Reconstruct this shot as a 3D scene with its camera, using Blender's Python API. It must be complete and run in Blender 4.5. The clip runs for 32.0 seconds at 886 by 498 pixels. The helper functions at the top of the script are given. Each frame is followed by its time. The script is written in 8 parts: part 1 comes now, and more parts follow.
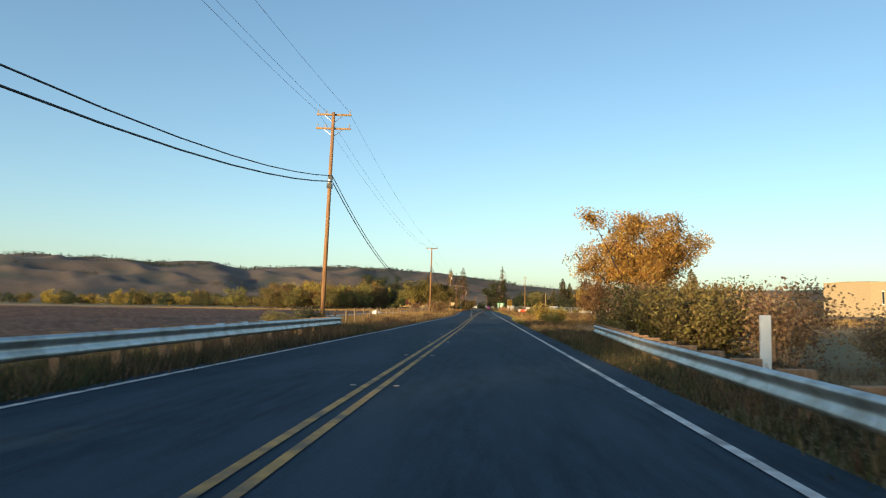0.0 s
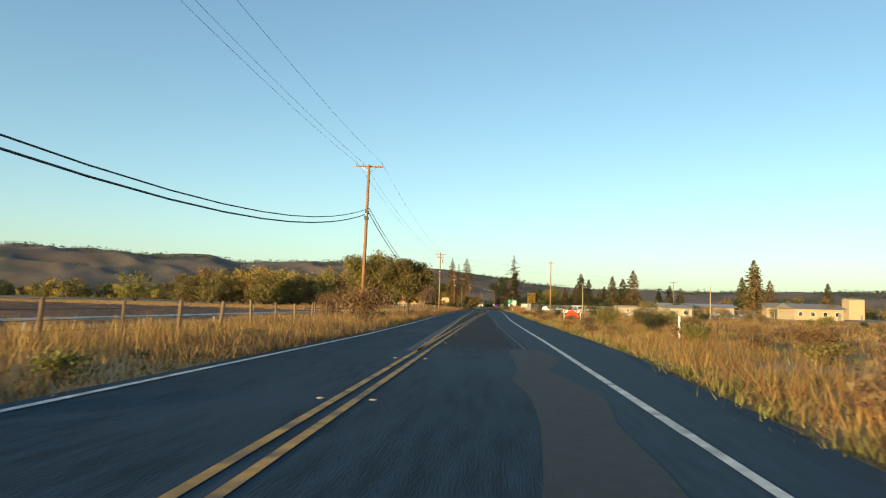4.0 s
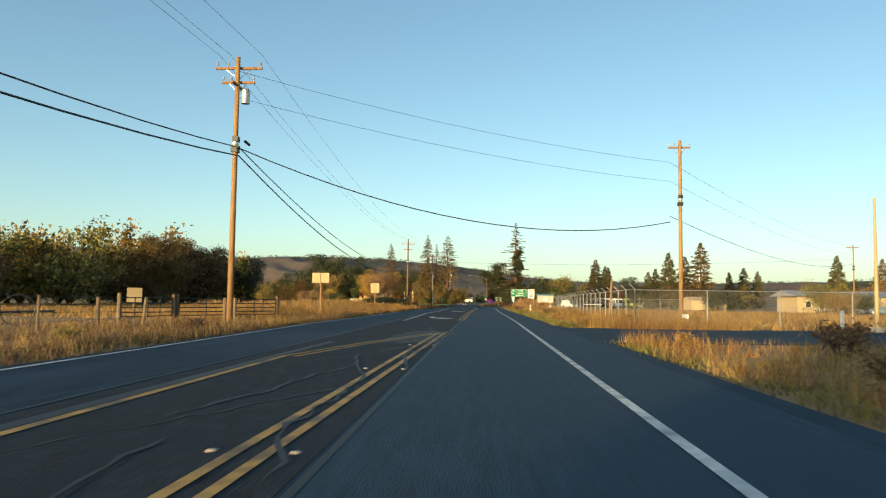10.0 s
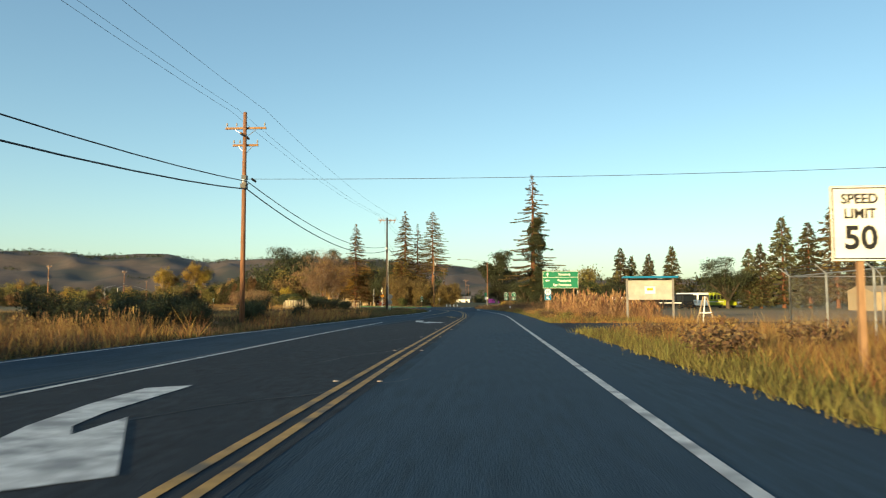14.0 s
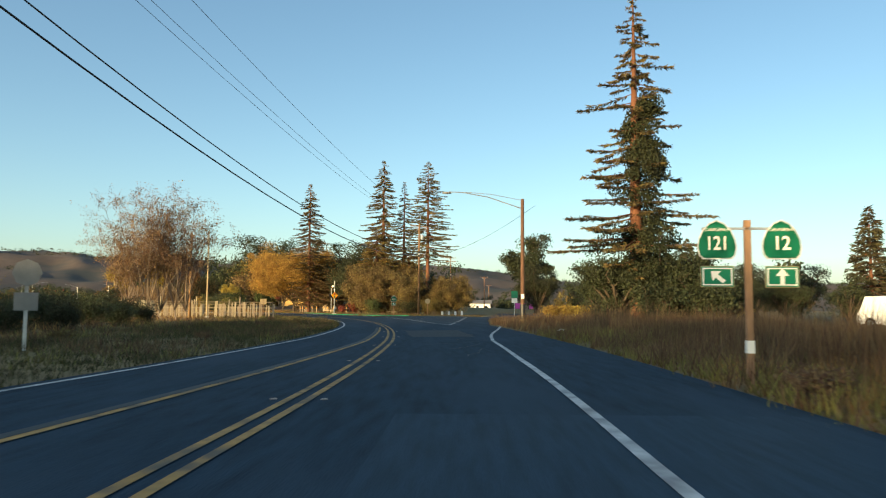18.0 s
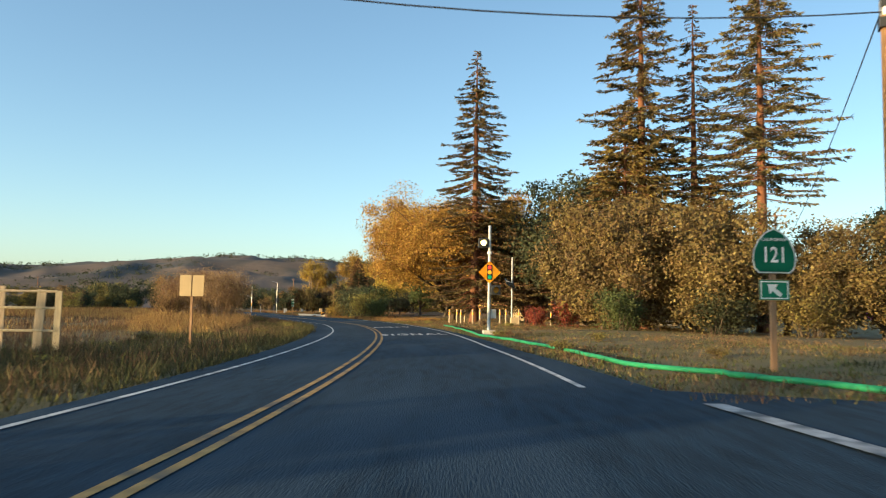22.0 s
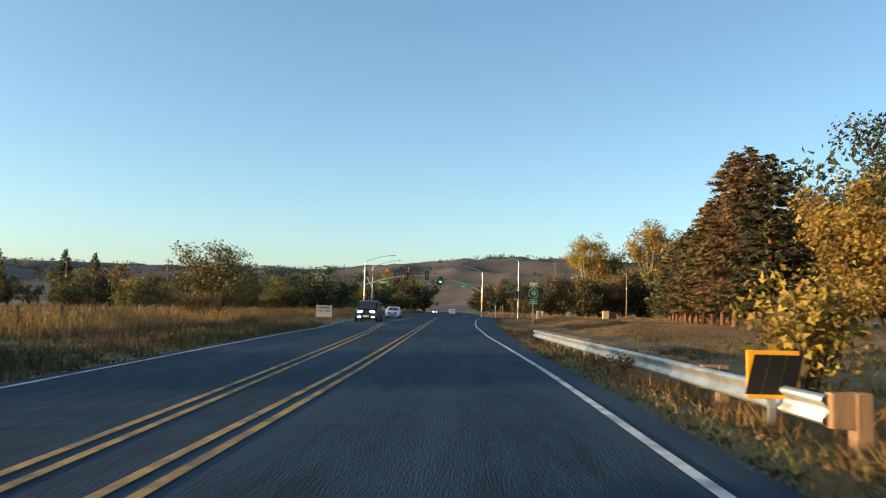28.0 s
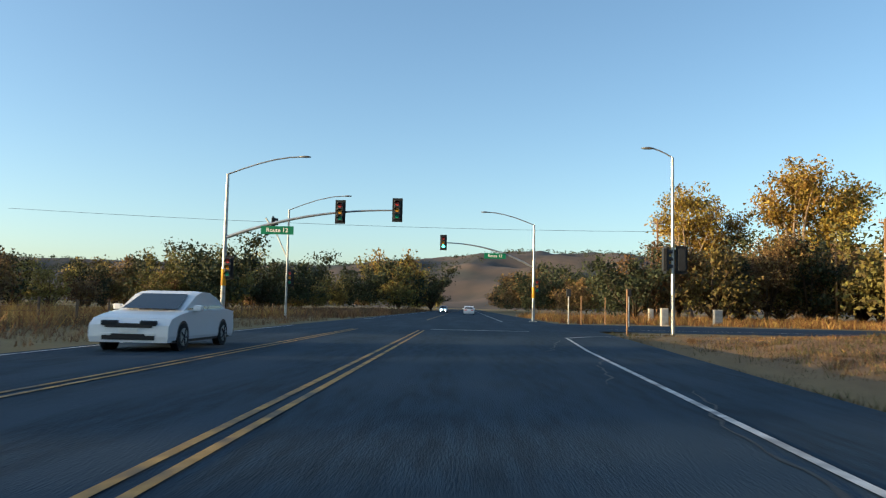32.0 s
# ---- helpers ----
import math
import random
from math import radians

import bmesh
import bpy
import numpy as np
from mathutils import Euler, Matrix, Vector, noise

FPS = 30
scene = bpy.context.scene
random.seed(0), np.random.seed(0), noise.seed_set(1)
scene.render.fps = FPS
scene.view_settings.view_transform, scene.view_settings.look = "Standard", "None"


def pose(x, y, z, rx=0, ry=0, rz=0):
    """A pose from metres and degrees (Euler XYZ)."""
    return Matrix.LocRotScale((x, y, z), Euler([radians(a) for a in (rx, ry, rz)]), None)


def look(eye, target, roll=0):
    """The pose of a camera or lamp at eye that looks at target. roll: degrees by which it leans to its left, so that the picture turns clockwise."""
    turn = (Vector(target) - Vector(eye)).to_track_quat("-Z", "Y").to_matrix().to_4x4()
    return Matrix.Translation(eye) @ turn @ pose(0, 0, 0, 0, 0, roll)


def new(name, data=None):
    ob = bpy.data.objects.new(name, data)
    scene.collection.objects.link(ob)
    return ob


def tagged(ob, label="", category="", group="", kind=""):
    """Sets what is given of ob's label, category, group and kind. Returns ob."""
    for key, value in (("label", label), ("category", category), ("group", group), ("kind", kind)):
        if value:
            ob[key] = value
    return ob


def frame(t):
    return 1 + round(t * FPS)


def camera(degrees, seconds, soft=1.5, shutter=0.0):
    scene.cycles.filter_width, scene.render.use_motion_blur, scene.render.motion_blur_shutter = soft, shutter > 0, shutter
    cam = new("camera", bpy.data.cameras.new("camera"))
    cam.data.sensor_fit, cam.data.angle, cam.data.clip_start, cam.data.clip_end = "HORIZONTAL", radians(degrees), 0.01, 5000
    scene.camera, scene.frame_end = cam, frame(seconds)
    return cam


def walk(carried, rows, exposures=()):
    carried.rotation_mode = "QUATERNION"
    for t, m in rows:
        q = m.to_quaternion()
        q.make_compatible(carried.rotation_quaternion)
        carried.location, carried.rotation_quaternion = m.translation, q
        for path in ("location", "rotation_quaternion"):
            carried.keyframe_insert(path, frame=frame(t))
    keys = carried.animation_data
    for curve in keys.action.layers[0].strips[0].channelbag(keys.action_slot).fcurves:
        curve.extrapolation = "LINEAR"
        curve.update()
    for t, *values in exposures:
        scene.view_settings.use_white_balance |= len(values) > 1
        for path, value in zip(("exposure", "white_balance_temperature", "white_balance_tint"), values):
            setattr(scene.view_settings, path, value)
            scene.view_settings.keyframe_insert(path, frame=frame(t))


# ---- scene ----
# ---------------------------------------------------------------- camera
cam = camera(61.0, 32.0, soft=1.15, shutter=0.12)
ROWS = [
    (0.0, pose(-0.19, 0.00, 1.18, 94.48, -0.86, 3.28)),
    (0.5, pose(-0.22, 10.33, 1.18, 94.52, -0.73, 3.44)),
    (1.0, pose(-0.27, 20.66, 1.18, 94.44, -1.07, 3.56)),
    (1.5, pose(-0.32, 30.98, 1.18, 94.44, -1.40, 3.68)),
    (2.0, pose(-0.39, 41.28, 1.18, 94.39, -1.64, 3.77)),
    (2.5, pose(-0.45, 51.56, 1.18, 94.34, -1.81, 3.91)),
    (4.5, pose(-0.10, 92.98, 1.18, 94.29, -1.47, 3.76)),
    (5.0, pose(-0.11, 103.37, 1.18, 94.24, -1.45, 3.47)),
    (5.5, pose(-0.12, 113.78, 1.18, 94.17, -1.20, 3.41)),
    (6.0, pose(-0.11, 124.26, 1.19, 94.16, -1.33, 3.16)),
    (6.5, pose(-0.08, 134.83, 1.18, 94.22, -1.05, 2.93)),
    (7.0, pose(-0.02, 145.51, 1.18, 94.19, -0.98, 2.69)),
    (7.5, pose(0.03, 156.28, 1.18, 94.18, -0.74, 2.63)),
    (8.0, pose(0.08, 167.11, 1.18, 94.18, -0.83, 2.66)),
    (8.5, pose(0.13, 177.95, 1.18, 94.14, -1.06, 2.78)),
    (9.0, pose(0.15, 188.79, 1.18, 94.16, -1.05, 2.86)),
    (9.5, pose(0.14, 199.61, 1.18, 94.13, -1.12, 3.01)),
    (10.0, pose(0.08, 210.46, 1.18, 94.03, -0.80, 3.31)),
    (10.5, pose(-0.01, 221.45, 1.18, 94.00, -0.45, 3.54)),
    (11.0, pose(-0.09, 232.62, 1.17, 94.12, 0.25, 3.37)),
    (11.5, pose(-0.11, 243.88, 1.18, 94.17, 0.47, 3.07)),
    (12.0, pose(-0.05, 255.21, 1.16, 94.27, 0.20, 2.92)),
    (12.5, pose(0.01, 266.49, 1.17, 94.26, 0.06, 2.99)),
    (13.0, pose(0.05, 277.75, 1.18, 94.26, 0.22, 3.07)),
    (13.5, pose(0.06, 288.97, 1.18, 94.21, 0.17, 3.24)),
    (14.0, pose(0.06, 300.16, 1.17, 94.11, 0.17, 3.37)),
    (14.5, pose(0.05, 311.32, 1.18, 94.14, 0.24, 3.41)),
    (16.5, pose(0.12, 355.83, 1.18, 94.13, -0.29, 3.72)),
    (17.0, pose(-0.03, 367.02, 1.18, 94.19, -0.68, 3.79)),
    (17.5, pose(-0.27, 378.21, 1.17, 94.25, -0.72, 4.16)),
    (18.0, pose(-0.67, 389.37, 1.19, 94.51, -0.33, 5.19)),
    (18.5, pose(-1.33, 400.49, 1.18, 94.61, 0.14, 6.54)),
    (19.0, pose(-2.31, 411.52, 1.18, 94.65, -0.20, 8.20)),
    (19.5, pose(-3.67, 422.42, 1.19, 94.81, -0.75, 10.26)),
    (20.0, pose(-5.42, 433.18, 1.17, 94.81, -1.05, 12.81)),
    (20.5, pose(-7.58, 443.79, 1.18, 94.63, -1.31, 15.38)),
    (21.0, pose(-10.17, 454.21, 1.18, 94.55, -0.85, 17.84)),
    (21.5, pose(-13.19, 464.42, 1.18, 94.70, -0.87, 20.29)),
    (22.0, pose(-16.66, 474.40, 1.18, 94.80, -1.00, 23.26)),
    (22.5, pose(-20.60, 484.12, 1.18, 94.88, -1.36, 25.98)),
    (23.0, pose(-24.95, 493.54, 1.17, 94.85, -1.40, 28.39)),
    (23.5, pose(-29.62, 502.64, 1.19, 94.89, -1.07, 30.49)),
    (24.0, pose(-34.51, 511.46, 1.18, 94.84, -1.16, 32.56)),
    (24.5, pose(-39.62, 520.05, 1.18, 94.95, -1.44, 34.53)),
    (25.0, pose(-44.97, 528.38, 1.18, 95.01, -1.47, 36.62)),
    (25.5, pose(-50.55, 536.43, 1.18, 95.07, -1.62, 38.57)),
    (26.0, pose(-56.39, 544.23, 1.18, 95.17, -1.66, 40.67)),
    (26.5, pose(-62.46, 551.81, 1.20, 95.27, -1.17, 42.21)),
    (28.5, pose(-88.79, 581.46, 1.18, 94.55, -1.30, 44.17)),
    (29.0, pose(-95.65, 588.86, 1.18, 94.57, -0.75, 44.51)),
    (29.5, pose(-102.59, 596.27, 1.18, 94.58, -0.53, 44.59)),
    (30.0, pose(-109.58, 603.73, 1.18, 94.60, -0.48, 44.66)),
    (30.5, pose(-116.62, 611.22, 1.18, 94.55, -0.63, 44.68)),
    (31.0, pose(-123.69, 618.75, 1.18, 94.51, -0.74, 44.76)),
    (31.5, pose(-130.78, 626.27, 1.18, 94.49, -1.01, 44.89)),
    (32.0, pose(-137.89, 633.77, 1.18, 94.43, -1.22, 45.06)),
]
EXPOSURES = [(0, .97, 6150, -2), (2, 1.02, 6250, -4), (5, 1.02, 6500, -8), (13, 1.02, 6550, -8), (17, 1.1, 6450, -7), (19, .98, 6200, -3), (21, 1.0, 6100, -1), (22, 1.28, 6250, -3), (23, 1.28, 6350, -4), (25, 1.36, 6400, -4), (26.5, 1.15, 6150, -3), (29, 1.18, 6000, -1), (32, 1.14, 5980, 0)]
walk(cam, ROWS, EXPOSURES)

# ---------------------------------------------------------------- sky, sun, exposure
SUN_AZ, SUN_EL = (-0.52, -0.854), 4.8
world = bpy.data.worlds.new("world")
scene.world = world
world.use_nodes = True
wt = world.node_tree
bg = wt.nodes["Background"]
sky = wt.nodes.new("ShaderNodeTexSky")
sky.sky_type, sky.sun_disc = "NISHITA", False
sky.sun_elevation = radians(SUN_EL + 8)
sky.sun_rotation = math.atan2(SUN_AZ[0], SUN_AZ[1])
sky.air_density, sky.dust_density, sky.ozone_density = 1.0, 1.3, 1.7
# added second sky with a made-up high sun of the same bearing, evening brightness
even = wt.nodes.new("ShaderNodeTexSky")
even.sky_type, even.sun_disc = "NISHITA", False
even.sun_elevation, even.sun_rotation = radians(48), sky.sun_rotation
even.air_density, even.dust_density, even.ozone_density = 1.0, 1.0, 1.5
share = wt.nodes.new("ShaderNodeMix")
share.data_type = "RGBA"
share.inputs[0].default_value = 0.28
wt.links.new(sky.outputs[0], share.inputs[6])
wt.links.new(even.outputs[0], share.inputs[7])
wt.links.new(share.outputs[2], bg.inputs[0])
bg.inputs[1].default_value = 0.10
sun = new("sun", bpy.data.lights.new("sun", "SUN"))
sun.data.energy, sun.data.angle, sun.data.color = 5.0, radians(0.6), (1.0, 0.66, 0.34)
_h = math.tan(radians(SUN_EL))
sun.matrix_world = look((SUN_AZ[0] * 100, SUN_AZ[1] * 100, _h * 100), (0, 0, 0))

# ---------------------------------------------------------------- the road's line: arc length s, offset o to the right
KS = [365, 390, 415, 440, 470, 505, 540, 570, 600, 640]
KV = [0, .00339, .00302, .00366, .00447, .00386, .00345, .00258, .00074, 0]
S0, DS = -80.0, 1.0
_s = np.arange(S0, 1300.0, DS)
_th = np.cumsum(np.interp(_s, KS, KV)) * DS - 0.0004
_x = np.cumsum(-np.sin(_th)) * DS
_y = np.cumsum(np.cos(_th)) * DS
_x += -0.17 - np.interp(0, _s, _x)
_y += -np.interp(0, _s, _y)
BS = [395, 440, 480, 520, 566, 606, 630]
BV = [0, .014, .024, .034, .036, .018, 0]


def sp(v, pairs):
    """Piecewise linear value at v."""
    return np.interp(v, pairs[0::2], pairs[1::2])


def head(s):
    return float(np.interp(s, _s, _th))


def zr(s, o):
    """Height of the road surface and of the ground beside it."""
    return float(np.interp(s, BS, BV, left=0, right=0)) * max(-9.0, min(9.0, o)) * (1 if abs(o) < 9 else max(0.0, 1 - (abs(o) - 9) / 25))


def P(s, o, z=0.0):
    t = head(s)
    return Vector((float(np.interp(s, _s, _x)) + o * math.cos(t), float(np.interp(s, _s, _y)) + o * math.sin(t), z + zr(s, o)))


def at(s, o, turn=0.0, z=0.0, scale=1.0):
    """Pose at road place (s, o), facing along the road, turned by degrees."""
    return Matrix.Translation(P(s, o, z)) @ Matrix.Rotation(head(s) + radians(turn), 4, "Z") @ Matrix.Scale(scale, 4)


def locate(x, y):
    """Arc length and offset of world places (arrays)."""
    x, y = np.asarray(x, float).ravel(), np.asarray(y, float).ravel()
    s, o = np.empty_like(x), np.empty_like(x)
    for a in range(0, len(x), 4000):
        d = (x[a:a + 4000, None] - _x[None, ::4]) ** 2 + (y[a:a + 4000, None] - _y[None, ::4]) ** 2
        i = d.argmin(1) * 4
        t = _th[i]
        dx, dy = x[a:a + 4000] - _x[i], y[a:a + 4000] - _y[i]
        s[a:a + 4000] = _s[i] - np.sin(t) * dx + np.cos(t) * dy
        o[a:a + 4000] = dx * np.cos(t) + dy * np.sin(t)
    return s, o


# ---------------------------------------------------------------- materials
def mat(name, col, rough=0.8, var=0.25, scale=4.0, metal=0.0, bump=0.15, stain=None, stain_scale=0.5, island=0.0, obj=0.0, spec=0.3, trans=0.0, stretch=None, uv=False):
    m = bpy.data.materials.new(name)
    m.use_nodes = True
    nt = m.node_tree
    b = nt.nodes["Principled BSDF"]
    b.inputs["Roughness"].default_value, b.inputs["Metallic"].default_value = rough, metal
    b.inputs["Specular IOR Level"].default_value = spec
    tc = nt.nodes.new("ShaderNodeTexCoord")
    mp = nt.nodes.new("ShaderNodeMapping")
    nt.links.new(tc.outputs["UV" if uv else "Object"], mp.inputs[0])
    if stretch:
        mp.inputs["Scale"].default_value = stretch

    def noise_tex(sc, det):
        n = nt.nodes.new("ShaderNodeTexNoise")
        n.inputs["Scale"].default_value, n.inputs["Detail"].default_value = sc, det
        nt.links.new(mp.outputs[0], n.inputs["Vector"])
        return n

    def mix(a, c, fac, mode="MIX"):
        x = nt.nodes.new("ShaderNodeMix")
        x.data_type, x.blend_type = "RGBA", mode
        for k, v in (("A", a), ("B", c), ("Factor", fac)):
            sock = [i for i in x.inputs if i.name == k and (i.type == "RGBA" if k != "Factor" else i.type == "VALUE")][0]
            if isinstance(v, (tuple, list, float, int)):
                sock.default_value = (*v, 1) if isinstance(v, (tuple, list)) else v
            else:
                nt.links.new(v, sock)
        return [o for o in x.outputs if o.type == "RGBA"][0]

    fine, big = noise_tex(scale * 6, 4), noise_tex(scale * 0.7, 3)
    lo, hi = tuple(c * (1 - var) for c in col), tuple(min(1, c * (1 + var)) for c in col)
    out = mix(lo, hi, fine.outputs["Fac"])
    ramp = nt.nodes.new("ShaderNodeMapRange")
    ramp.inputs[1].default_value, ramp.inputs[2].default_value = 0.35, 0.68
    nt.links.new(big.outputs["Fac"], ramp.inputs[0])
    out = mix(out, tuple(c * (1 - var * 1.2) for c in col), ramp.outputs[0])
    if stain:
        st = noise_tex(stain_scale, 4)
        r2 = nt.nodes.new("ShaderNodeMapRange")
        r2.inputs[1].default_value, r2.inputs[2].default_value, r2.inputs[4].default_value = 0.47, 0.64, 0.9
        nt.links.new(st.outputs["Fac"], r2.inputs[0])
        out = mix(out, stain, r2.outputs[0])
    for amount, node, sock in ((island, "ShaderNodeNewGeometry", "Random Per Island"), (obj, "ShaderNodeObjectInfo", "Random")):
        if amount:
            g = nt.nodes.new(node)
            hv = nt.nodes.new("ShaderNodeHueSaturation")
            r3 = nt.nodes.new("ShaderNodeMapRange")
            r3.inputs[3].default_value, r3.inputs[4].default_value = 1 - amount, 1 + amount
            nt.links.new(g.outputs[sock], r3.inputs[0])
            nt.links.new(r3.outputs[0], hv.inputs["Value"])
            r4 = nt.nodes.new("ShaderNodeMapRange")
            r4.inputs[3].default_value, r4.inputs[4].default_value = 0.5 - amount * 0.05, 0.5 + amount * 0.09
            nt.links.new(g.outputs[sock], r4.inputs[0])
            nt.links.new(r4.outputs[0], hv.inputs["Hue"])
            nt.links.new(out, hv.inputs["Color"])
            out = hv.outputs[0]
    nt.links.new(out, b.inputs["Base Color"])
    if bump:
        bp = nt.nodes.new("ShaderNodeBump")
        bp.inputs["Strength"].default_value, bp.inputs["Distance"].default_value = bump, 0.02
        nt.links.new(fine.outputs["Fac"], bp.inputs["Height"])
        nt.links.new(bp.outputs[0], b.inputs["Normal"])
    if trans:
        tr = nt.nodes.new("ShaderNodeBsdfTranslucent")
        nt.links.new(out, tr.inputs["Color"])
        ms = nt.nodes.new("ShaderNodeMixShader")
        ms.inputs[0].default_value = trans
        nt.links.new(b.outputs[0], ms.inputs[1])
        nt.links.new(tr.outputs[0], ms.inputs[2])
        nt.links.new(ms.outputs[0], nt.nodes["Material Output"].inputs[0])
    return m


def glow(name, col, power):
    m = bpy.data.materials.new(name)
    m.use_nodes = True
    b = m.node_tree.nodes["Principled BSDF"]
    b.inputs["Base Color"].default_value = (*col, 1)
    b.inputs["Emission Color"].default_value = (*col, 1)
    b.inputs["Emission Strength"].default_value = power
    return m


ASPHALT = mat("asphalt", (.022, .042, .066), .85, .35, 9, bump=.6, stain=(.030, .051, .076), stain_scale=.8, spec=.12, uv=True, stretch=(1, .12, 1))
OVERLAY = mat("new_asphalt", (.031, .056, .083), .85, .25, 12, bump=.4, stain=(.025, .046, .071), stain_scale=.9, spec=.14, uv=True, stretch=(1, .1, 1))
OLDPAVE = mat("old_asphalt", (.029, .036, .046), .9, .4, 10, bump=.8, stain=(.020, .026, .034), stain_scale=1.3, spec=.14, uv=True, stretch=(1, .3, 1))
GORE = mat("worn_white_paint", (.40, .41, .42), .75, .4, 6, bump=.2, stain=(.07, .085, .10), stain_scale=2.6)
TAR = mat("tar_seal", (.02, .02, .022), .6, .2, 10, bump=.1)
YELLOW = mat("yellow_line_paint", (.46, .27, .075), .7, .35, 6, bump=.2, stain=(.09, .075, .055), stain_scale=1.4)
WHITE = mat("white_line_paint", (.62, .62, .60), .7, .3, 6, bump=.2, stain=(.22, .22, .22), stain_scale=1.8)
REFL = mat("marker_ceramic", (.36, .30, .25), .45, .1, 8)
POLEWOOD = mat("weathered_pole_wood", (.29, .155, .08), .9, .35, 3, bump=.5, stretch=(8, 8, .6), obj=.18)
# shade on one roadside pole, put into a darker wood colour
SHADEDWOOD = mat("shaded_pole_wood", (.055, .042, .034), .85, .35, 3, bump=.5, stretch=(8, 8, .6))
BROWNWOOD = mat("brown_pole_wood", (.15, .082, .05), .85, .35, 3, bump=.5, stretch=(8, 8, .6))
POSTWOOD = mat("fence_post_wood", (.17, .12, .085), .9, .35, 5, bump=.5, stretch=(6, 6, .8), obj=.25)
SIGNWOOD = mat("sign_post_wood", (.30, .18, .10), .85, .25, 5, bump=.3, stretch=(6, 6, .8))
GALV = mat("galvanised_steel", (.50, .51, .50), .42, .15, 5, metal=.75, bump=.08, stain=(.32, .30, .27), stain_scale=2)
CONCRETE = mat("concrete", (.42, .39, .34), .85, .15, 4, bump=.2)
DARKMETAL = mat("dark_metal", (.035, .037, .04), .45, .15, 6, metal=.3)
CABLE = mat("cable_black", (.025, .025, .028), .6, .1, 4, bump=0)
CERAMIC = mat("insulator_ceramic", (.30, .27, .25), .3, .1, 4)
WPAINT = mat("white_paint", (.74, .73, .70), .5, .08, 3, bump=.05)
BEIGE = mat("beige_stucco", (.40, .31, .19), .85, .1, 3, bump=.2)
ROOFGREY = mat("grey_roof", (.20, .19, .18), .7, .15, 2)
GLASS = mat("dark_glass", (.02, .025, .03), .08, .05, 1, bump=0, spec=.6)
RUBBER = mat("tyre_rubber", (.02, .02, .02), .85, .1, 8)
SIGNGREEN = mat("sign_green", (.012, .17, .085), .4, .1, 2, bump=0)
SIGNWHITE = mat("sign_white", (.78, .76, .70), .4, .06, 2, bump=0)
SIGNBLACK = mat("sign_black", (.015, .015, .016), .45, .1, 2, bump=0)
SIGNYEL = mat("sign_yellow", (.80, .36, .015), .4, .06, 2, bump=0)
SIGNORANGE = mat("sign_orange", (.85, .10, .02), .6, .08, 3, bump=.1)
SIGNBLUE = mat("sign_blue", (.01, .16, .30), .4, .06, 2, bump=0)
SIGNBACK = mat("sign_back_aluminium", (.38, .29, .16), .6, .12, 2)
BARK = mat("tree_bark", (.10, .072, .052), .95, .35, 4, bump=.7, stretch=(4, 4, .7), obj=.15)
REDBARK = mat("redwood_bark", (.19, .085, .048), .95, .35, 4, bump=.7, stretch=(6, 6, .5))
PALEBARK = mat("pale_bark", (.26, .20, .15), .95, .3, 4, bump=.5, stretch=(4, 4, .8))
LEAF_GREEN = mat("leaves_green", (0.085, 0.1, 0.03), .7, .5, .9, bump=0, island=.32, obj=.2, trans=.2)
LEAF_DARK = mat("leaves_dark_green", (0.05, 0.056, 0.024), .7, .5, .9, bump=0, island=.32, obj=.25, trans=.14)
LEAF_OLIVE = mat("leaves_olive", (0.19, 0.145, 0.044), .7, .5, .9, bump=0, island=.32, obj=.25, trans=.2)
LEAF_GOLD = mat("leaves_gold", (0.38, 0.235, 0.05), .7, .5, .9, bump=0, island=.32, obj=.2, trans=.25)
LEAF_ORANGE = mat("leaves_orange", (0.40, 0.19, 0.052), .7, .5, .9, bump=0, island=.32, obj=.15, trans=.28)
LEAF_RUST = mat("leaves_rust", (0.23, 0.125, 0.058), .7, .5, .9, bump=0, island=.32, obj=.18, trans=.2)
LEAF_BROWN = mat("leaves_olive_brown", (.175, .112, .045), .7, .5, .9, bump=0, island=.32, obj=.2, trans=.15)
LEAF_PINK = mat("leaves_pinkish_brown", (.30, .175, .10), .7, .5, .9, bump=0, island=.32, obj=.15, trans=.25)
LEAF_RED = mat("leaves_red", (.26, .045, .035), .7, .35, 1, bump=0, island=.4, trans=.3)
NEEDLE_BROWN = mat("needles_gold_brown", (0.20, 0.125, 0.042), .75, .5, .9, bump=0, island=.4, obj=.15, trans=.15)
NEEDLE = mat("needles_redwood", (0.16, 0.11, 0.042), .75, .5, .9, bump=0, island=.32, obj=.15, trans=.15)
NEEDLE_RED = mat("needles_reddish", (0.18, 0.095, 0.042), .75, .5, .9, bump=0, island=.32, obj=.2, trans=.15)
NEEDLE_OLIVE = mat("needles_olive", (.095, .085, .036), .75, .5, .9, bump=0, island=.32, obj=.25, trans=.15)
GRASS_DRY = mat("dry_grass", (.36, .205, .080), .85, .3, .6, bump=0, island=.4, trans=.3, stain=(.22, .125, .06), stain_scale=.08)
GRASS_BROWN = mat("brown_weeds", (.160, .096, .056), .9, .35, .6, bump=0, island=.45, trans=.2)
REED = mat("reed_plumes", (.36, .19, .10), .85, .25, .8, bump=0, island=.35, trans=.3)


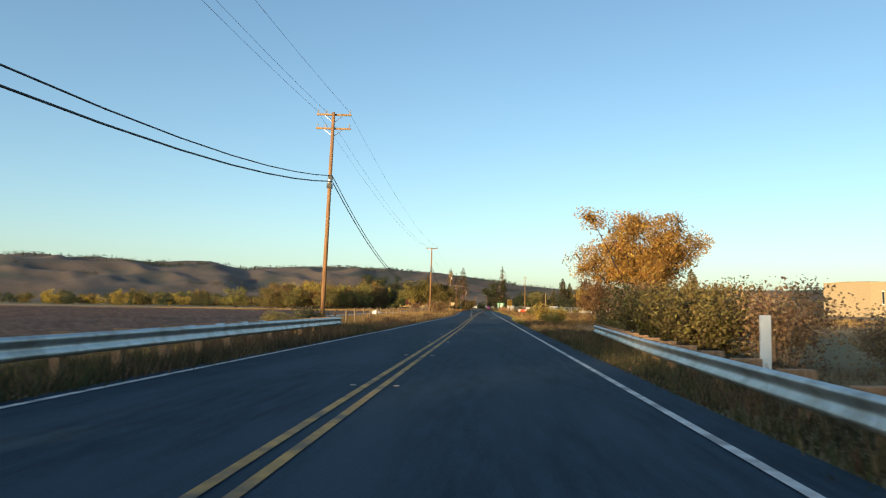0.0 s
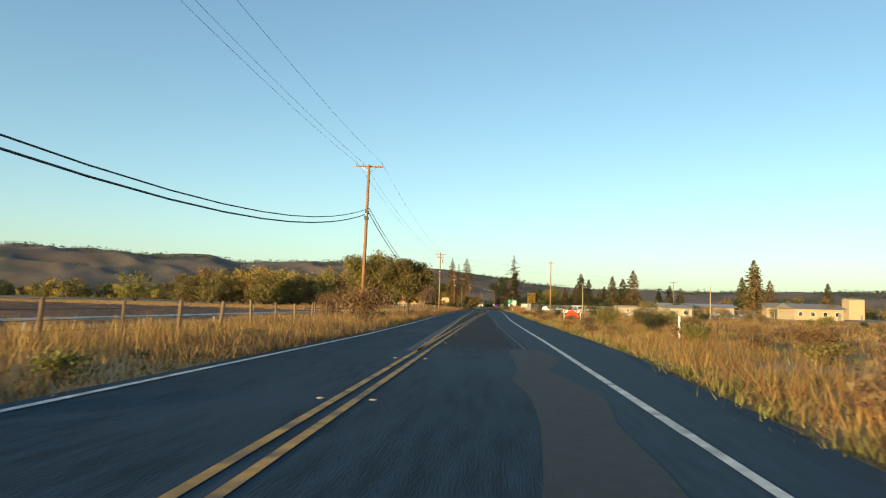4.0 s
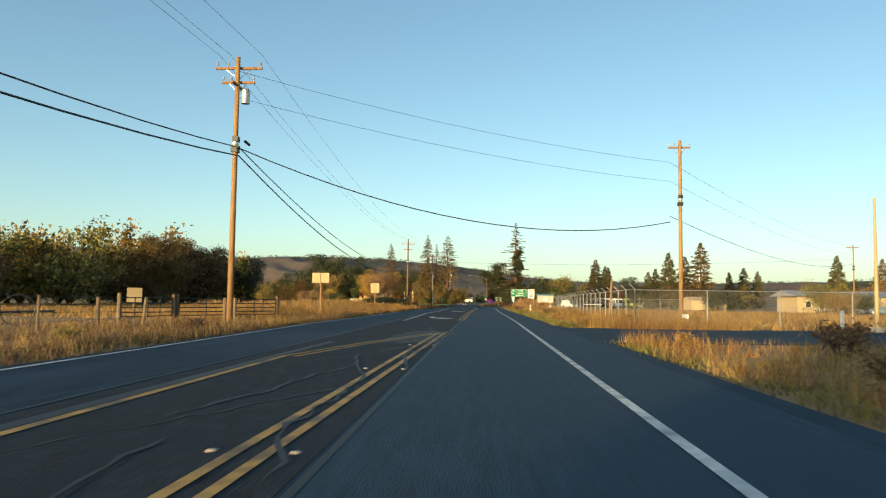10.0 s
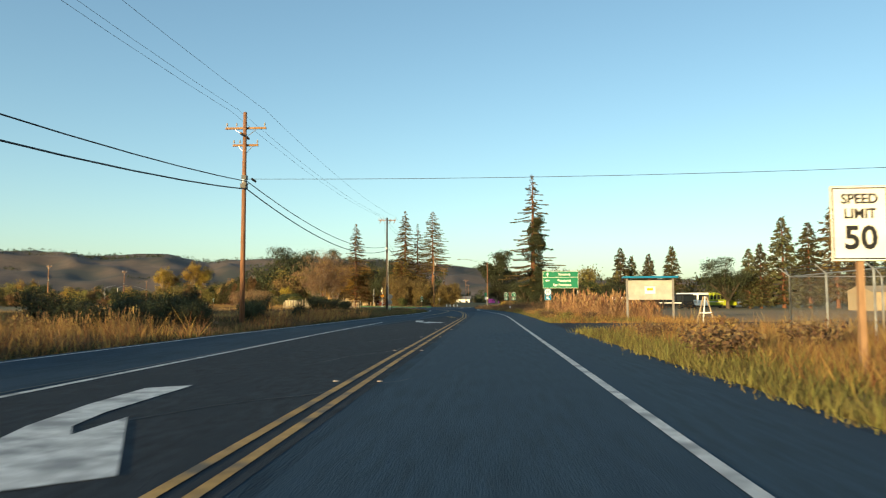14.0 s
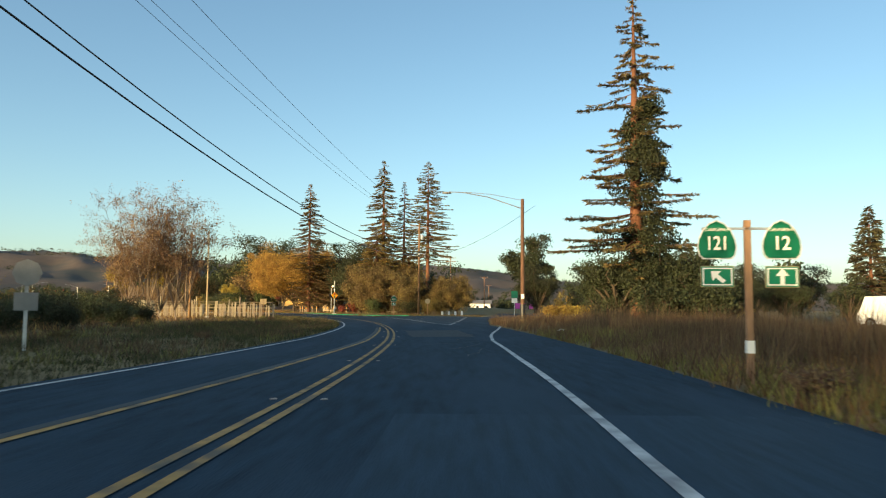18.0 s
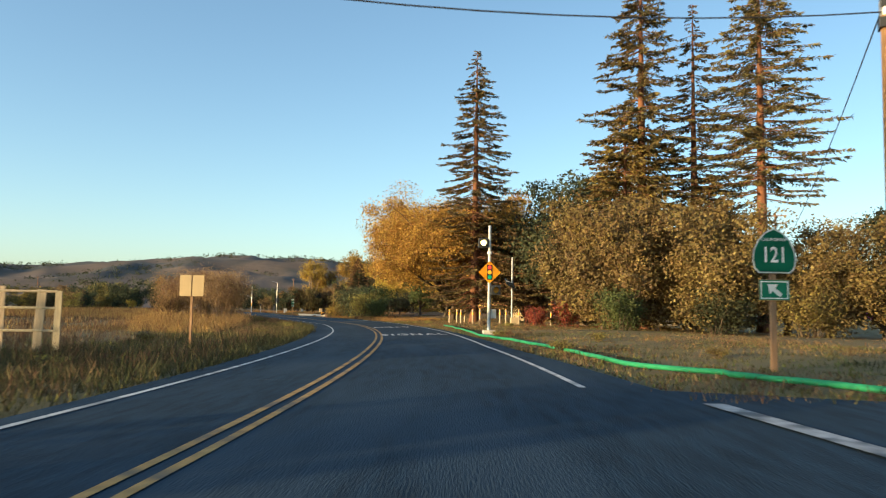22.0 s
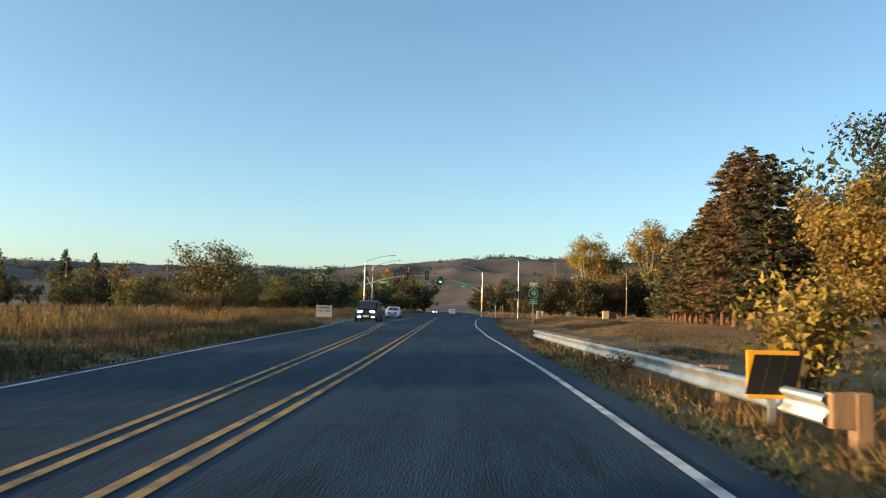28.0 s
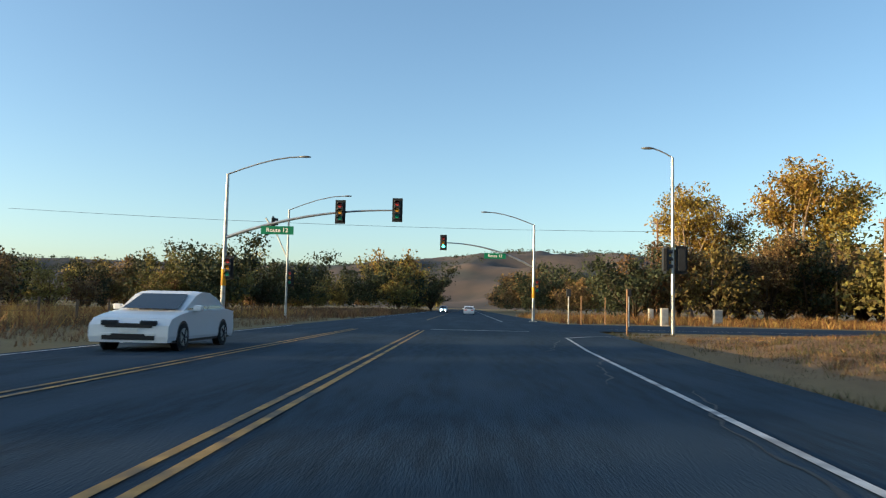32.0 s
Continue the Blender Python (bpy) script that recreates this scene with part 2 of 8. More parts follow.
def ground_material():
    """Cover by three weights kept on the sheet: red dry straw, green verge grass, blue ploughed soil."""
    m = mat("open_ground", (.30, .205, .095), .95, .3, 1.2, bump=.6, stain=(.20, .135, .07), stain_scale=.15)
    nt = m.node_tree
    b = nt.nodes["Principled BSDF"]
    base = b.inputs["Base Color"].links[0].from_socket
    at_ = nt.nodes.new("ShaderNodeAttribute")
    at_.attribute_name = "cover"
    sep = nt.nodes.new("ShaderNodeSeparateColor")
    nt.links.new(at_.outputs["Color"], sep.inputs[0])
    tc = nt.nodes.new("ShaderNodeTexCoord")
    n1 = nt.nodes.new("ShaderNodeTexNoise")
    n1.inputs["Scale"].default_value, n1.inputs["Detail"].default_value = 2.2, 5
    nt.links.new(tc.outputs["Object"], n1.inputs["Vector"])
    for chan, lo, hi in (("Green", (.055, .058, .022), (.13, .115, .04)), ("Blue", (.12, .062, .038), (.20, .108, .066)), ("Red", (.22, .135, .06), (.34, .21, .09))):
        x = nt.nodes.new("ShaderNodeMix")
        x.data_type = "RGBA"
        x.inputs[6].default_value, x.inputs[7].default_value = (*lo, 1), (*hi, 1)
        nt.links.new(n1.outputs["Fac"], x.inputs[0])
        y = nt.nodes.new("ShaderNodeMix")
        y.data_type = "RGBA"
        nt.links.new(sep.outputs[chan], y.inputs[0])
        nt.links.new(base, y.inputs[6])
        nt.links.new(x.outputs[2], y.inputs[7])
        base = y.outputs[2]
    nt.links.new(base, b.inputs["Base Color"])
    return m


GROUND = ground_material()


# ---------------------------------------------------------------- mesh helpers
def mesh_of(name, verts, faces, material, smooth=False):
    me = bpy.data.meshes.new(name)
    me.from_pydata([tuple(v) for v in verts], [], faces)
    me.materials.append(material)
    if smooth:
        me.polygons.foreach_set("use_smooth", [True] * len(me.polygons))
    me.update()
    return me


def part(name, bm, material, parent=None, label=""):
    """A bmesh, a mesh or (verts, faces) as one mesh object under a thing or a part."""
    if isinstance(bm, bpy.types.Mesh):
        me = bm
    elif isinstance(bm, tuple):
        me = mesh_of(name, bm[0], bm[1], material)
    else:
        me = bpy.data.meshes.new(name)
        bm.to_mesh(me)
        bm.free()
        me.materials.append(material)
    ob = new(name, me)
    if parent is not None:
        ob.parent = parent
    if label:
        ob["label"] = label
    return ob


def thing(name, label, category, m=None, group="", kind=""):
    ob = new(name)
    ob.empty_display_size = 0.2
    if m is not None:
        ob.matrix_world = m
    return tagged(ob, label, category, group, kind)


def bbox(bm, x0, x1, y0, y1, z0, z1, bevel=0.0):
    r = bmesh.ops.create_cube(bm, size=1)
    for v in r["verts"]:
        v.co = ((x0 + x1) / 2 + v.co.x * (x1 - x0), (y0 + y1) / 2 + v.co.y * (y1 - y0), (z0 + z1) / 2 + v.co.z * (z1 - z0))
    if bevel:
        es = list({e for v in r["verts"] for e in v.link_edges})
        bmesh.ops.bevel(bm, geom=es, offset=bevel, segments=2, affect="EDGES", profile=0.5)
    return bm


def box(x0, x1, y0, y1, z0, z1, bevel=0.0):
    return bbox(bmesh.new(), x0, x1, y0, y1, z0, z1, bevel)


def tube(pts, radii, sides=8, cap=True):
    """(verts, faces) of a tapered tube along points."""
    pts = [Vector(p) for p in pts]
    if not isinstance(radii, (list, tuple)):
        radii = [radii] * len(pts)
    verts, faces = [], []
    for i, p in enumerate(pts):
        d = (pts[min(i + 1, len(pts) - 1)] - pts[max(i - 1, 0)]).normalized()
        a = d.cross(Vector((0, 0, 1)) if abs(d.z) < .9 else Vector((1, 0, 0))).normalized()
        b = d.cross(a)
        for k in range(sides):
            t = 2 * math.pi * k / sides
            verts.append(p + (a * math.cos(t) + b * math.sin(t)) * radii[i])
    for i in range(len(pts) - 1):
        for k in range(sides):
            q = (k + 1) % sides
            faces.append((i * sides + k, i * sides + q, (i + 1) * sides + q, (i + 1) * sides + k))
    if cap:
        faces.append(tuple(range(sides))[::-1])
        faces.append(tuple((len(pts) - 1) * sides + k for k in range(sides)))
    return verts, faces


def join(*vf):
    verts, faces = [], []
    for v, f in vf:
        n = len(verts)
        verts += list(v)
        faces += [tuple(i + n for i in q) for q in f]
    return verts, faces


def lathe(profile, sides=16):
    verts, faces = [], []
    for r, z in profile:
        for k in range(sides):
            t = 2 * math.pi * k / sides
            verts.append((r * math.cos(t), r * math.sin(t), z))
    for i in range(len(profile) - 1):
        for k in range(sides):
            q = (k + 1) % sides
            faces.append((i * sides + k, i * sides + q, (i + 1) * sides + q, (i + 1) * sides + k))
    faces.append(tuple(range(sides))[::-1])
    faces.append(tuple((len(profile) - 1) * sides + k for k in range(sides)))
    return verts, faces


def letters(text, size, material, parent, m, name="lettering", align="CENTER", bold=0.0, squeeze=1.0):
    """Raised lettering as a mesh part, in the plane of m (x right, y up)."""
    cu = bpy.data.curves.new(name, "FONT")
    cu.body, cu.size, cu.align_x, cu.align_y, cu.extrude, cu.offset, cu.resolution_u = text, size, align, "CENTER", 0.002, bold, 3
    tmp = bpy.data.objects.new("tmp_text", cu)
    scene.collection.objects.link(tmp)
    me = bpy.data.meshes.new_from_object(tmp.evaluated_get(bpy.context.evaluated_depsgraph_get()))
    bpy.data.objects.remove(tmp)
    bpy.data.curves.remove(cu)
    me.name = name
    me.materials.clear()
    me.materials.append(material)
    me.transform(m @ Matrix.Diagonal((squeeze, 1, 1, 1)))
    return part(name, me, material, parent)


FACE = Matrix.Rotation(radians(90), 4, "X")  # upright, read from the side the traffic comes from


def ribbon(name, s0, s1, left, right, material, lift=0.0, step=2.0, kind="structure", label="", category=""):
    """A strip of the road sheet between two offsets (numbers or piecewise lists of s, o)."""
    n = max(1, int(round((s1 - s0) / step)))
    verts, faces, uvs = [], [], []
    cols = 5 if material in (ASPHALT,) else 2
    for i in range(n + 1):
        s = s0 + (s1 - s0) * i / n
        a = left if isinstance(left, (int, float)) else float(sp(s, left))
        b = right if isinstance(right, (int, float)) else float(sp(s, right))
        for k in range(cols):
            o = a + (b - a) * k / (cols - 1)
            verts.append(P(s, o, lift))
            uvs.append((o, s))
    for i in range(n):
        for k in range(cols - 1):
            q = i * cols + k
            faces.append((q, q + 1, q + cols + 1, q + cols))
    me = mesh_of(name, verts, faces, material, True)
    uvl = me.uv_layers.new(name="road")
    for lp in me.loops:
        uvl.data[lp.index].uv = uvs[lp.vertex_index]
    return tagged(new(name, me), label, category, "", kind)


def fast_mesh(name, verts, faces, material):
    """Mesh from arrays: verts (n, 3), faces (m, k) of one size."""
    verts, faces = np.asarray(verts, np.float32), np.asarray(faces, np.int32)
    me = bpy.data.meshes.new(name)
    m, k = faces.shape
    me.vertices.add(len(verts))
    me.vertices.foreach_set("co", verts.ravel())
    me.loops.add(m * k)
    me.loops.foreach_set("vertex_index", faces.ravel())
    me.polygons.add(m)
    me.polygons.foreach_set("loop_start", np.arange(0, m * k, k, dtype=np.int32))
    me.materials.append(material)
    me.update(calc_edges=True)
    return me


# ---------------------------------------------------------------- offsets of lines and edges along the road (s, o, s, o, ...)
YC = [-60, -1.75, 5, -1.69, 46, -1.62, 108, -1.86, 130, -1.92, 150, -1.92, 172, -2.01, 193, -1.79, 215, -1.63, 260, -1.49, 283, -1.71, 316, -1.86, 361, -1.78, 372, -2.1, 394, -2.5, 417, -2.32, 438, -2.4, 460, -2.45, 481, -2.25, 502, -2.05, 522, -1.72, 542, -1.56, 562, -2.05, 572, -2.4, 611, -2.06, 683, -2.08, 720, -2.14]
WL = [-60, -5.4, 8, -5.36, 48, -5.0, 111, -4.85, 132, -5.28, 155, -5.95, 178, -6.6, 200, -6.95, 222, -7.5, 246, -8.6, 269, -9.0, 292, -9.5, 326, -9.7, 369, -8.6, 379, -7.95, 400, -6.8, 421, -5.65, 442, -5.15, 463, -4.87, 505, -4.6, 525, -4.3, 545, -4.25, 569, -5.0, 618, -7.1, 639, -7.65, 662, -9.3, 720, -9.6, 1200, -9.6]
WR = [-60, 2.1, 5, 2.1, 57, 2, 109, 1.8, 129, 1.62, 150, 1.52, 172, 1.57, 194, 1.76, 237, 1.92, 260, 2, 305, 1.74, 361, 1.82, 372, 1.67, 394, 1.1, 408, 1.22, 417, 1.47, 422, 1.95, 426, 2.6, 430, 3.4, 437, 4.8, 442, 5.2, 485, 2.1, 502, 1.76, 523, 2, 543, 2.15, 562, 1.76, 572, 1.6, 611, 1.75, 632, 1.58, 652, 1.78, 662, 2.07, 683, 2.84, 700, 3.6, 710, 4.3]
PE = [-60, 2.75, 60, 2.65, 82, 2.7, 104, 3.7, 131, 3.75, 152, 3.65, 196, 3.9, 263, 4.0, 318, 3.65, 375, 3.7, 398, 3.7, 425, 4.1, 440, 4.6, 453, 7.2, 465, 10.5, 475, 13.5, 483, 13.0, 486, 3.2, 500, 2.4, 600, 2.25, 624, 2.35, 654, 3.6, 665, 4.1, 690, 5.4, 706, 6.6, 720, 7.5, 800, 7.5, 1200, 7.5]


def left_edge(s):
    return sp(s, WL) - 0.35 - np.interp(s, [480, 520, 570, 600], [0, .9, 1.0, 0])


def ground_z(s, o):
    """Ground height beside the road (arrays)."""
    b = np.interp(s, BS, BV, left=0, right=0)
    oc = np.clip(o, -9, 9)
    z = b * oc * np.clip(1 - (np.abs(o) - 9) / 25, 0, 1)
    le, re = left_edge(s), sp(s, PE)
    out = np.maximum(le - o, o - re)
    z = z - 0.05 + np.clip(out, 0, 1) * 0.04
    # ditch and bank on the right before the signals
    w = np.interp(s, [628, 650, 706, 716], [0, 1, 1, 0])
    z = z + w * (-0.75 * np.exp(-((o - 8.5) / 2.0) ** 2) + 0.5 * np.clip((o - 12) / 4, 0, 1) * np.clip((80 - o) / 20, 0, 1))
    # low dip of the verge in front of the first guard rails
    w = np.interp(s, [-60, -50, 40, 62], [1, 1, 1, 0])
    z = z - w * 0.7 * np.clip((o - 4.5) / 4, 0, 1) * np.clip((60 - o) / 30, 0, 1) - w * .5 * np.clip((-7 - o) / 3, 0, 1) * np.clip((o + 60) / 30, 0, 1)
    # lawn rising towards the house behind the autumn trees
    w = np.interp(s, [548, 566, 612, 636], [0, 1, 1, 0])
    z = z + w * 1.7 * np.clip((o - 8) / 26, 0, 1) * np.clip((120 - o) / 60, 0, 1)
    # shallow gutter under the short guard rail
    w = np.interp(s, [594, 602, 634, 642], [0, 1, 1, 0])
    z = z - w * .42 * np.clip((o - 3) / 1.5, 0, 1) * np.clip((14 - o) / 5, 0, 1)
    # small bank under the lamp beside the junction
    z = z + 0.35 * np.exp(-((s - 436) / 16) ** 2 - ((o - 8.5) / 3.0) ** 2)
    return z


def ground_sheet():
    xs = np.unique(np.concatenate([np.linspace(-4500, -260, 18), np.arange(-260, 90, 3.0), np.linspace(90, 4500, 18)]))
    ys = np.unique(np.concatenate([np.linspace(-1500, -60, 8), np.arange(-60, 830, 3.0), np.linspace(830, 4800, 18)]))
    X, Y = np.meshgrid(xs, ys, indexing="ij")
    s, o = locate(X, Y)
    near = (X.ravel() > -262) & (X.ravel() < 92) & (Y.ravel() > -62) & (Y.ravel() < 832)
    rnd = np.array([noise.noise(Vector((x * .15, y * .15, 0))) for x, y in zip(X.ravel(), Y.ravel())])
    le, re = left_edge(s), sp(s, PE)
    out = np.maximum(le - o, o - re)
    xx, yy = X.ravel(), Y.ravel()
    flat = ((xx > 2) & (xx < 64) & ((np.abs(yy - 243.5 - xx * .08) < 11) | (np.abs(yy - 337 - xx * .13) < 14))) | ((yy > 440) & (np.abs(xx + .3 - (yy - 463) * .0083) < 9)) | ((s > 712) & (s < 750) & (o > 0))
    rnd = np.where(flat, -.2, rnd)
    z = np.where(near, ground_z(s, o) + rnd * 0.1 * np.clip((out - 1.5) / 4, 0, 1), -0.05)
    n, m = len(xs), len(ys)
    i = np.arange((n - 1) * (m - 1))
    q = (i // (m - 1)) * m + i % (m - 1)
    # keep the sheet below the pavement
    z = np.where(near & (out < 3.2), np.minimum(z, ground_z(s, o) - np.clip(2.2 - out, 0, 1) * .10), z)
    me = fast_mesh("ground", np.stack([X.ravel(), Y.ravel(), z], 1), np.stack([q, q + m, q + m + 1, q + 1], 1), GROUND)
    col = me.color_attributes.new("cover", "FLOAT_COLOR", "POINT")
    left, right = np.clip(-o, 0, 1), np.clip(o, 0, 1)
    soil = left * np.clip((-o - 13.5) / 2, 0, 1) * np.clip((o + 150) / 20, 0, 1) * np.interp(s, [-80, -60, 150, 190], [1, 1, 1, .25]) * (s < 260)
    soil = np.maximum(soil, right * np.interp(s, [625, 645, 715, 716], [0, .8, .8, 0]) * np.clip((o - 9) / 2, 0, 1) * np.clip((34 - o) / 8, 0, 1))
    soil = np.maximum(soil, right * np.interp(s, [566, 574, 606, 612], [0, .9, .9, 0]) * np.clip((o - 8) / 2, 0, 1) * np.clip((30 - o) / 4, 0, 1))
    green = right * np.interp(s, [-60, 50, 60, 100], [.8, .8, .1, 0]) + np.interp(s, [395, 420, 620, 700], [0, .75, .7, .45])
    green = np.maximum(green, right * .55 * np.interp(s, [298, 306, 345, 350], [0, 1, 1, 0]) * np.clip(1 - (out - .5) / 1.5, 0, 1))
    # greener, darker cover on the left from here also carries the verge's shade
    green = np.maximum(green, left * np.interp(s, [330, 360], [0, .7]))
    dry = np.interp(s, [60, 90, 350, 420], [.2, .9, .9, .1])
    col.data.foreach_set("color", np.stack([np.clip(dry, 0, 1), np.clip(green, 0, 1), np.clip(soil, 0, 1), np.ones_like(z)], 1).astype(np.float32).ravel())
    me.polygons.foreach_set("use_smooth", [True] * len(me.polygons))
    tagged(new("ground", me), "dry straw-coloured open ground with soil and weeds", "ground", "", "structure")


ground_sheet()


# ---------------------------------------------------------------- pavement
def edges_list(f, a, b, step):
    out = []
    for s in np.arange(a, b + .1, step):
        out += [float(s), float(f(s))]
    return out


LE = edges_list(left_edge, -70, 1180, 10)
ribbon("road", -70, 1180, LE, PE, ASPHALT, 0.0, 3.0, label="dark blue-grey asphalt highway with worn wheel tracks", category="road")
ribbon("road_overlay", 86, 398, [86, 1.2, 108, .95, 130, .3, 150, 0.0, 172, -.3, 193, -.85, 215, -1.0, 240, -1.3, 258, -1.4, 398, -1.1], [86, 2.4, 104, 3.5, 398, 3.5], OVERLAY, .004, label="smoother newer asphalt strip along the lane", category="road")
ribbon("old_pavement", 104, 366, [104, -2.3, 150, -3.2, 195, -4.1, 240, -5.0, 290, -6.1, 330, -6.2, 366, -4.0], [104, .6, 130, .1, 150, -.1, 172, -.4, 193, -.95, 215, -1.1, 240, -1.4, 258, -1.5, 366, -1.5], OLDPAVE, .003, label="rough brownish old asphalt of the turn lane", category="road")
for a, b, pts in ((150, 366, [150, -3.35, 195, -4.25, 240, -5.15, 290, -6.28, 330, -6.4, 366, -4.3]), (104, 258, [104, .85, 130, .22, 150, -.05, 172, -.35, 193, -.9, 215, -1.05, 240, -1.35, 258, -1.45])):
    ribbon("seam", a, b, pts, [v + (.07 if i % 2 else 0) for i, v in enumerate(pts)], TAR, .007, 1.5, label="black tar seam between pavement strips", category="road")


def line(s0, s1, pts, material, width, off=0.0, name="lane_line", label="", lift=.011):
    lo = [v + (off - width / 2 if i % 2 else 0) for i, v in enumerate(pts)]
    hi = [v + (off + width / 2 if i % 2 else 0) for i, v in enumerate(pts)]
    return ribbon(name, s0, s1, lo, hi, material, lift, 2.0, label=label, category="road line")


DY = "worn yellow double centre line"
for a, b in ((-60, 239.5), (259, 437), (437, 716)):
    for off in (-.13, .13):
        line(a, b, YC, YELLOW, .105, off, label=DY)
LP = [102, -1.98, 112, -2.2, 129, -2.54, 150, -3.0, 173, -3.42, 195, -3.72, 226, -4.05]
line(102, 226, LP, YELLOW, .13, label="worn yellow line beside a dark seam")
line(102, 232, LP, TAR, .2, -.2, name="seam", label="dark tar seam beside the yellow line", lift=.008)
for off in (-.13, .13):
    line(226, 239, [226, -3.95, 232, -3.1, 237.2, -2.05, 239, -1.62], YELLOW, .1, off, label=DY)
    line(357, 366, [357, -2.25, 366, -3.3], YELLOW, .1, off, label=DY)
    line(578, 716, [578, -2.45, 596, -2.9, 612, -3.53, 633, -4.25, 656, -5.5, 667, -5.6, 716, -5.5], YELLOW, .1, off, label=DY)
LP = [374, -5.35, 396, -4.4, 417, -3.15, 437, -2.85]
line(374, 437, LP, YELLOW, .12, label="worn yellow line beside a dark seam")
line(366, 437, LP, TAR, .16, -.17, name="seam", label="dark tar seam beside the yellow line", lift=.008)
WLN = "solid white edge line"
line(257, 346, [257, -4.95, 263, -5.1, 287, -5.9, 309, -6.0, 330, -6.3, 346, -6.3], WHITE, .13, label="white line of the left-turn lane")
line(-60, 520, WL, WHITE, .12, label=WLN)
line(520, 561, WL, WHITE, .1, label=WLN)
line(563.5, 720, WL, WHITE, .1, label=WLN)
line(745, 1100, [745, -9, 1100, -9], WHITE, .12, label=WLN)
line(-60, 90, WR, WHITE, .11, label=WLN)
line(90, 437, WR, WHITE, .13, label=WLN)
line(488, 710, WR, WHITE, .11, label=WLN)
line(709.6, 714, [709.6, 4.27, 711, 4.9, 712.5, 6.3, 714, 9.5], WHITE, .2, label=WLN)
for a, b, c in ((745, 1100, -3.4), (745, 1100, 3.3)):
    line(a, b, [a, c, b, c], WHITE if c > 0 else YELLOW, .13, label=WLN if c > 0 else DY)
for s in (717.5,):
    ribbon("stop_line", s, s + .4, -1.8, 3.4, WHITE, .011, .4, label="white stop line at the signals", category="road line")


def world_strip(name, x0, y0, x1, y1, w0, w1, material, lift, label, category="road", drape=False):
    d = Vector((x1 - x0, y1 - y0, 0)).normalized()
    r = Vector((d.y, -d.x, 0))
    n = 24
    verts, faces, uvs = [], [], []
    for i in range(n + 1):
        p = Vector((x0, y0, lift)).lerp(Vector((x1, y1, lift)), i / n)
        if drape:
            s_, o_ = locate([p.x], [p.y])
            p.z = zr(float(s_[0]), float(o_[0])) + lift
        w = w0 + (w1 - w0) * i / n
        verts += [p - r * w / 2, p + r * w / 2]
        uvs += [(-w / 2, i * 5.0), (w / 2, i * 5.0)]
    for i in range(n):
        faces.append((2 * i, 2 * i + 1, 2 * i + 3, 2 * i + 2))
    me = mesh_of(name, verts, faces, material)
    uvl = me.uv_layers.new(name="road")
    for lp in me.loops:
        uvl.data[lp.index].uv = uvs[lp.vertex_index]
    return tagged(new(name, me), label, category, "", "structure")


# the straight side road at the junction, the two entrances and the cross road
world_strip("side_road", -0.3, 463, 5.0, 1100, 8.4, 8.0, ASPHALT, .004, "straight side road beyond the junction", "road", True)
world_strip("entrance_road", 3.0, 241, 60, 246, 15, 11, ASPHALT, -.005, "asphalt entrance road beside the fence")
world_strip("yard_entrance", 3.0, 337, 60, 345, 14, 18, OLDPAVE, -.005, "patched asphalt yard entrance")
_a, _b = P(731, 5), P(731, 150)
world_strip("cross_road", _a.x, _a.y, _b.x, _b.y, 20, 13, ASPHALT, -.012, "cross road at the signals")
_a, _b = P(726, 9), P(726, 150)
world_strip("lane_line", _a.x, _a.y, _b.x, _b.y, .14, .14, WHITE, -.002, WLN, "road line")

# striped gore of the junction
for _p, _q in ((441.5, 446), (446.6, 451), (451.8, 457), (457.7, 464), (464.5, 470), (470.4, 477)):
    line(_p, _q, [441.5, 2.1, 450, 1.75, 458, 1.75, 462, 2.0, 477, 2.0], GORE, .2, label="cracked white gore line", lift=.012)
for _p, _q in ((455, 459), (459.6, 463), (463.4, 467.5), (468, 475)):
    line(_p, _q, [455, 2.1, 462, 2.4, 477, 2.4], GORE, .13, label="cracked white gore line", lift=.012)
for a, b in (((-5.0, 441.8), (-5.0, 444.6)), ((-5.02, 445.2), (-5.08, 448.6)), ((-5.1, 451), (-5.15, 453.6)), ((-5.2, 455.5), (-5.3, 459.5)), ((-5.35, 461), (-5.5, 466)), ((-5.5, 467), (-5.6, 473))):
    world_strip("lane_line", *a, *b, .26, .2, GORE, .014, "cracked white gore line", "road line", True)
for k in range(9):
    y = 449.5 + k * 3.3
    i = int(np.argmin(np.abs(_y - y)))
    x0 = float(_x[i]) + 2.6
    if k % 3 != 1:
        world_strip("gore_stripe", x0 + .3, y + .4, -5.3, y, .19, .19, GORE, .014, "thin worn white gore stripe", "road line", True)
    else:
        mid = (x0 - 5.3) / 2
        world_strip("gore_stripe", x0 + .3, y + .4, mid - .6, y + .2, .17, .17, GORE, .014, "thin worn white gore stripe", "road line", True)
        world_strip("gore_stripe", mid + .5, y + .1, -5.3, y, .19, .19, GORE, .014, "thin worn white gore stripe", "road line", True)


world_strip("stop_line", -17.3, 484.5, -15.6, 481.2, .28, .28, GORE, .016, "cracked white line across the side road", "road line", True)


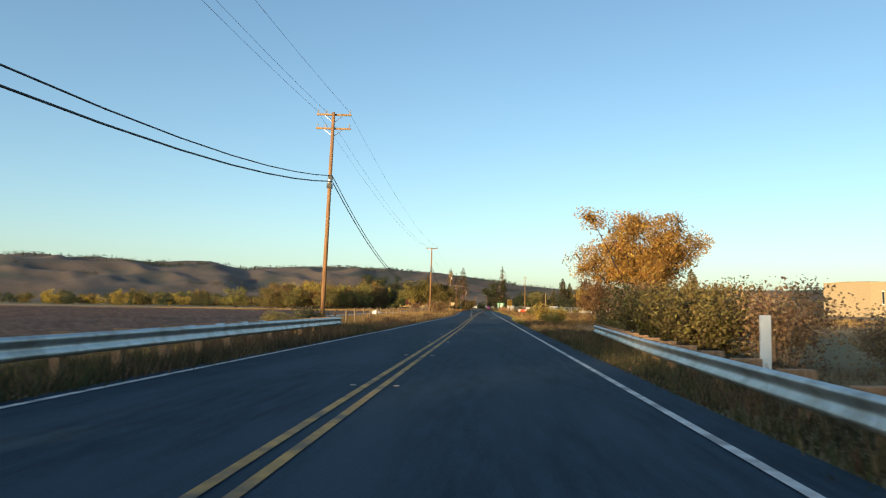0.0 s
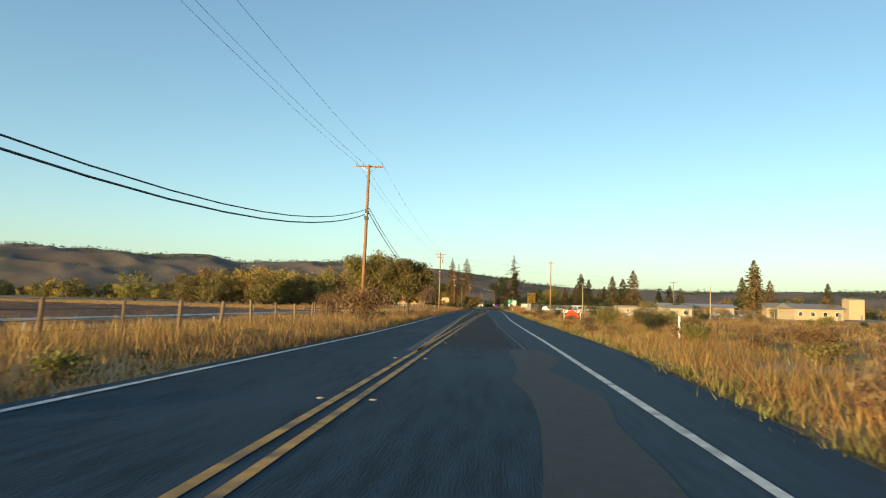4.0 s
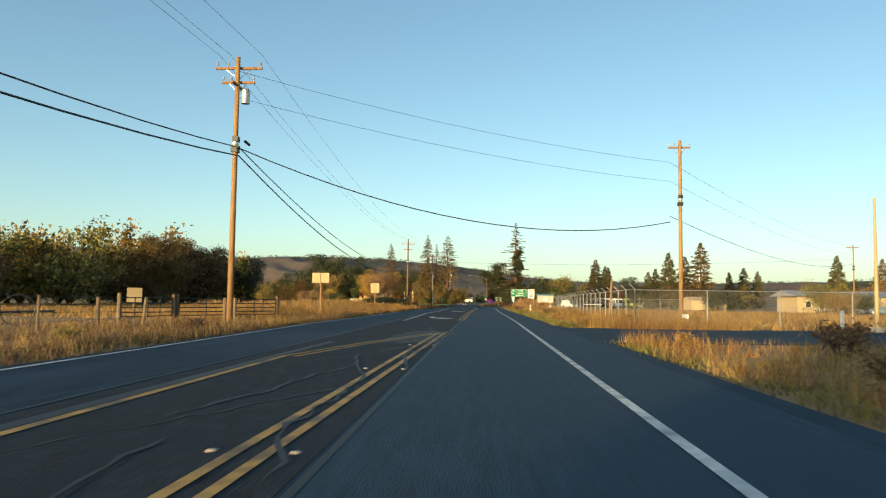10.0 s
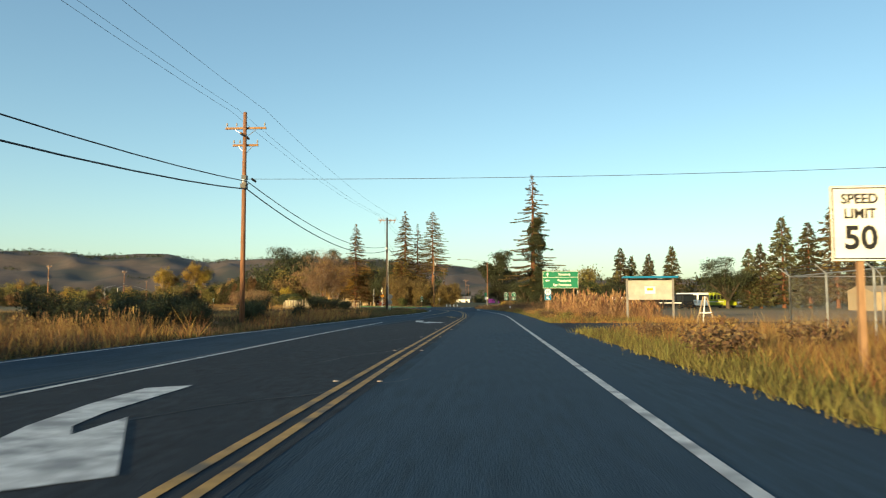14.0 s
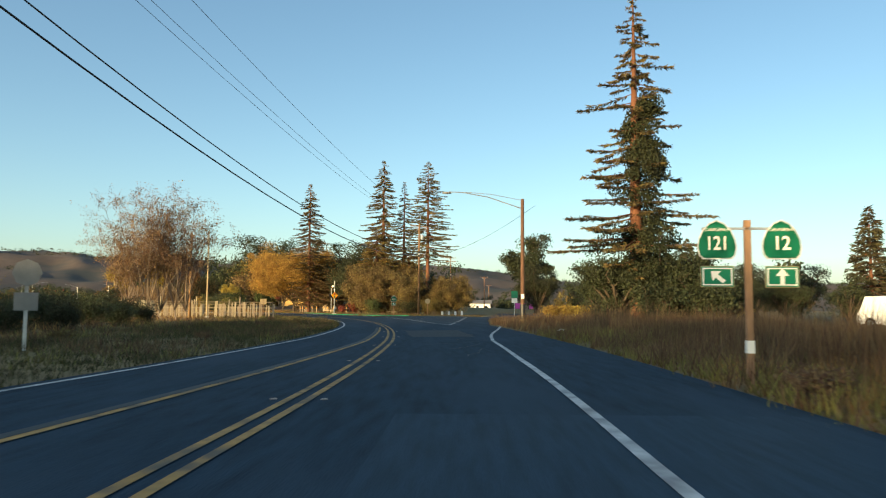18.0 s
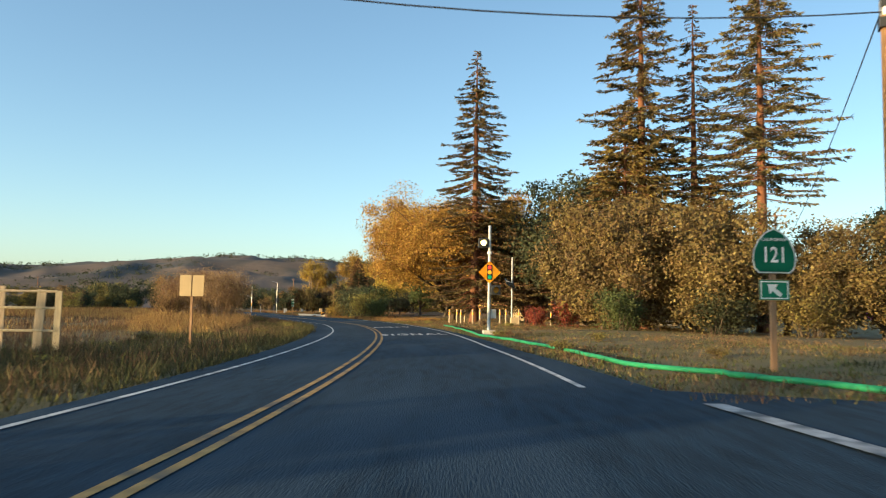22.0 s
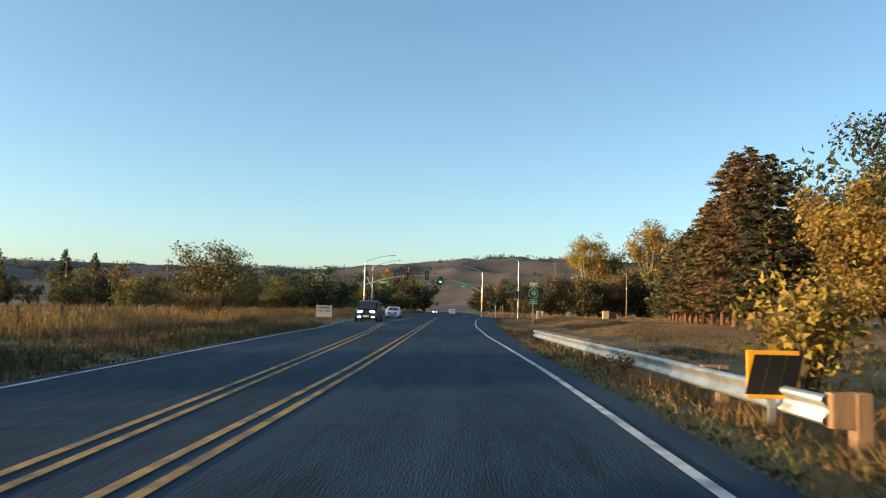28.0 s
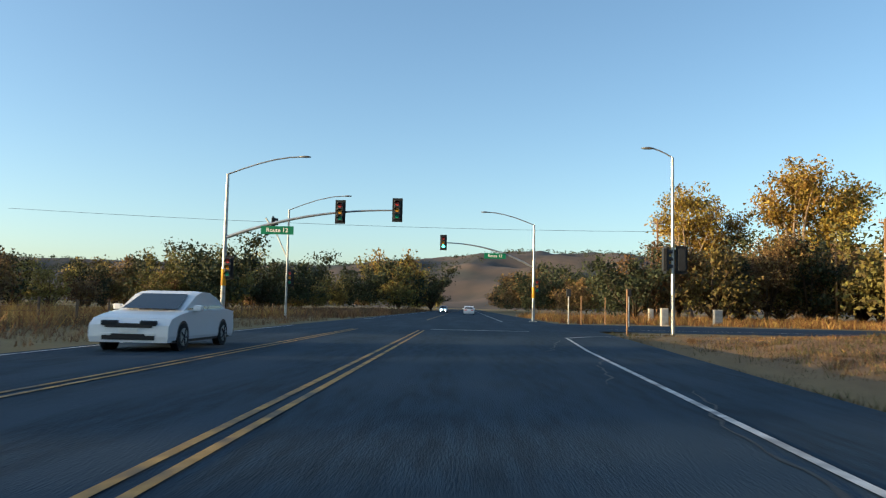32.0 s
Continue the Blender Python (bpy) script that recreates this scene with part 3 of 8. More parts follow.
# curved arrows in the closing lane
def turn_arrow(s, o, size=1.0):
    outer = [(.2, 7.3), (.72, 6.9), (.62, 5.2), (.4, 3.7), (.1, 2.6), (-.28, 2.05), (-.3, .7), (-1.5, 1.7), (-.3, 4.3), (-.3, 3.25), (-.05, 3.7), (.1, 4.6)]
    bm = bmesh.new()
    vs = [bm.verts.new(P(s + (y - 3) * size, o - x * size, .012)) for x, y in outer]
    bmesh.ops.triangle_fill(bm, use_beauty=True, edges=[bm.edges.new((vs[i], vs[(i + 1) % len(vs)])) for i in range(len(vs))])
    for f in bm.faces:
        if f.normal.z < 0:
            f.normal_flip()
    me = bpy.data.meshes.new("turn_arrow")
    bm.to_mesh(me)
    bm.free()
    me.materials.append(WHITE)
    tagged(new("turn_arrow", me), "worn white painted curved arrow on the asphalt", "road arrow", "turn arrows", "structure")


for s in (265.5, 306.5, 346):
    turn_arrow(s, -3.6 if s < 300 else -3.9)


def road_word(text, s, o0, o1, length=2.5):
    cu = bpy.data.curves.new("road_word", "FONT")
    cu.body, cu.size, cu.align_x, cu.align_y, cu.offset, cu.resolution_u, cu.space_character = text, 1.0, "CENTER", "BOTTOM_BASELINE", .028, 2, 1.25
    tmp = bpy.data.objects.new("tmp_text", cu)
    scene.collection.objects.link(tmp)
    me = bpy.data.meshes.new_from_object(tmp.evaluated_get(bpy.context.evaluated_depsgraph_get()))
    bpy.data.objects.remove(tmp)
    xs_ = [v.co.x for v in me.vertices]
    ys_ = [v.co.y for v in me.vertices]
    for v in me.vertices:
        fx, fy = (v.co.x - min(xs_)) / (max(xs_) - min(xs_)), (v.co.y - min(ys_)) / (max(ys_) - min(ys_))
        v.co = P(s + fy * length, o0 + fx * (o1 - o0), .012)
    me.materials.clear()
    me.materials.append(WHITE)
    tagged(new("road_word", me), "white word %s painted across the lane" % text, "road marking", "", "structure")


road_word("SIGNAL", 514.3, -1.7, 1.62)
road_word("AHEAD", 531.0, -1.35, 1.35)


# raised ceramic markers beside the centre line
def raised_markers():
    prof = [(.05, 0), (.045, .008), (.022, .013), (0.001, .014)]
    me = mesh_of("raised_marker", *lathe(prof, 10), REFL, True)
    for s in np.arange(4, 430, 7.32):
        for off in (-.33, .33):
            if 240 < s < 258:
                continue
            ob = new("raised_marker", me)
            ob.matrix_world = at(s, float(sp(s, YC)) + off, 0, .004, 1.0)
            tagged(ob, "small pale ceramic road marker button on the asphalt", "road marker", "raised road markers")


raised_markers()


# ---------------------------------------------------------------- hills
HAZ = [-95, .9, -60, 1.4, -30, 1.9, -18, 1.7, -8, 1.8, -4, 2.1, -1, 2.6, 4, 3.2, 10, 3.45, 16, 3.4, 19.6, 3.1, 22.4, 3.6, 27, 3.5, 32, 3.7, 36, 3.7, 39, 3.4, 44, 2.95, 47.5, 2.65, 52, 2.6, 60, 2.55, 85, 2.3, 110, 2.0]


def hills():
    c = Vector((-40, 300, 0))
    az = np.radians(np.linspace(-95, 110, 640))
    rr = np.linspace(1250, 2900, 44)
    A, R = np.meshgrid(az, rr, indexing="ij")
    top = np.tan(np.radians(sp(np.degrees(A), HAZ))) * 2100
    u = (R - 1250) / 1650
    prof = np.clip(np.sin(np.clip(u * 1.75, 0, 1) * math.pi / 2), 0, 1) ** 1.3
    X, Y = c.x - np.sin(A) * R, c.y + np.cos(A) * R
    Z, fold = np.empty_like(X), np.empty_like(X)
    for i in range(X.shape[0]):
        for j in range(X.shape[1]):
            p = Vector((X[i, j] * .0050, Y[i, j] * .0050, 3.1))
            f = 1 - abs(noise.noise(p)) * 2.2
            g = 1 - abs(noise.noise(p * 2.3)) * 2.2
            fold[i, j] = f + .45 * g
            Z[i, j] = top[i, j] * prof[i, j] * (.97 + (.50 * (1.08 - prof[i, j]) + .05) * (f - .45) + .16 * (1.15 - prof[i, j]) * (g - .4)) - 2
    n, m = X.shape
    i = np.arange((n - 1) * (m - 1))
    q = (i // (m - 1)) * m + i % (m - 1)
    me = fast_mesh("hills", np.stack([X.ravel(), Y.ravel(), Z.ravel()], 1), np.stack([q, q + 1, q + m + 1, q + m], 1), HILL)
    me.polygons.foreach_set("use_smooth", [True] * len(me.polygons))
    tagged(new("hills", me), "rolling dry golden hills with dark oak woods on the ridges", "hills", "", "structure")
    # woods on the ridges
    rng = np.random.default_rng(5)
    cents = []
    while len(cents) < 19000:
        a, b = rng.integers(0, n), rng.integers(6, m - 8)
        p = Vector((X[a, b] * .0042, Y[a, b] * .0042, 9))
        crest = Z[a, b] > .80 * top[a, b]
        low = Z[a, b] < 40 and rng.random() < .5
        if noise.noise(p) > (-.02 if crest else (.05 if low else .36 if fold[a, b] > .35 and a < n * .62 else .0)):
            cents.append((X[a, b] + rng.normal(0, 14), Y[a, b] + rng.normal(0, 14), Z[a, b]))
    cents = np.array(cents)
    woods_mesh("far_woods", cents, rng.uniform(3.5, 8.5, len(cents)), 6, LEAF_DARK, rng, "dark oak woods scattered over the far hills")


def woods_mesh(name, cents, size, per, material, rng, label):
    """Clumps of large leaf-spray quads, one stuff object."""
    k = len(cents) * per
    c = np.repeat(cents, per, 0)
    r = np.repeat(size, per)
    d = rng.normal(size=(k, 3))
    d /= np.linalg.norm(d, axis=1)[:, None]
    c = c + d * (r * .5)[:, None] * np.array([1, 1, .7]) + np.array([0, 0, .45]) * r[:, None]
    quads(name, c, r * .42, material, rng, label)


def quad_arrays(c, size, rng, flat=0.0, tri=False):
    k = len(c)
    a = rng.normal(size=(k, 3))
    a[:, 2] *= 1 - flat
    a /= np.linalg.norm(a, axis=1)[:, None]
    b = np.cross(a, rng.normal(size=(k, 3)))
    b /= np.linalg.norm(b, axis=1)[:, None] + 1e-9
    h = (size * .5)[:, None]
    w = h * .62
    if tri:
        V = np.stack([c + a * h * 1.15, c - a * h * .8 + b * w * 1.25, c - a * h * .8 - b * w * 1.25], 1).reshape(-1, 3)
        return V, np.arange(k * 3).reshape(-1, 3)
    V = np.stack([c - a * h, c + b * w + a * h * .1, c + a * h, c - b * w - a * h * .1], 1).reshape(-1, 3)
    return V, np.arange(k * 4).reshape(-1, 4)


def quads(name, c, size, material, rng, label, category="woods"):
    V, F = quad_arrays(c, size, rng, 0, True)
    return tagged(new(name, fast_mesh(name, V, F, material)), label, category, "", "stuff")


HILL = mat("dry_hill_grass", (.125, .095, .076), .95, .25, .012, bump=0, stain=(.038, .046, .046), stain_scale=.0085)
hills()


# ---------------------------------------------------------------- trees
def skeleton(rng, h, spread, r0, trunk=0.32, limbs=6, subs=4, up=0.6, stems=1, twigs=0):
    """Tapered trunk and limbs of a unit tree: tubes and limb tips."""
    tubes, stock, tips = [], [], []
    for st in range(stems):
        base = Vector((rng.normal(0, .04 * h) if stems > 1 else 0, rng.normal(0, .04 * h) if stems > 1 else 0, -.15))
        lean = Vector((rng.normal(0, .05), rng.normal(0, .05), 1)) if stems == 1 else Vector((rng.normal(0, .25), rng.normal(0, .25), 1))
        fork = base + lean * h * trunk
        mid = base.lerp(fork, .5) + Vector((rng.normal(0, .012), rng.normal(0, .012), 0)) * h
        rr = r0 / math.sqrt(stems)
        stock.append(tube([base, base + Vector((0, 0, .1 * h * trunk)), mid, fork], [rr * 1.35, rr, rr * .85, rr * .72], 8))
        for i in range(limbs):
            a = 2 * math.pi * (i + rng.random() * .7) / limbs + st
            lev = rng.random()
            out = spread * (.55 + .45 * rng.random()) * (1 - .35 * lev * up)
            end = fork + Vector((math.cos(a) * out, math.sin(a) * out, h * (1 - trunk) * (.25 + .62 * lev)))
            start = fork - Vector((0, 0, rng.random() * .25 * h * trunk))
            bend = start.lerp(end, .5) + Vector((rng.normal(0, .06) * spread, rng.normal(0, .06) * spread, .08 * h * rng.random()))
            tubes.append(tube([start, bend, bend.lerp(end, .6)], [rr * .5, rr * .3, rr * .12], 6))
            tips += [end, bend.lerp(end, .6)]
            for j in range(subs):
                t = .35 + .6 * rng.random()
                o = start.lerp(bend, t * 2) if t < .5 else bend.lerp(end, t * 2 - 1)
                v = Vector((rng.normal(), rng.normal(), .5 + rng.random() * .8)).normalized() * spread * (.22 + .3 * rng.random())
                tubes.append(tube([o, o + v * .4 + Vector((0, 0, .02 * h)), o + v * .75], [rr * .2, rr * .11, rr * .04], 5))
                tips += [o + v, o + v * .55]
                for k in range(twigs):
                    p = o + v * (.3 + .7 * rng.random())
                    w = (v * .35 + Vector((rng.normal(), rng.normal(), .6 + rng.normal() * .5)) * spread * .09) * (.6 + .6 * rng.random())
                    tubes.append(tube([p, p + w], [rr * .035, rr * .015], 3, False))
                    tips += [p + w, p + w * .5]
        top = fork + Vector((rng.normal(0, .05), rng.normal(0, .05), 1)) * h * (1 - trunk) * .8
        tubes.append(tube([fork, fork.lerp(top, .4) + Vector((.03 * h, 0, 0)), fork.lerp(top, .8)], [rr * .6, rr * .35, rr * .08], 6))
        tips += [top, fork.lerp(top, .6)]
    return join(*stock), join(*tubes), tips


def broadleaf(seed, h, spread, r0, leaves, leaf, clump, bark, foliage, low=0, lowz=(.06, .36), **kw):
    rng = np.random.default_rng(seed)
    wood, boughs, tips = skeleton(rng, h, spread, r0, **kw)
    for i in range(low):
        a, q = rng.random() * 6.28, spread * (.15 + .7 * rng.random())
        tips.append(Vector((math.cos(a) * q, math.sin(a) * q, h * (lowz[0] + (lowz[1] - lowz[0]) * rng.random()))))
        e, k = tips[-1], Vector((0, 0, h * kw.get("trunk", .32)))
        boughs = join(boughs, tube([k.lerp(e, .6) + Vector((0, 0, .05 * h)), k.lerp(e, .8) + Vector((0, 0, .03 * h)), e], [r0 * .06, r0 * .04, r0 * .02], 4, False))
    T = np.array([tuple(t) for t in tips])
    apart = np.sort(np.linalg.norm(T[:, None] - T[None], axis=2), axis=1)[:, min(4, len(T) - 1)] if len(T) < 2500 else np.zeros(len(T))
    lone = apart >= max(clump * 1.35, np.median(apart) * 1.2)
    T = np.where(lone[:, None], T.mean(0) + (T - T.mean(0)) * .78, T)
    idx = rng.integers(0, len(T), leaves)
    rad = clump * (.5 + .9 * rng.random(len(T)))
    d = rng.normal(size=(leaves, 3))
    d /= np.linalg.norm(d, axis=1)[:, None]
    d *= (rng.random(leaves) ** .45)[:, None]
    c = T[idx] + d * rad[idx][:, None] * np.array([1, 1, .72])
    V, F = quad_arrays(c, leaf * (.55 + .9 * rng.random(leaves)), rng, 0, leaf > .12)
    return mesh_of("trunk", *wood, bark, True), mesh_of("branches", *boughs, bark, True), fast_mesh("crown", V, F, foliage)


def blades(base, d, length, width, rng):
    """Narrow sprays as triangles from base along d."""
    k = len(base)
    side = np.cross(d, rng.normal(size=(k, 3)))
    side /= np.linalg.norm(side, axis=1)[:, None] + 1e-9
    tip = base + d * length[:, None]
    w = (width * .5)[:, None]
    return np.stack([base - side * w, base + side * w, tip], 1).reshape(-1, 3)


def conifer(seed, h, width, r0, whorls, per, leaf, bark, foliage, bare=0.12, droop=.25, ragged=.3, sprays=16, shape=.62, upturn=.25):
    """Redwood-like tree: straight trunk, layered boughs with feathery side sprays."""
    rng = np.random.default_rng(seed)
    tubes = [tube([(0, 0, -.2), (0, 0, h * .03), (0, 0, h * .5), (0, 0, h * .99)], [r0 * 1.5, r0, r0 * .6, r0 * .06], 9)]
    vs = []
    total = whorls * per
    for i in range(total):
        f = bare + (1 - bare) * (i + rng.random()) / total
        f = min(.995, f + rng.normal(0, .25) / whorls)
        z = f * h
        reach = width * (1 - f) ** shape * (.35 + .65 * min(1, (f - bare) * 6 + .4))
        if rng.random() < ragged * .4:
            continue
        a = i * 2.39996 + rng.normal(0, .35)
        L = max(.3, reach * (1 - ragged * rng.random() ** .7) * (1.25 if rng.random() < .08 else 1))
        dirv = np.array([math.cos(a), math.sin(a), 0])
        dr = droop * (.2 + 1.6 * rng.random())
        A = np.array([0, 0, z])
        B = dirv * L * .55 + np.array([0, 0, z - L * dr * .8])
        C = dirv * L + np.array([0, 0, z - L * dr * (1 - upturn * 2 * rng.random())])
        tubes.append(tube([A, .25 * A + .5 * B + .25 * C, C], [r0 * .11 * (1 - f) + .018, r0 * .07 * (1 - f) + .012, .008], 4, False))
        n = max(6, int(sprays * L / width + 6))
        t = .12 + .88 * rng.random(n) ** .8
        tt = t[:, None]
        q = (1 - tt) ** 2 * A + 2 * tt * (1 - tt) * B + tt ** 2 * C
        side = np.array((-dirv[1], dirv[0], 0))
        sg = np.where(rng.random(n) < .5, -1, 1) * (.3 + .9 * rng.random(n))
        off = L * .11 * rng.random(n) * (1 - .6 * t)
        q = q + side * (sg * off)[:, None] + dirv * (off * .5)[:, None]
        q[:, 2] -= np.abs(rng.normal(size=n)) * leaf * .25
        d = side * sg[:, None] + dirv * (.4 + .6 * rng.random(n))[:, None] + np.array([0, 0, 1]) * (-.25 + .4 * rng.normal(size=n))[:, None]
        d /= np.linalg.norm(d, axis=1)[:, None]
        ln = leaf * (.9 + 1.1 * rng.random(n)) * (1.0 if f < .9 else .75)
        vs.append(blades(q, d, ln, ln * .36, rng))
    V = np.concatenate(vs)
    return mesh_of("trunk", *tubes[0], bark, True), mesh_of("branches", *join(*tubes[1:]), bark, True), fast_mesh("crown", V, np.arange(len(V)).reshape(-1, 3), foliage)


def shrub(seed, h, w, leaves, leaf, bark, foliage, stems=16):
    rng = np.random.default_rng(seed)
    tubes, T = [], []
    for i in range(stems):
        a, rr = rng.random() * 6.28, w * .5 * math.sqrt(rng.random())
        e = Vector((math.cos(a) * rr, math.sin(a) * rr, h * (.5 + .45 * rng.random())))
        tubes.append(tube([(e.x * .25, e.y * .25, -.1), e * .55, e], [.03, .02, .006], 4, False))
        T += [e, e * .75, e * .5, Vector((e.x * .95, e.y * .95, e.z * .22))]
        for j in range(4):
            b = e * (.45 + .5 * rng.random())
            f = b + Vector((rng.normal(0, w * .12), rng.normal(0, w * .12), h * (.06 + .16 * rng.random())))
            tubes.append(tube([b, f], [.010, .004], 3, False))
            T += [f, b.lerp(f, .6)]
    T = np.array([tuple(t) for t in T])
    idx = rng.integers(0, len(T), leaves)
    d = np.clip(rng.normal(size=(leaves, 3)), -1.5, 1.5) * np.array([w * .11, w * .11, h * .09])
    c = T[idx] + d
    c[:, 2] = np.maximum(c[:, 2], leaf * .3)
    V, F = quad_arrays(c, leaf * (.5 + rng.random(leaves)), rng, 0, True)
    return mesh_of("stems", *join(*tubes), bark), fast_mesh("foliage", V, F, foliage)


KINDS = {
    "gold_big": lambda: broadleaf(1, 13, 6.6, .36, 44000, .17, 1.15, BARK, LEAF_ORANGE, trunk=.16, limbs=9, subs=8, stems=2, low=14, lowz=(.1, .4)),
    "green_tree": lambda: broadleaf(2, 7.0, 3.3, .22, 30000, .16, 1.0, BARK, LEAF_OLIVE, trunk=.24, limbs=9, subs=6, up=.7, low=10, lowz=(.3, .5)),
    "gold_tree": lambda: broadleaf(3, 10, 4.2, .17, 22000, .16, 1.2, BARK, LEAF_GOLD, trunk=.2, limbs=8, subs=6, low=10, lowz=(.3, .5)),
    "rust_tree": lambda: broadleaf(4, 9, 4.4, .28, 10000, .19, 1.15, BARK, LEAF_RUST, trunk=.14, limbs=9, subs=6, low=8),
    "oak": lambda: broadleaf(5, 10, 5.0, .42, 18000, .18, 1.35, BARK, LEAF_DARK, trunk=.15, limbs=9, subs=6, up=.3, low=14),
    "round_oak": lambda: broadleaf(6, 10, 3.9, .3, 26000, .18, 1.25, BARK, LEAF_GREEN, trunk=.2, limbs=10, subs=6, up=.7, low=18, lowz=(.22, .45)),
    "brown_tree": lambda: broadleaf(17, 10, 4.6, .26, 30000, .2, 1.35, BARK, LEAF_BROWN, trunk=.08, limbs=11, subs=6, up=.5, low=40, lowz=(.05, .5)),
    "orange_big": lambda: broadleaf(7, 11, 10.8, .24, 250000, .125, 1.6, BARK, LEAF_ORANGE, trunk=.2, limbs=14, subs=10, up=.2, low=110, lowz=(.36, .6)),
    "bare_tree": lambda: broadleaf(8, 10, 3.1, .12, 26000, .085, .42, PALEBARK, LEAF_PINK, trunk=.08, limbs=9, subs=13, stems=3, up=.2, twigs=4),
    "poplar": lambda: broadleaf(9, 14, 3.4, .30, 8000, .22, 1.3, PALEBARK, LEAF_GOLD, trunk=.2, limbs=9, subs=5, up=.1),
    "thin_tree": lambda: broadleaf(10, 6.8, 4.4, .16, 9000, .15, .8, BARK, LEAF_OLIVE, trunk=.12, limbs=9, subs=8, stems=2, up=.6),
    "red_tree": lambda: broadleaf(11, 6, 2.4, .14, 2600, .18, .7, BARK, LEAF_RED, trunk=.25, limbs=6, subs=4),
    "far_olive": lambda: broadleaf(12, 9, 4.8, .3, 3600, .33, 1.4, BARK, LEAF_OLIVE, trunk=.05, limbs=8, subs=4, low=16),
    "far_dark": lambda: broadleaf(13, 9, 5.0, .3, 3600, .33, 1.4, BARK, LEAF_DARK, trunk=.05, limbs=8, subs=4, low=16),
    "far_gold": lambda: broadleaf(14, 9, 4.4, .3, 3600, .33, 1.4, BARK, LEAF_GOLD, trunk=.05, limbs=8, subs=4, low=16),
    "far_rust": lambda: broadleaf(15, 8, 4.6, .3, 3600, .33, 1.4, BARK, LEAF_RUST, trunk=.05, limbs=8, subs=4, low=16),
    "eucalyptus": lambda: broadleaf(16, 20, 5.0, .5, 11000, .42, 1.9, PALEBARK, LEAF_DARK, trunk=.35, limbs=9, subs=5, up=.2),
    "redwood": lambda: conifer(21, 30, 8.8, .5, 44, 10, .21, REDBARK, NEEDLE, bare=.06, ragged=.5, droop=.24, sprays=280, shape=.68),
    "redwood_thin": lambda: conifer(22, 28, 7.2, .42, 38, 8, .21, REDBARK, NEEDLE, bare=.18, ragged=.6, droop=.2, sprays=150, shape=.75),
    "redwood_high": lambda: conifer(23, 30, 10.4, .46, 34, 9, .21, REDBARK, NEEDLE, bare=.34, ragged=.5, droop=.1, sprays=280, shape=.66),
    "brown_conifer": lambda: conifer(31, 16.5, 7.6, .3, 26, 11, .24, REDBARK, NEEDLE_BROWN, bare=.05, ragged=.45, droop=.2, sprays=260, shape=.55),
    "tall_redwood": lambda: conifer(24, 27, 10.0, .6, 24, 8, .21, REDBARK, NEEDLE, bare=.14, ragged=.6, droop=.14, sprays=380, shape=.8),
    "row_cedar": lambda: conifer(25, 13, 4.6, .22, 34, 10, .26, REDBARK, NEEDLE_RED, bare=.13, ragged=.5, droop=.06, sprays=120, shape=.55),
    "row_cedar_dark": lambda: conifer(26, 12, 4.5, .22, 32, 10, .26, REDBARK, NEEDLE_OLIVE, bare=.13, ragged=.5, droop=.06, sprays=120, shape=.55),
    "far_conifer": lambda: conifer(27, 20, 5.4, .4, 32, 8, .6, REDBARK, NEEDLE_OLIVE, bare=.05, ragged=.35, droop=.15, sprays=30),
    "far_conifer_wide": lambda: conifer(28, 22, 7.0, .4, 26, 8, .7, REDBARK, NEEDLE, bare=.08, ragged=.5, droop=.1, sprays=30),
    "bush_olive": lambda: shrub(31, 2.6, 3.4, 6000, .11, BARK, LEAF_OLIVE),
    "bush_dark": lambda: shrub(32, 2.6, 3.6, 6500, .11, BARK, LEAF_DARK),
    "bush_green": lambda: shrub(33, 2.6, 3.2, 6500, .11, BARK, LEAF_GREEN),
    "bush_rust": lambda: shrub(34, 2.6, 3.6, 5500, .10, BARK, LEAF_RUST, 26),
    "bush_pink": lambda: shrub(42, 2.6, 3.6, 6500, .09, PALEBARK, LEAF_PINK, 34),
    "bush_gold": lambda: shrub(35, 2.0, 1.8, 1700, .11, BARK, LEAF_GOLD),
    "bush_red": lambda: shrub(36, 2.0, 2.2, 3500, .09, BARK, LEAF_RED),
    "bush_bare": lambda: shrub(37, 4.2, 4.6, 24000, .085, PALEBARK, LEAF_PINK, 60),
    "weed_low": lambda: shrub(38, .7, 1.3, 900, .07, BARK, GRASS_BROWN, 8),
    "weed_yellow": lambda: shrub(39, .6, 1.2, 900, .07, BARK, GRASS_DRY, 8),
    "weed_green": lambda: shrub(40, .55, 1.2, 900, .065, BARK, LEAF_OLIVE, 8),
    "hedge_bit": lambda: shrub(41, 2.4, 4.2, 1500, .26, BARK, LEAF_GOLD, 10),
}
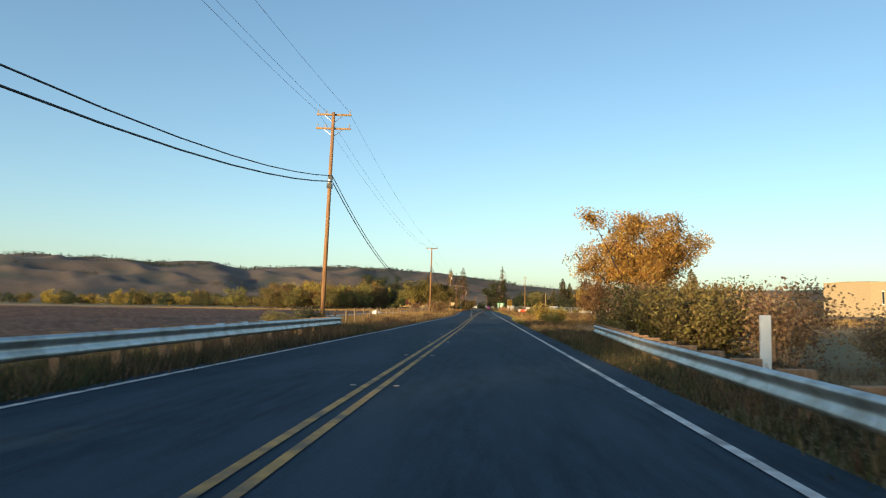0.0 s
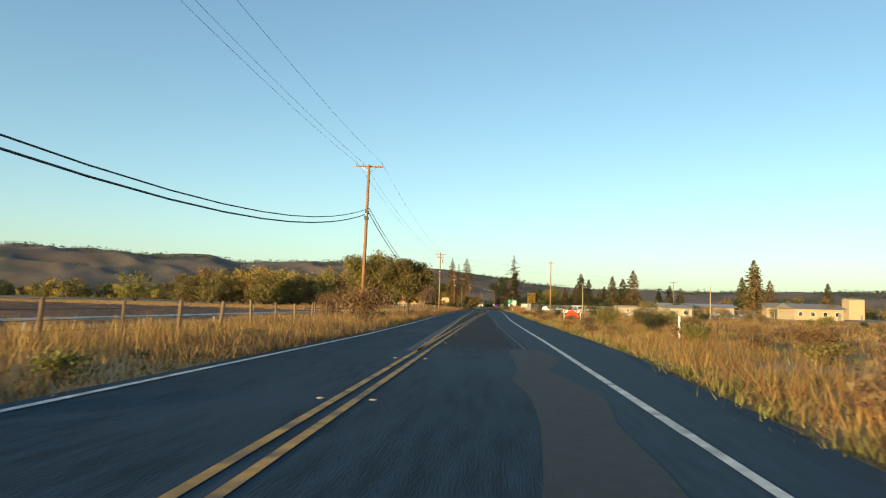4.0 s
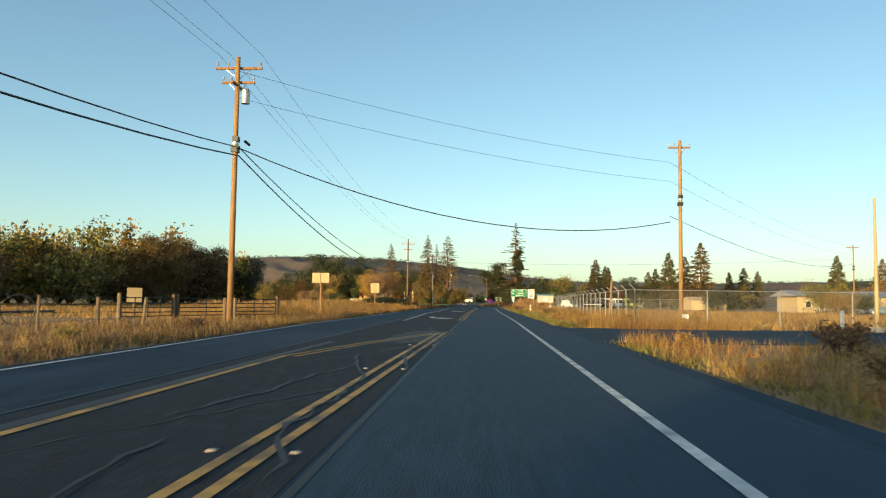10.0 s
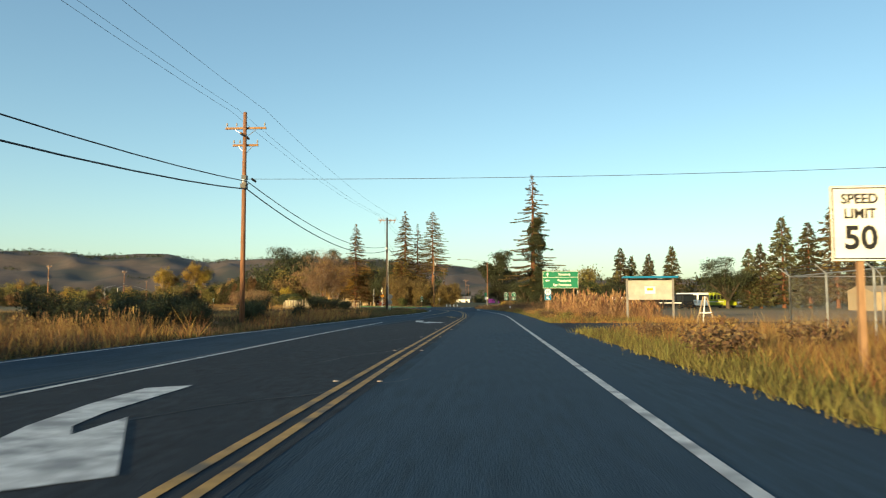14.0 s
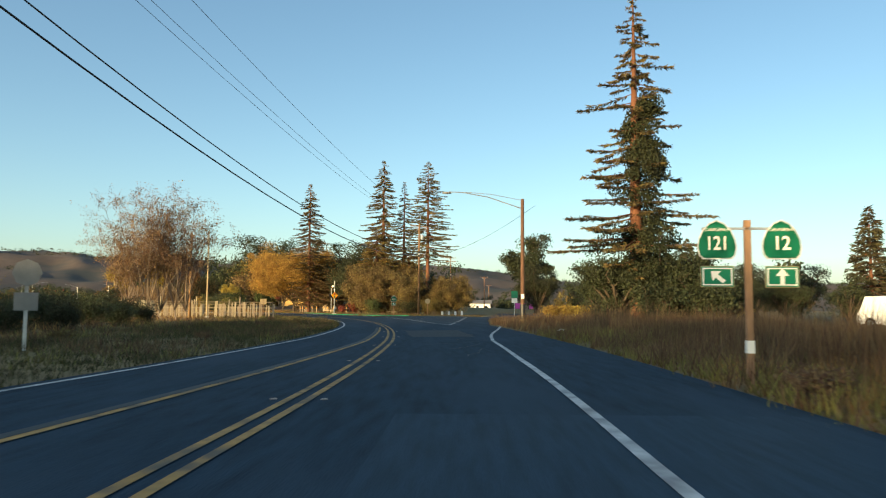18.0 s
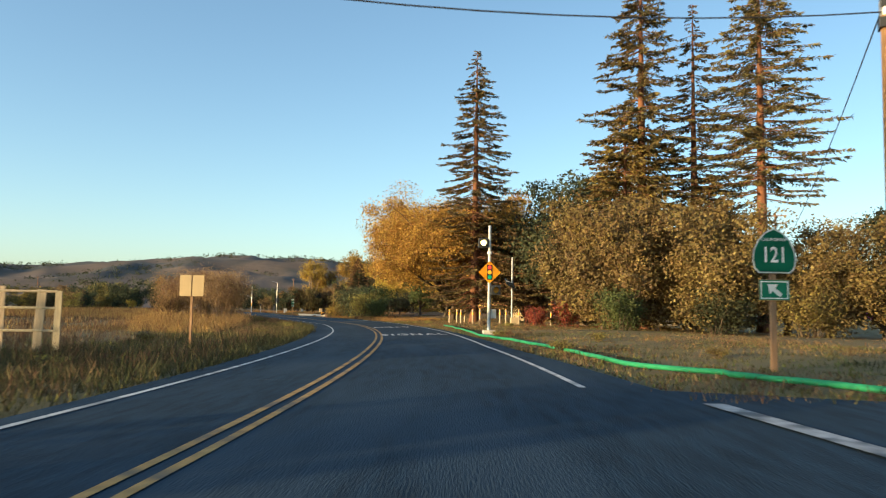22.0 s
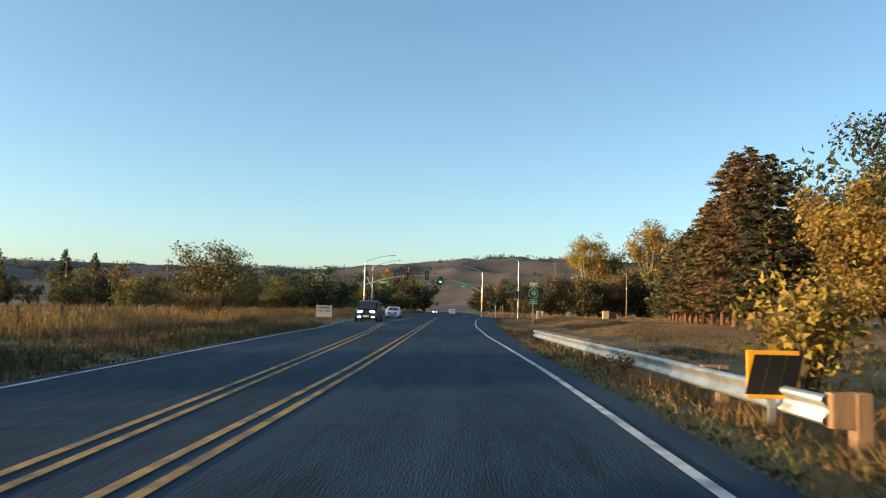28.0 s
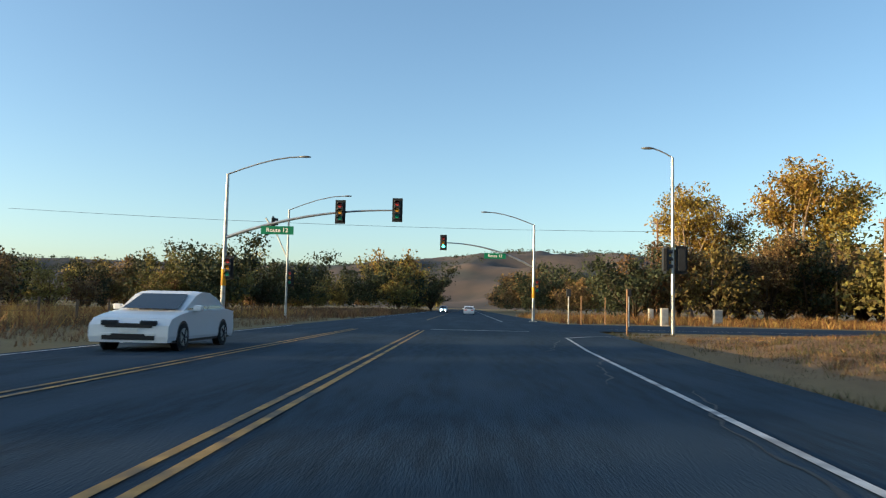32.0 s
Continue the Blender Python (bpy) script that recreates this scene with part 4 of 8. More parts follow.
LABELS = {
    "gold_big": "large spreading tree with orange autumn leaves", "green_tree": "broad olive-green roadside tree with yellowing leaves", "gold_tree": "golden-leaved autumn tree beside the road",
    "rust_tree": "rust-brown autumn tree with dense twigs", "oak": "dark green spreading oak tree", "round_oak": "dense round-crowned green tree", "brown_tree": "dense olive-brown tree with foliage down to the ground", "orange_big": "huge overhanging tree with orange leaves",
    "bare_tree": "half-bare tree with thin rust leaves", "poplar": "tall slim tree with pale gold leaves", "thin_tree": "thin airy tree with sparse olive leaves", "red_tree": "small tree with dark red leaves",
    "far_olive": "olive-green tree in the distant tree line", "far_dark": "dark oak in the distant tree line", "far_gold": "yellow autumn tree in the distant tree line", "far_rust": "rust-coloured tree in the distant tree line",
    "eucalyptus": "tall dark eucalyptus with open crown", "redwood": "tall redwood with drooping sunlit boughs", "redwood_thin": "slim tall redwood with sparse boughs", "redwood_high": "tall redwood with a bare lower trunk",
    "brown_conifer": "dense gold-brown low boughs of the redwoods, added as a bushy conifer", "tall_redwood": "ragged tall redwood overgrown with ivy", "row_cedar": "reddish conifer in a planted row", "row_cedar_dark": "dark green conifer in a planted row", "far_conifer": "distant dark pointed conifer", "far_conifer_wide": "distant wide ragged conifer",
    "bush_olive": "dense olive-green roadside bush", "bush_dark": "dark leafy roadside bush", "bush_green": "green leafy roadside bush", "bush_rust": "rust-brown twiggy roadside bush", "bush_pink": "twiggy bush with thin pinkish-brown leaves", "bush_gold": "small bush with bright yellow leaves",
    "bush_red": "low bush with red leaves", "bush_bare": "large twiggy bush with thin rust leaves", "weed_low": "low brown dry weed clump", "weed_yellow": "low yellow-green weed clump", "weed_green": "low green weed clump", "hedge_bit": "clipped yellow-green hedge section",
}
_made = {}


def plant(kind, m, label=""):
    if kind not in _made:
        _made[kind] = KINDS[kind]()
    wood, leaf = _made[kind][0], _made[kind][-1]
    low = "bush" in kind or "weed" in kind or "hedge" in kind
    name = "weed" if "weed" in kind else "hedge" if "hedge" in kind else "bush" if "bush" in kind else "conifer" if "red" in kind and "wood" in kind or "conifer" in kind or "cedar" in kind else "tree"
    t = thing(name, label or LABELS[kind], name if name != "conifer" else "tree", m)
    part("stem" if low else "trunk", wood, None, t)
    part("foliage" if low else "crown", leaf, None, t)
    if len(_made[kind]) > 2:
        tagged(part("branch", _made[kind][1], None, t), "", "", "", "stuff")
    return t


THICKET = []


def far_plant(kind, m):
    """A tree of the far woods, joined later with its like."""
    THICKET.append((kind, m))


def far_woods():
    for kind in sorted(set(k for k, _ in THICKET)):
        if kind not in _made:
            _made[kind] = KINDS[kind]()
        me = _made[kind][-1]
        v = np.empty(len(me.vertices) * 3)
        me.vertices.foreach_get("co", v)
        f = np.empty(len(me.loops), dtype=int)
        me.loops.foreach_get("vertex_index", f)
        v, f = v.reshape(-1, 3), f.reshape(len(me.polygons), -1)
        mats = [np.array(m) for k, m in THICKET if k == kind]
        V = np.concatenate([v @ m[:3, :3].T + m[:3, 3] for m in mats])
        F = np.concatenate([f + i * len(v) for i in range(len(mats))])
        tagged(new("woods", fast_mesh("woods", V, F, me.materials[0])), "far woods: " + LABELS[kind].replace("tree line", "woods"), "trees", "", "stuff")


def sow(seed, kinds, n, s0, s1, o0, o1, h0, h1, put=None):
    """n plants of mixed kinds over a stretch beside the road."""
    rng = np.random.default_rng(seed)
    for i in range(n):
        s, o = s0 + (s1 - s0) * rng.random(), o0 + (o1 - o0) * rng.random()
        m = at(s, o, rng.random() * 360, float(ground_z(np.array([s]), np.array([o]))[0]) - zr(s, o), h0 + (h1 - h0) * rng.random())
        (put or plant)(kinds[int(rng.integers(len(kinds)))], m)


def wxy(kind, x, y, scale, turn=0, z=0.0):
    s_, o_ = locate([x], [y])
    if left_edge(s_[0]) - 7 < o_[0] < 3.5 and s_[0] < 1150:
        return None
    return plant(kind, Matrix.Translation((x, y, z)) @ Matrix.Rotation(radians(turn), 4, "Z") @ Matrix.Scale(scale, 4))


FAR = []
# first stretch, right: the big orange tree and the bushes behind the rail
plant("gold_big", at(68, 13.8, 20, -.4, .93))
plant("rust_tree", at(64, 9.5, 80, -.5, .5))
plant("gold_tree", at(72, 9.8, 10, -.3, .42))
plant("bush_olive", at(27, 7.4, 0, -.6, 1.0))
plant("bush_olive", at(31, 6.5, 60, -.6, 1.0))
plant("bush_pink", at(27, 10.2, 10, -.9, 1.2))
plant("bush_olive", at(30, 8.4, 200, -.8, 1.1))
plant("bush_pink", at(33, 9.6, 70, -.8, 1.15))
plant("bush_pink", at(24, 13.0, 120, -.9, .9), "rust and pink twiggy bush behind the guard rail")
plant("bush_pink", at(27, 15.0, 50, -1.0, .8))
plant("bush_olive", at(62, 5.4, 0, -.4, .5))
plant("bush_gold", at(67, 6.4, 40, -.4, .8))
plant("bush_gold", at(69.5, 5.2, 100, -.4, 1.05), "yellow-green leafy bush in dry grass")
for i, (s, o, k, sc) in enumerate(((38, 6.5, "bush_olive", .6), (47, 10.5, "bush_rust", 1.35), (50, 12.8, "bush_rust", 1.4), (58, 11.5, "bush_bare", .9), (40, 12, "bush_rust", .9), (16, 9.5, "bush_dark", .7), (10, 8.5, "bush_dark", .5))):
    plant(k, at(s, o, i * 50, -.6, sc))
plant("bush_dark", at(31, -7.6, 0, -.2, .5), "dark bush at the foot of the pole")
plant("bush_olive", at(29, -8.0, 90, -.2, .42))
plant("bush_rust", at(33, -7.4, 40, -.1, .35))
# left tree lines
plant("green_tree", at(178, -11.0, 30, 0, 1.08))
plant("green_tree", at(183, -16.8, 150, 0, 1.2))
plant("bush_rust", at(132, -8.6, 0, 0, .95))
plant("bush_rust", at(146, -14.0, 70, 0, .8))
sow(101, ["far_gold", "far_olive", "far_rust", "far_olive"], 18, 262, 300, -100, -52, .9, 1.2)
sow(102, ["far_rust", "far_olive", "far_gold", "far_olive"], 26, 296, 352, -88, -48, 1.1, 1.45)
sow(105, ["far_olive", "far_dark", "far_olive", "far_rust"], 60, 640, 750, 48, 112, 1.8, 2.5, far_plant)
sow(106, ["far_rust", "far_olive", "far_dark", "far_rust"], 40, 760, 830, 46, 104, 1.3, 1.8, far_plant)
for x, y, sc in ((-105.6, 705, 3.45), (-92, 708, 3.3), (-125, 700, 2.1), (-84, 690, 2.6), (-99, 716, 2.9)):
    wxy("oak", x, y, sc, x * 7)
# shade put into leaf colour: dark oaks far along, brown trees where sunlit
for s, o, sc in ((349, -46, 1.0), (341, -50, 1.1), (334, -47, 1.05), (326, -52, 1.15), (318, -48, 1.1), (357, -50, .8)):
    plant("oak" if s > 340 else "brown_tree", at(s, o, s * 13, 0, sc), "oak at the field edge with leaves darkened for shade" if s > 340 else "")
sow(103, ["far_rust", "far_olive", "far_dark"], 12, 330, 362, -66, -44, 1.0, 1.3)
for i in range(46):
    rng = np.random.default_rng(300 + i)
    x = -520 + 12 * i + rng.normal(0, 8)
    FAR.append((i % 4, x, 420 + (x + 520) * .55 + rng.normal(0, 30), .7 + .55 * rng.random()))
for i in range(18):
    rng = np.random.default_rng(400 + i)
    plant(("far_olive", "far_gold", "far_dark", "far_olive", "far_rust")[i % 5], at(548 + i * 7 + rng.normal(0, 4), -42 - 10 * rng.random() - i * .8, i * 70, 0, .56 + .25 * rng.random()))
for x, y, k, sc in ((-106, 690, "rust_tree", 1.15), (-128, 720, "far_olive", 1.2)):
    wxy(k, x, y, sc, x)
# the bare tree, mound bush and rust tree by the curve
wxy("bare_tree", -32.7, 459.5, 1.42, 0)
wxy("bare_tree", -36.2, 457.5, 1.36, 140)
for i in range(12):
    plant("bush_dark", at(424 + i * 2.6, -19.5 - (i % 3) * 2.3, i * 63, -.1, .62 + .16 * (i % 3)), "dark bramble bush in the shade")
# junction: redwoods
wxy("redwood", -25.4, 533, 1.0, 0)
wxy("redwood_thin", -21.8, 536, .94, 70)
wxy("redwood_high", -16.9, 534.5, 1.0, 200)
wxy("redwood", -42.5, 542, .9, 130)
# added conifers and brown trees stand in for the redwoods' bushy lower boughs
wxy("brown_conifer", -26.4, 531.5, 1.0, 40)
wxy("brown_conifer", -20.5, 533.5, .72, 250)
wxy("brown_tree", -27.0, 526.5, .98, 0)
wxy("brown_tree", -21.0, 524.5, .9, 90)
wxy("oak", -15.5, 527, .7, 200)
wxy("brown_tree", -10.5, 524.5, .75, 50)
wxy("oak", -31.5, 541, 1.4, 120)
wxy("oak", -37.0, 548, 1.7, 220)
wxy("brown_tree", -28, 531, .9, 10)
wxy("brown_tree", -24.5, 522.5, .85, 0)
wxy("brown_tree", -19, 521.5, .8, 90)
wxy("brown_tree", -13.5, 523, .7, 150)
wxy("bush_green", -24.5, 519, 1.0, 0)
wxy("bush_dark", -19.5, 519.5, 1.1, 0)
wxy("bush_olive", -14.5, 521, 1.1, 0)
wxy("bush_red", -30.0, 528.5, 1.0, 0)
wxy("bush_red", -31.8, 526.8, .8, 0)
# the ivy-grown redwood and dark trees right of the junction
def ivy(tree, seed, n, top):
    """Ivy in hanging lumps round the trunk, thickest low down."""
    rng = np.random.default_rng(seed)
    lumps = []
    for i in range(90):
        z = top * rng.random() ** 1.25
        r = 3.3 * (1 - z / top) ** .7 + .5
        a = rng.random() * 6.28
        lumps.append((.7 + math.cos(a) * r * rng.random() ** .6, math.sin(a) * r * rng.random() ** .6, z + .4, .55 + .8 * rng.random()))
    T = np.array(lumps)
    k = rng.integers(0, len(T), n)
    d = rng.normal(size=(n, 3))
    d /= np.linalg.norm(d, axis=1)[:, None]
    c = T[k, :3] + d * (T[k, 3] * rng.random(n) ** .4)[:, None]
    c[:, 2] = np.maximum(c[:, 2], .1)
    V, F = quad_arrays(c, .17 * (.6 + .8 * rng.random(n)), rng, 0, True)
    part("ivy", fast_mesh("ivy", V, F, LEAF_DARK), None, tree, "dark green ivy hanging round the trunk")


ivy(wxy("tall_redwood", 9.2, 450, 1.0, 0), 77, 44000, 17.5)
for x, y, k, sc in ((7.6, 449, "oak", .75), (11.5, 449, "oak", .85), (13.5, 452, "oak", .6), (18, 455, "oak", .55), (8, 462, "oak", .6), (14, 446, "bush_dark", 1.6), (9.5, 446, "bush_dark", 1.3), (24, 460, "oak", .5), (32, 466, "far_dark", .55), (40, 470, "far_dark", .6), (14, 492, "oak", .75), (20, 494, "oak", .8), (27, 497, "round_oak", .75), (34, 500, "oak", .85), (24, 487, "far_olive", .7), (41, 503, "oak", .85), (17, 480, "bush_dark", 1.3), (23, 478, "bush_olive", 1.2), (12, 470, "bush_dark", 1.4)):
    wxy(k, x, y, sc, x * 31)
wxy("eucalyptus", 3.6, 600, 1.2, 0)
wxy("eucalyptus", 8, 606, .75, 60)
wxy("oak", 45.6, 446, 1.05, 0)
wxy("far_olive", 36, 600, 1.95, 0)
wxy("far_dark", 28, 598, 1.7, 80)
wxy("far_olive", 45, 604, 1.75, 160)
wxy("oak", 5.0, 545, 1.1, 0)
wxy("oak", 4.5, 553, 1.05, 100)
for i in range(14):
    wxy(("far_dark", "far_olive", "far_dark", "far_gold")[i % 4], -16 - 3.0 * (i % 5) + (48 if i % 2 else 0) + i, 640 + i * 24, .9 + .1 * (i % 3), i * 50)
for i in range(16):
    wxy("hedge_bit", 4.6 + i * 1.7, 490 + i * .3, .72, 4 + (i % 3) * 4)
for i in range(12):
    wxy(("far_dark", "far_olive")[i % 2], 20 + i * 6.5, 590 + i * 5, .95 + .12 * (i % 3), i * 37)
# distant conifers on the right
for x, y, h, k in ((56, 446, 17.4, "far_conifer"), (61, 446.5, 16.4, "far_conifer"), (65.5, 445, 20.6, "far_conifer_wide"), (50, 447, 11.5, "far_conifer"), (52.5, 448, 12.5, "far_conifer"), (108, 405, 24, "far_conifer_wide"), (114, 421, 21, "far_conifer_wide"), (70, 700, 30, "far_conifer"), (77, 706, 26, "far_conifer"), (140, 520, 22, "far_conifer"), (150, 505, 20, "far_conifer_wide"), (170, 480, 18, "far_conifer"), (85, 480, 13, "far_conifer"), (92, 486, 15, "far_conifer"), (99, 492, 14, "far_conifer"), (36, 470, 12, "far_conifer"), (42, 474, 14, "far_conifer")):
    wxy(k, x, y, h / (20 if k == "far_conifer" else 22), x * 17)
for i in range(40):
    rng = np.random.default_rng(700 + i)
    FAR.append(((0, 1, 3, 2)[i % 4], 45 + 7.5 * i + rng.normal(0, 5), 520 + rng.normal(0, 35) - i * 3.5, .75 + .5 * rng.random()))
wxy("red_tree", 62, 560, 1.6, 0)
for x, y, sc in ((31, 635, 1.6), (38, 640, 1.4), (49, 728, 2.2), (24, 650, 1.5)):
    wxy("far_olive" if x > 30 else "far_dark", x, y, sc, x)
# after the junction: the orange trees, the lot trees, the bushes
def stand(kind, s, o, turn, scale, label=""):
    """A plant on the ground at road place (s, o)."""
    return plant(kind, at(s, o, turn, float(ground_z(np.array([s]), np.array([o]))[0]) - zr(s, o), scale), label)


stand("orange_big", 556, 10.2, 40, 1.17)
stand("brown_tree", 548, 15.5, 10, 1.0)
stand("gold_tree", 556, 18, 60, 1.15)
stand("gold_tree", 569, 13.0, 20, 1.0)
stand("gold_tree", 565, 20, 80, 1.05)
stand("round_oak", 586, 14.8, 60, .7)
stand("red_tree", 592, 23, 0, 1.15)
stand("red_tree", 590, 26.5, 70, .95)
stand("round_oak", 606, 29, 160, .8)
stand("gold_tree", 612, 17, 0, .8)
stand("thin_tree", 592, 30, 0, .8)
stand("oak", 604, 12.5, 30, .5)
stand("oak", 600, 15.5, 200, .42)
for s, o, k, sc in ((586, 6.4, "bush_olive", 1.3), (589, 8.4, "bush_green", 1.7), (590, 7.0, "bush_dark", 1.7), (594, 6.8, "bush_dark", 1.7), (599, 6.8, "bush_olive", 1.55), (605, 6.0, "bush_gold", 1.0), (609, 5.6, "bush_gold", 1.1), (583, 7.6, "bush_green", 1.0), (607, 9.0, "oak", .55), (613, 9.5, "gold_tree", .5)):
    stand(k, s, o, s * 7, sc)
# left of the curve and of the straight to the signals
plant("bush_bare", at(571, -15.5, 0, 0, 1.4), "large rust-coloured twiggy bush in dry grass")
plant("bush_bare", at(567, -14.0, 100, 0, 1.3))
plant("bush_bare", at(575, -19, 200, 0, 1.3))
plant("bush_rust", at(567, -19.5, 60, 0, 1.2))
plant("thin_tree", at(655, -18.5, 0, 0, .98))
plant("bush_rust", at(652, -19, 0, 0, .8))
plant("gold_tree", at(690, -30, 0, 0, .35))
for i in range(44):
    rng = np.random.default_rng(900 + i)
    plant(("far_olive", "far_olive", "far_dark", "far_gold", "far_rust")[i % 5], at(660 + i * 6.5, -58 - 26 * rng.random() + (i > 20) * 16, i * 40, 0, .6 + .4 * rng.random()))
for i in range(10):
    plant("far_conifer" if i % 3 else "far_dark", at(690 + i * 9, -95 + i * 2, i * 33, 0, .6))
for i in range(40):
    rng = np.random.default_rng(950 + i)
    p = P(560 + i * 7, -150 - 60 * rng.random())
    FAR.append(((0, 1, 4)[i % 3], p.x, p.y, .9 + .5 * rng.random()))
# far avenue beyond the signals
plant("far_gold", at(890, -19, 0, 0, 2.0))
plant("far_dark", at(915, -11, 0, 0, 1.7))
for i in range(18):
    far_plant(("far_dark", "far_olive")[i % 2], at(860 + i * 14, -24 + (i % 3) * 3, i * 50, 0, 1.5 + .15 * (i % 4)))
    far_plant(("far_dark", "far_rust")[i % 2], at(850 + i * 14, 17 + (i % 3) * 4, i * 70, 0, 1.35 + .15 * (i % 4)))
# planted row and the woods right of the signals
for i in range(13):
    plant("row_cedar" if i in (1, 2, 4, 7) else "row_cedar_dark", at(638 + i * 6.2, 17.5 + i * 1.35, i * 47, .3, .84 + .09 * (i % 3) - i * .012))
for i in range(9):
    plant("row_cedar_dark", at(650 + i * 8.5, 27 + i * 1.3, i * 61, .3, .8 + .06 * (i % 3)))
plant("poplar", at(811, 39.5, 0, 0, 1.95))
plant("poplar", at(813, 44, 90, 0, 1.65))
plant("poplar", at(805, 55.5, 30, 0, 2.25), "tall broad tree with pale gold leaves")
plant("poplar", at(804, 60, 130, 0, 2.05))
for i in range(22):
    rng = np.random.default_rng(1200 + i)
    plant(("far_dark", "far_rust", "rust_tree", "far_olive")[i % 4], at(766 + i * 2.2 + rng.normal(0, 3), 20 + i * 3.2, i * 31, 0, 1.05 + .35 * rng.random()))

# unseen oaks added behind the start to shade it; second row behind the meadow
for i in range(15):
    x = -88 + i * 6.5 + (26 if -88 + i * 6.5 > -12 else 0)
    wxy("oak", x, -52 + 7 * math.sin(i * 2.1), 1.3, i * 40)
for i in range(34):
    rng = np.random.default_rng(1500 + i)
    plant(("far_olive", "far_rust", "far_dark", "far_olive")[i % 4], at(700 + i * 5.5, -44 - 12 * rng.random(), i * 63, 0, .58 + .34 * rng.random()))


# the farthest tree lines, by colour
def far_trees(which, material, label):
    rng = np.random.default_rng(60 + which)
    cs, sz = [], []
    for k, x, y, sc in FAR:
        s_, o_ = locate([x], [y])
        if k != which or (s_[0] > 540 and abs(o_[0]) < 120) or (left_edge(float(locate([x], [y])[0][0])) - 12 < float(locate([x], [y])[1][0]) < 12):
            continue
        for j in range(16):
            a, r = rng.random() * 6.28, 4.6 * sc * math.sqrt(rng.random())
            z = sc * (1.0 + 7.2 * rng.random() * (1 - .5 * r / (4.6 * sc)))
            c = np.array([x + r * math.cos(a), y + r * math.sin(a), z]) + rng.normal(size=(60, 3)) * sc * np.array([.75, .75, .6])
            c[:, 2] = np.maximum(c[:, 2], .2)
            cs.append(c)
            sz.append(np.full(60, .62 * sc))
    if cs:
        quads("tree_line", np.concatenate(cs), np.concatenate(sz), material, rng, label, "trees")


far_trees(0, LEAF_DARK, "distant line of dark oaks")
far_trees(1, LEAF_OLIVE, "distant line of olive-green trees")
far_trees(2, LEAF_RUST, "distant line of rust-brown trees")
far_trees(3, LEAF_DARK, "distant line of dark trees")
far_trees(4, LEAF_GOLD, "distant line of golden autumn trees")

for i in range(26):
    rng = np.random.default_rng(1700 + i)
    far_plant(("far_dark", "far_olive", "far_dark", "far_rust")[i % 4], at(790 + i * 7, -34 - 30 * rng.random(), i * 63, 0, 1.1 + .4 * rng.random()))
for i in range(16):
    rng = np.random.default_rng(1800 + i)
    far_plant(("far_dark", "far_rust", "far_olive")[i % 3], at(800 + i * 9, 20 + 22 * rng.random(), i * 71, 0, 1.0 + .4 * rng.random()))
far_woods()

for i in range(9):
    plant("bush_dark", at(328 + i * 1.9, -15.2 - (i % 3) * 1.7, i * 71, -.1, .5 + .1 * (i % 3)), "dark bramble thicket beside the pole")
# dark shrubs at the foot of the poles, and bushes before the low buildings
for i in range(7):
    plant("bush_dark", at(334 + i * 3.4, -13.8 - (i % 3) * 1.1, i * 57, 0, .42 + .1 * (i % 3)), "low dark shrub in dry grass beside the pole")
for i in range(20):
    rng = np.random.default_rng(1900 + i)
    wxy(("bush_dark", "bush_olive", "bush_rust")[i % 3], 40 + 3.8 * i + rng.normal(0, 3), 285 + rng.random() * 70, 1.0 + .7 * rng.random(), i * 45)


# ---------------------------------------------------------------- utility poles and wires
def wire_obj(name, a, b, sag, r, label, n=14):
    a, b = Vector(a), Vector(b)
    pts = [a.lerp(b, i / n) - Vector((0, 0, 4 * sag * (i / n) * (1 - i / n))) for i in range(n + 1)]
    ob = part(name, mesh_of(name, *tube(pts, r, 5, False), CABLE, True), None)
    return tagged(ob, label, "cable")


def crossarm(pole, z, half, y=0.12, pins=(-.92, -.45, .92), turn=0, bells=False):
    rot = Matrix.Rotation(radians(turn), 4, "Z")
    bm = box(-half, half, y, y + .10, z - .06, z + .06, .012)
    bm.transform(rot)
    arm = part("crossarm", bm, POLEWOOD, pole)
    for sx in (-1, 1):
        v = tube([rot @ Vector((0, y + .02, z - .55)), rot @ Vector((sx * half * .55, y + .05, z - .05))], .018, 5)
        part("brace", v, GALV, arm)
    for f in pins:
        prof = [(.02, 0), (.02, .1), (.055, .12), (.06, .16), (.03, .2), (.045, .23), (.02, .27)]
        v, q = lathe(prof, 8)
        part("insulator", ([rot @ Vector((f * half + p[0], y + .05 + p[1], z + .05 + p[2])) for p in v], q), CERAMIC, arm)
    return arm


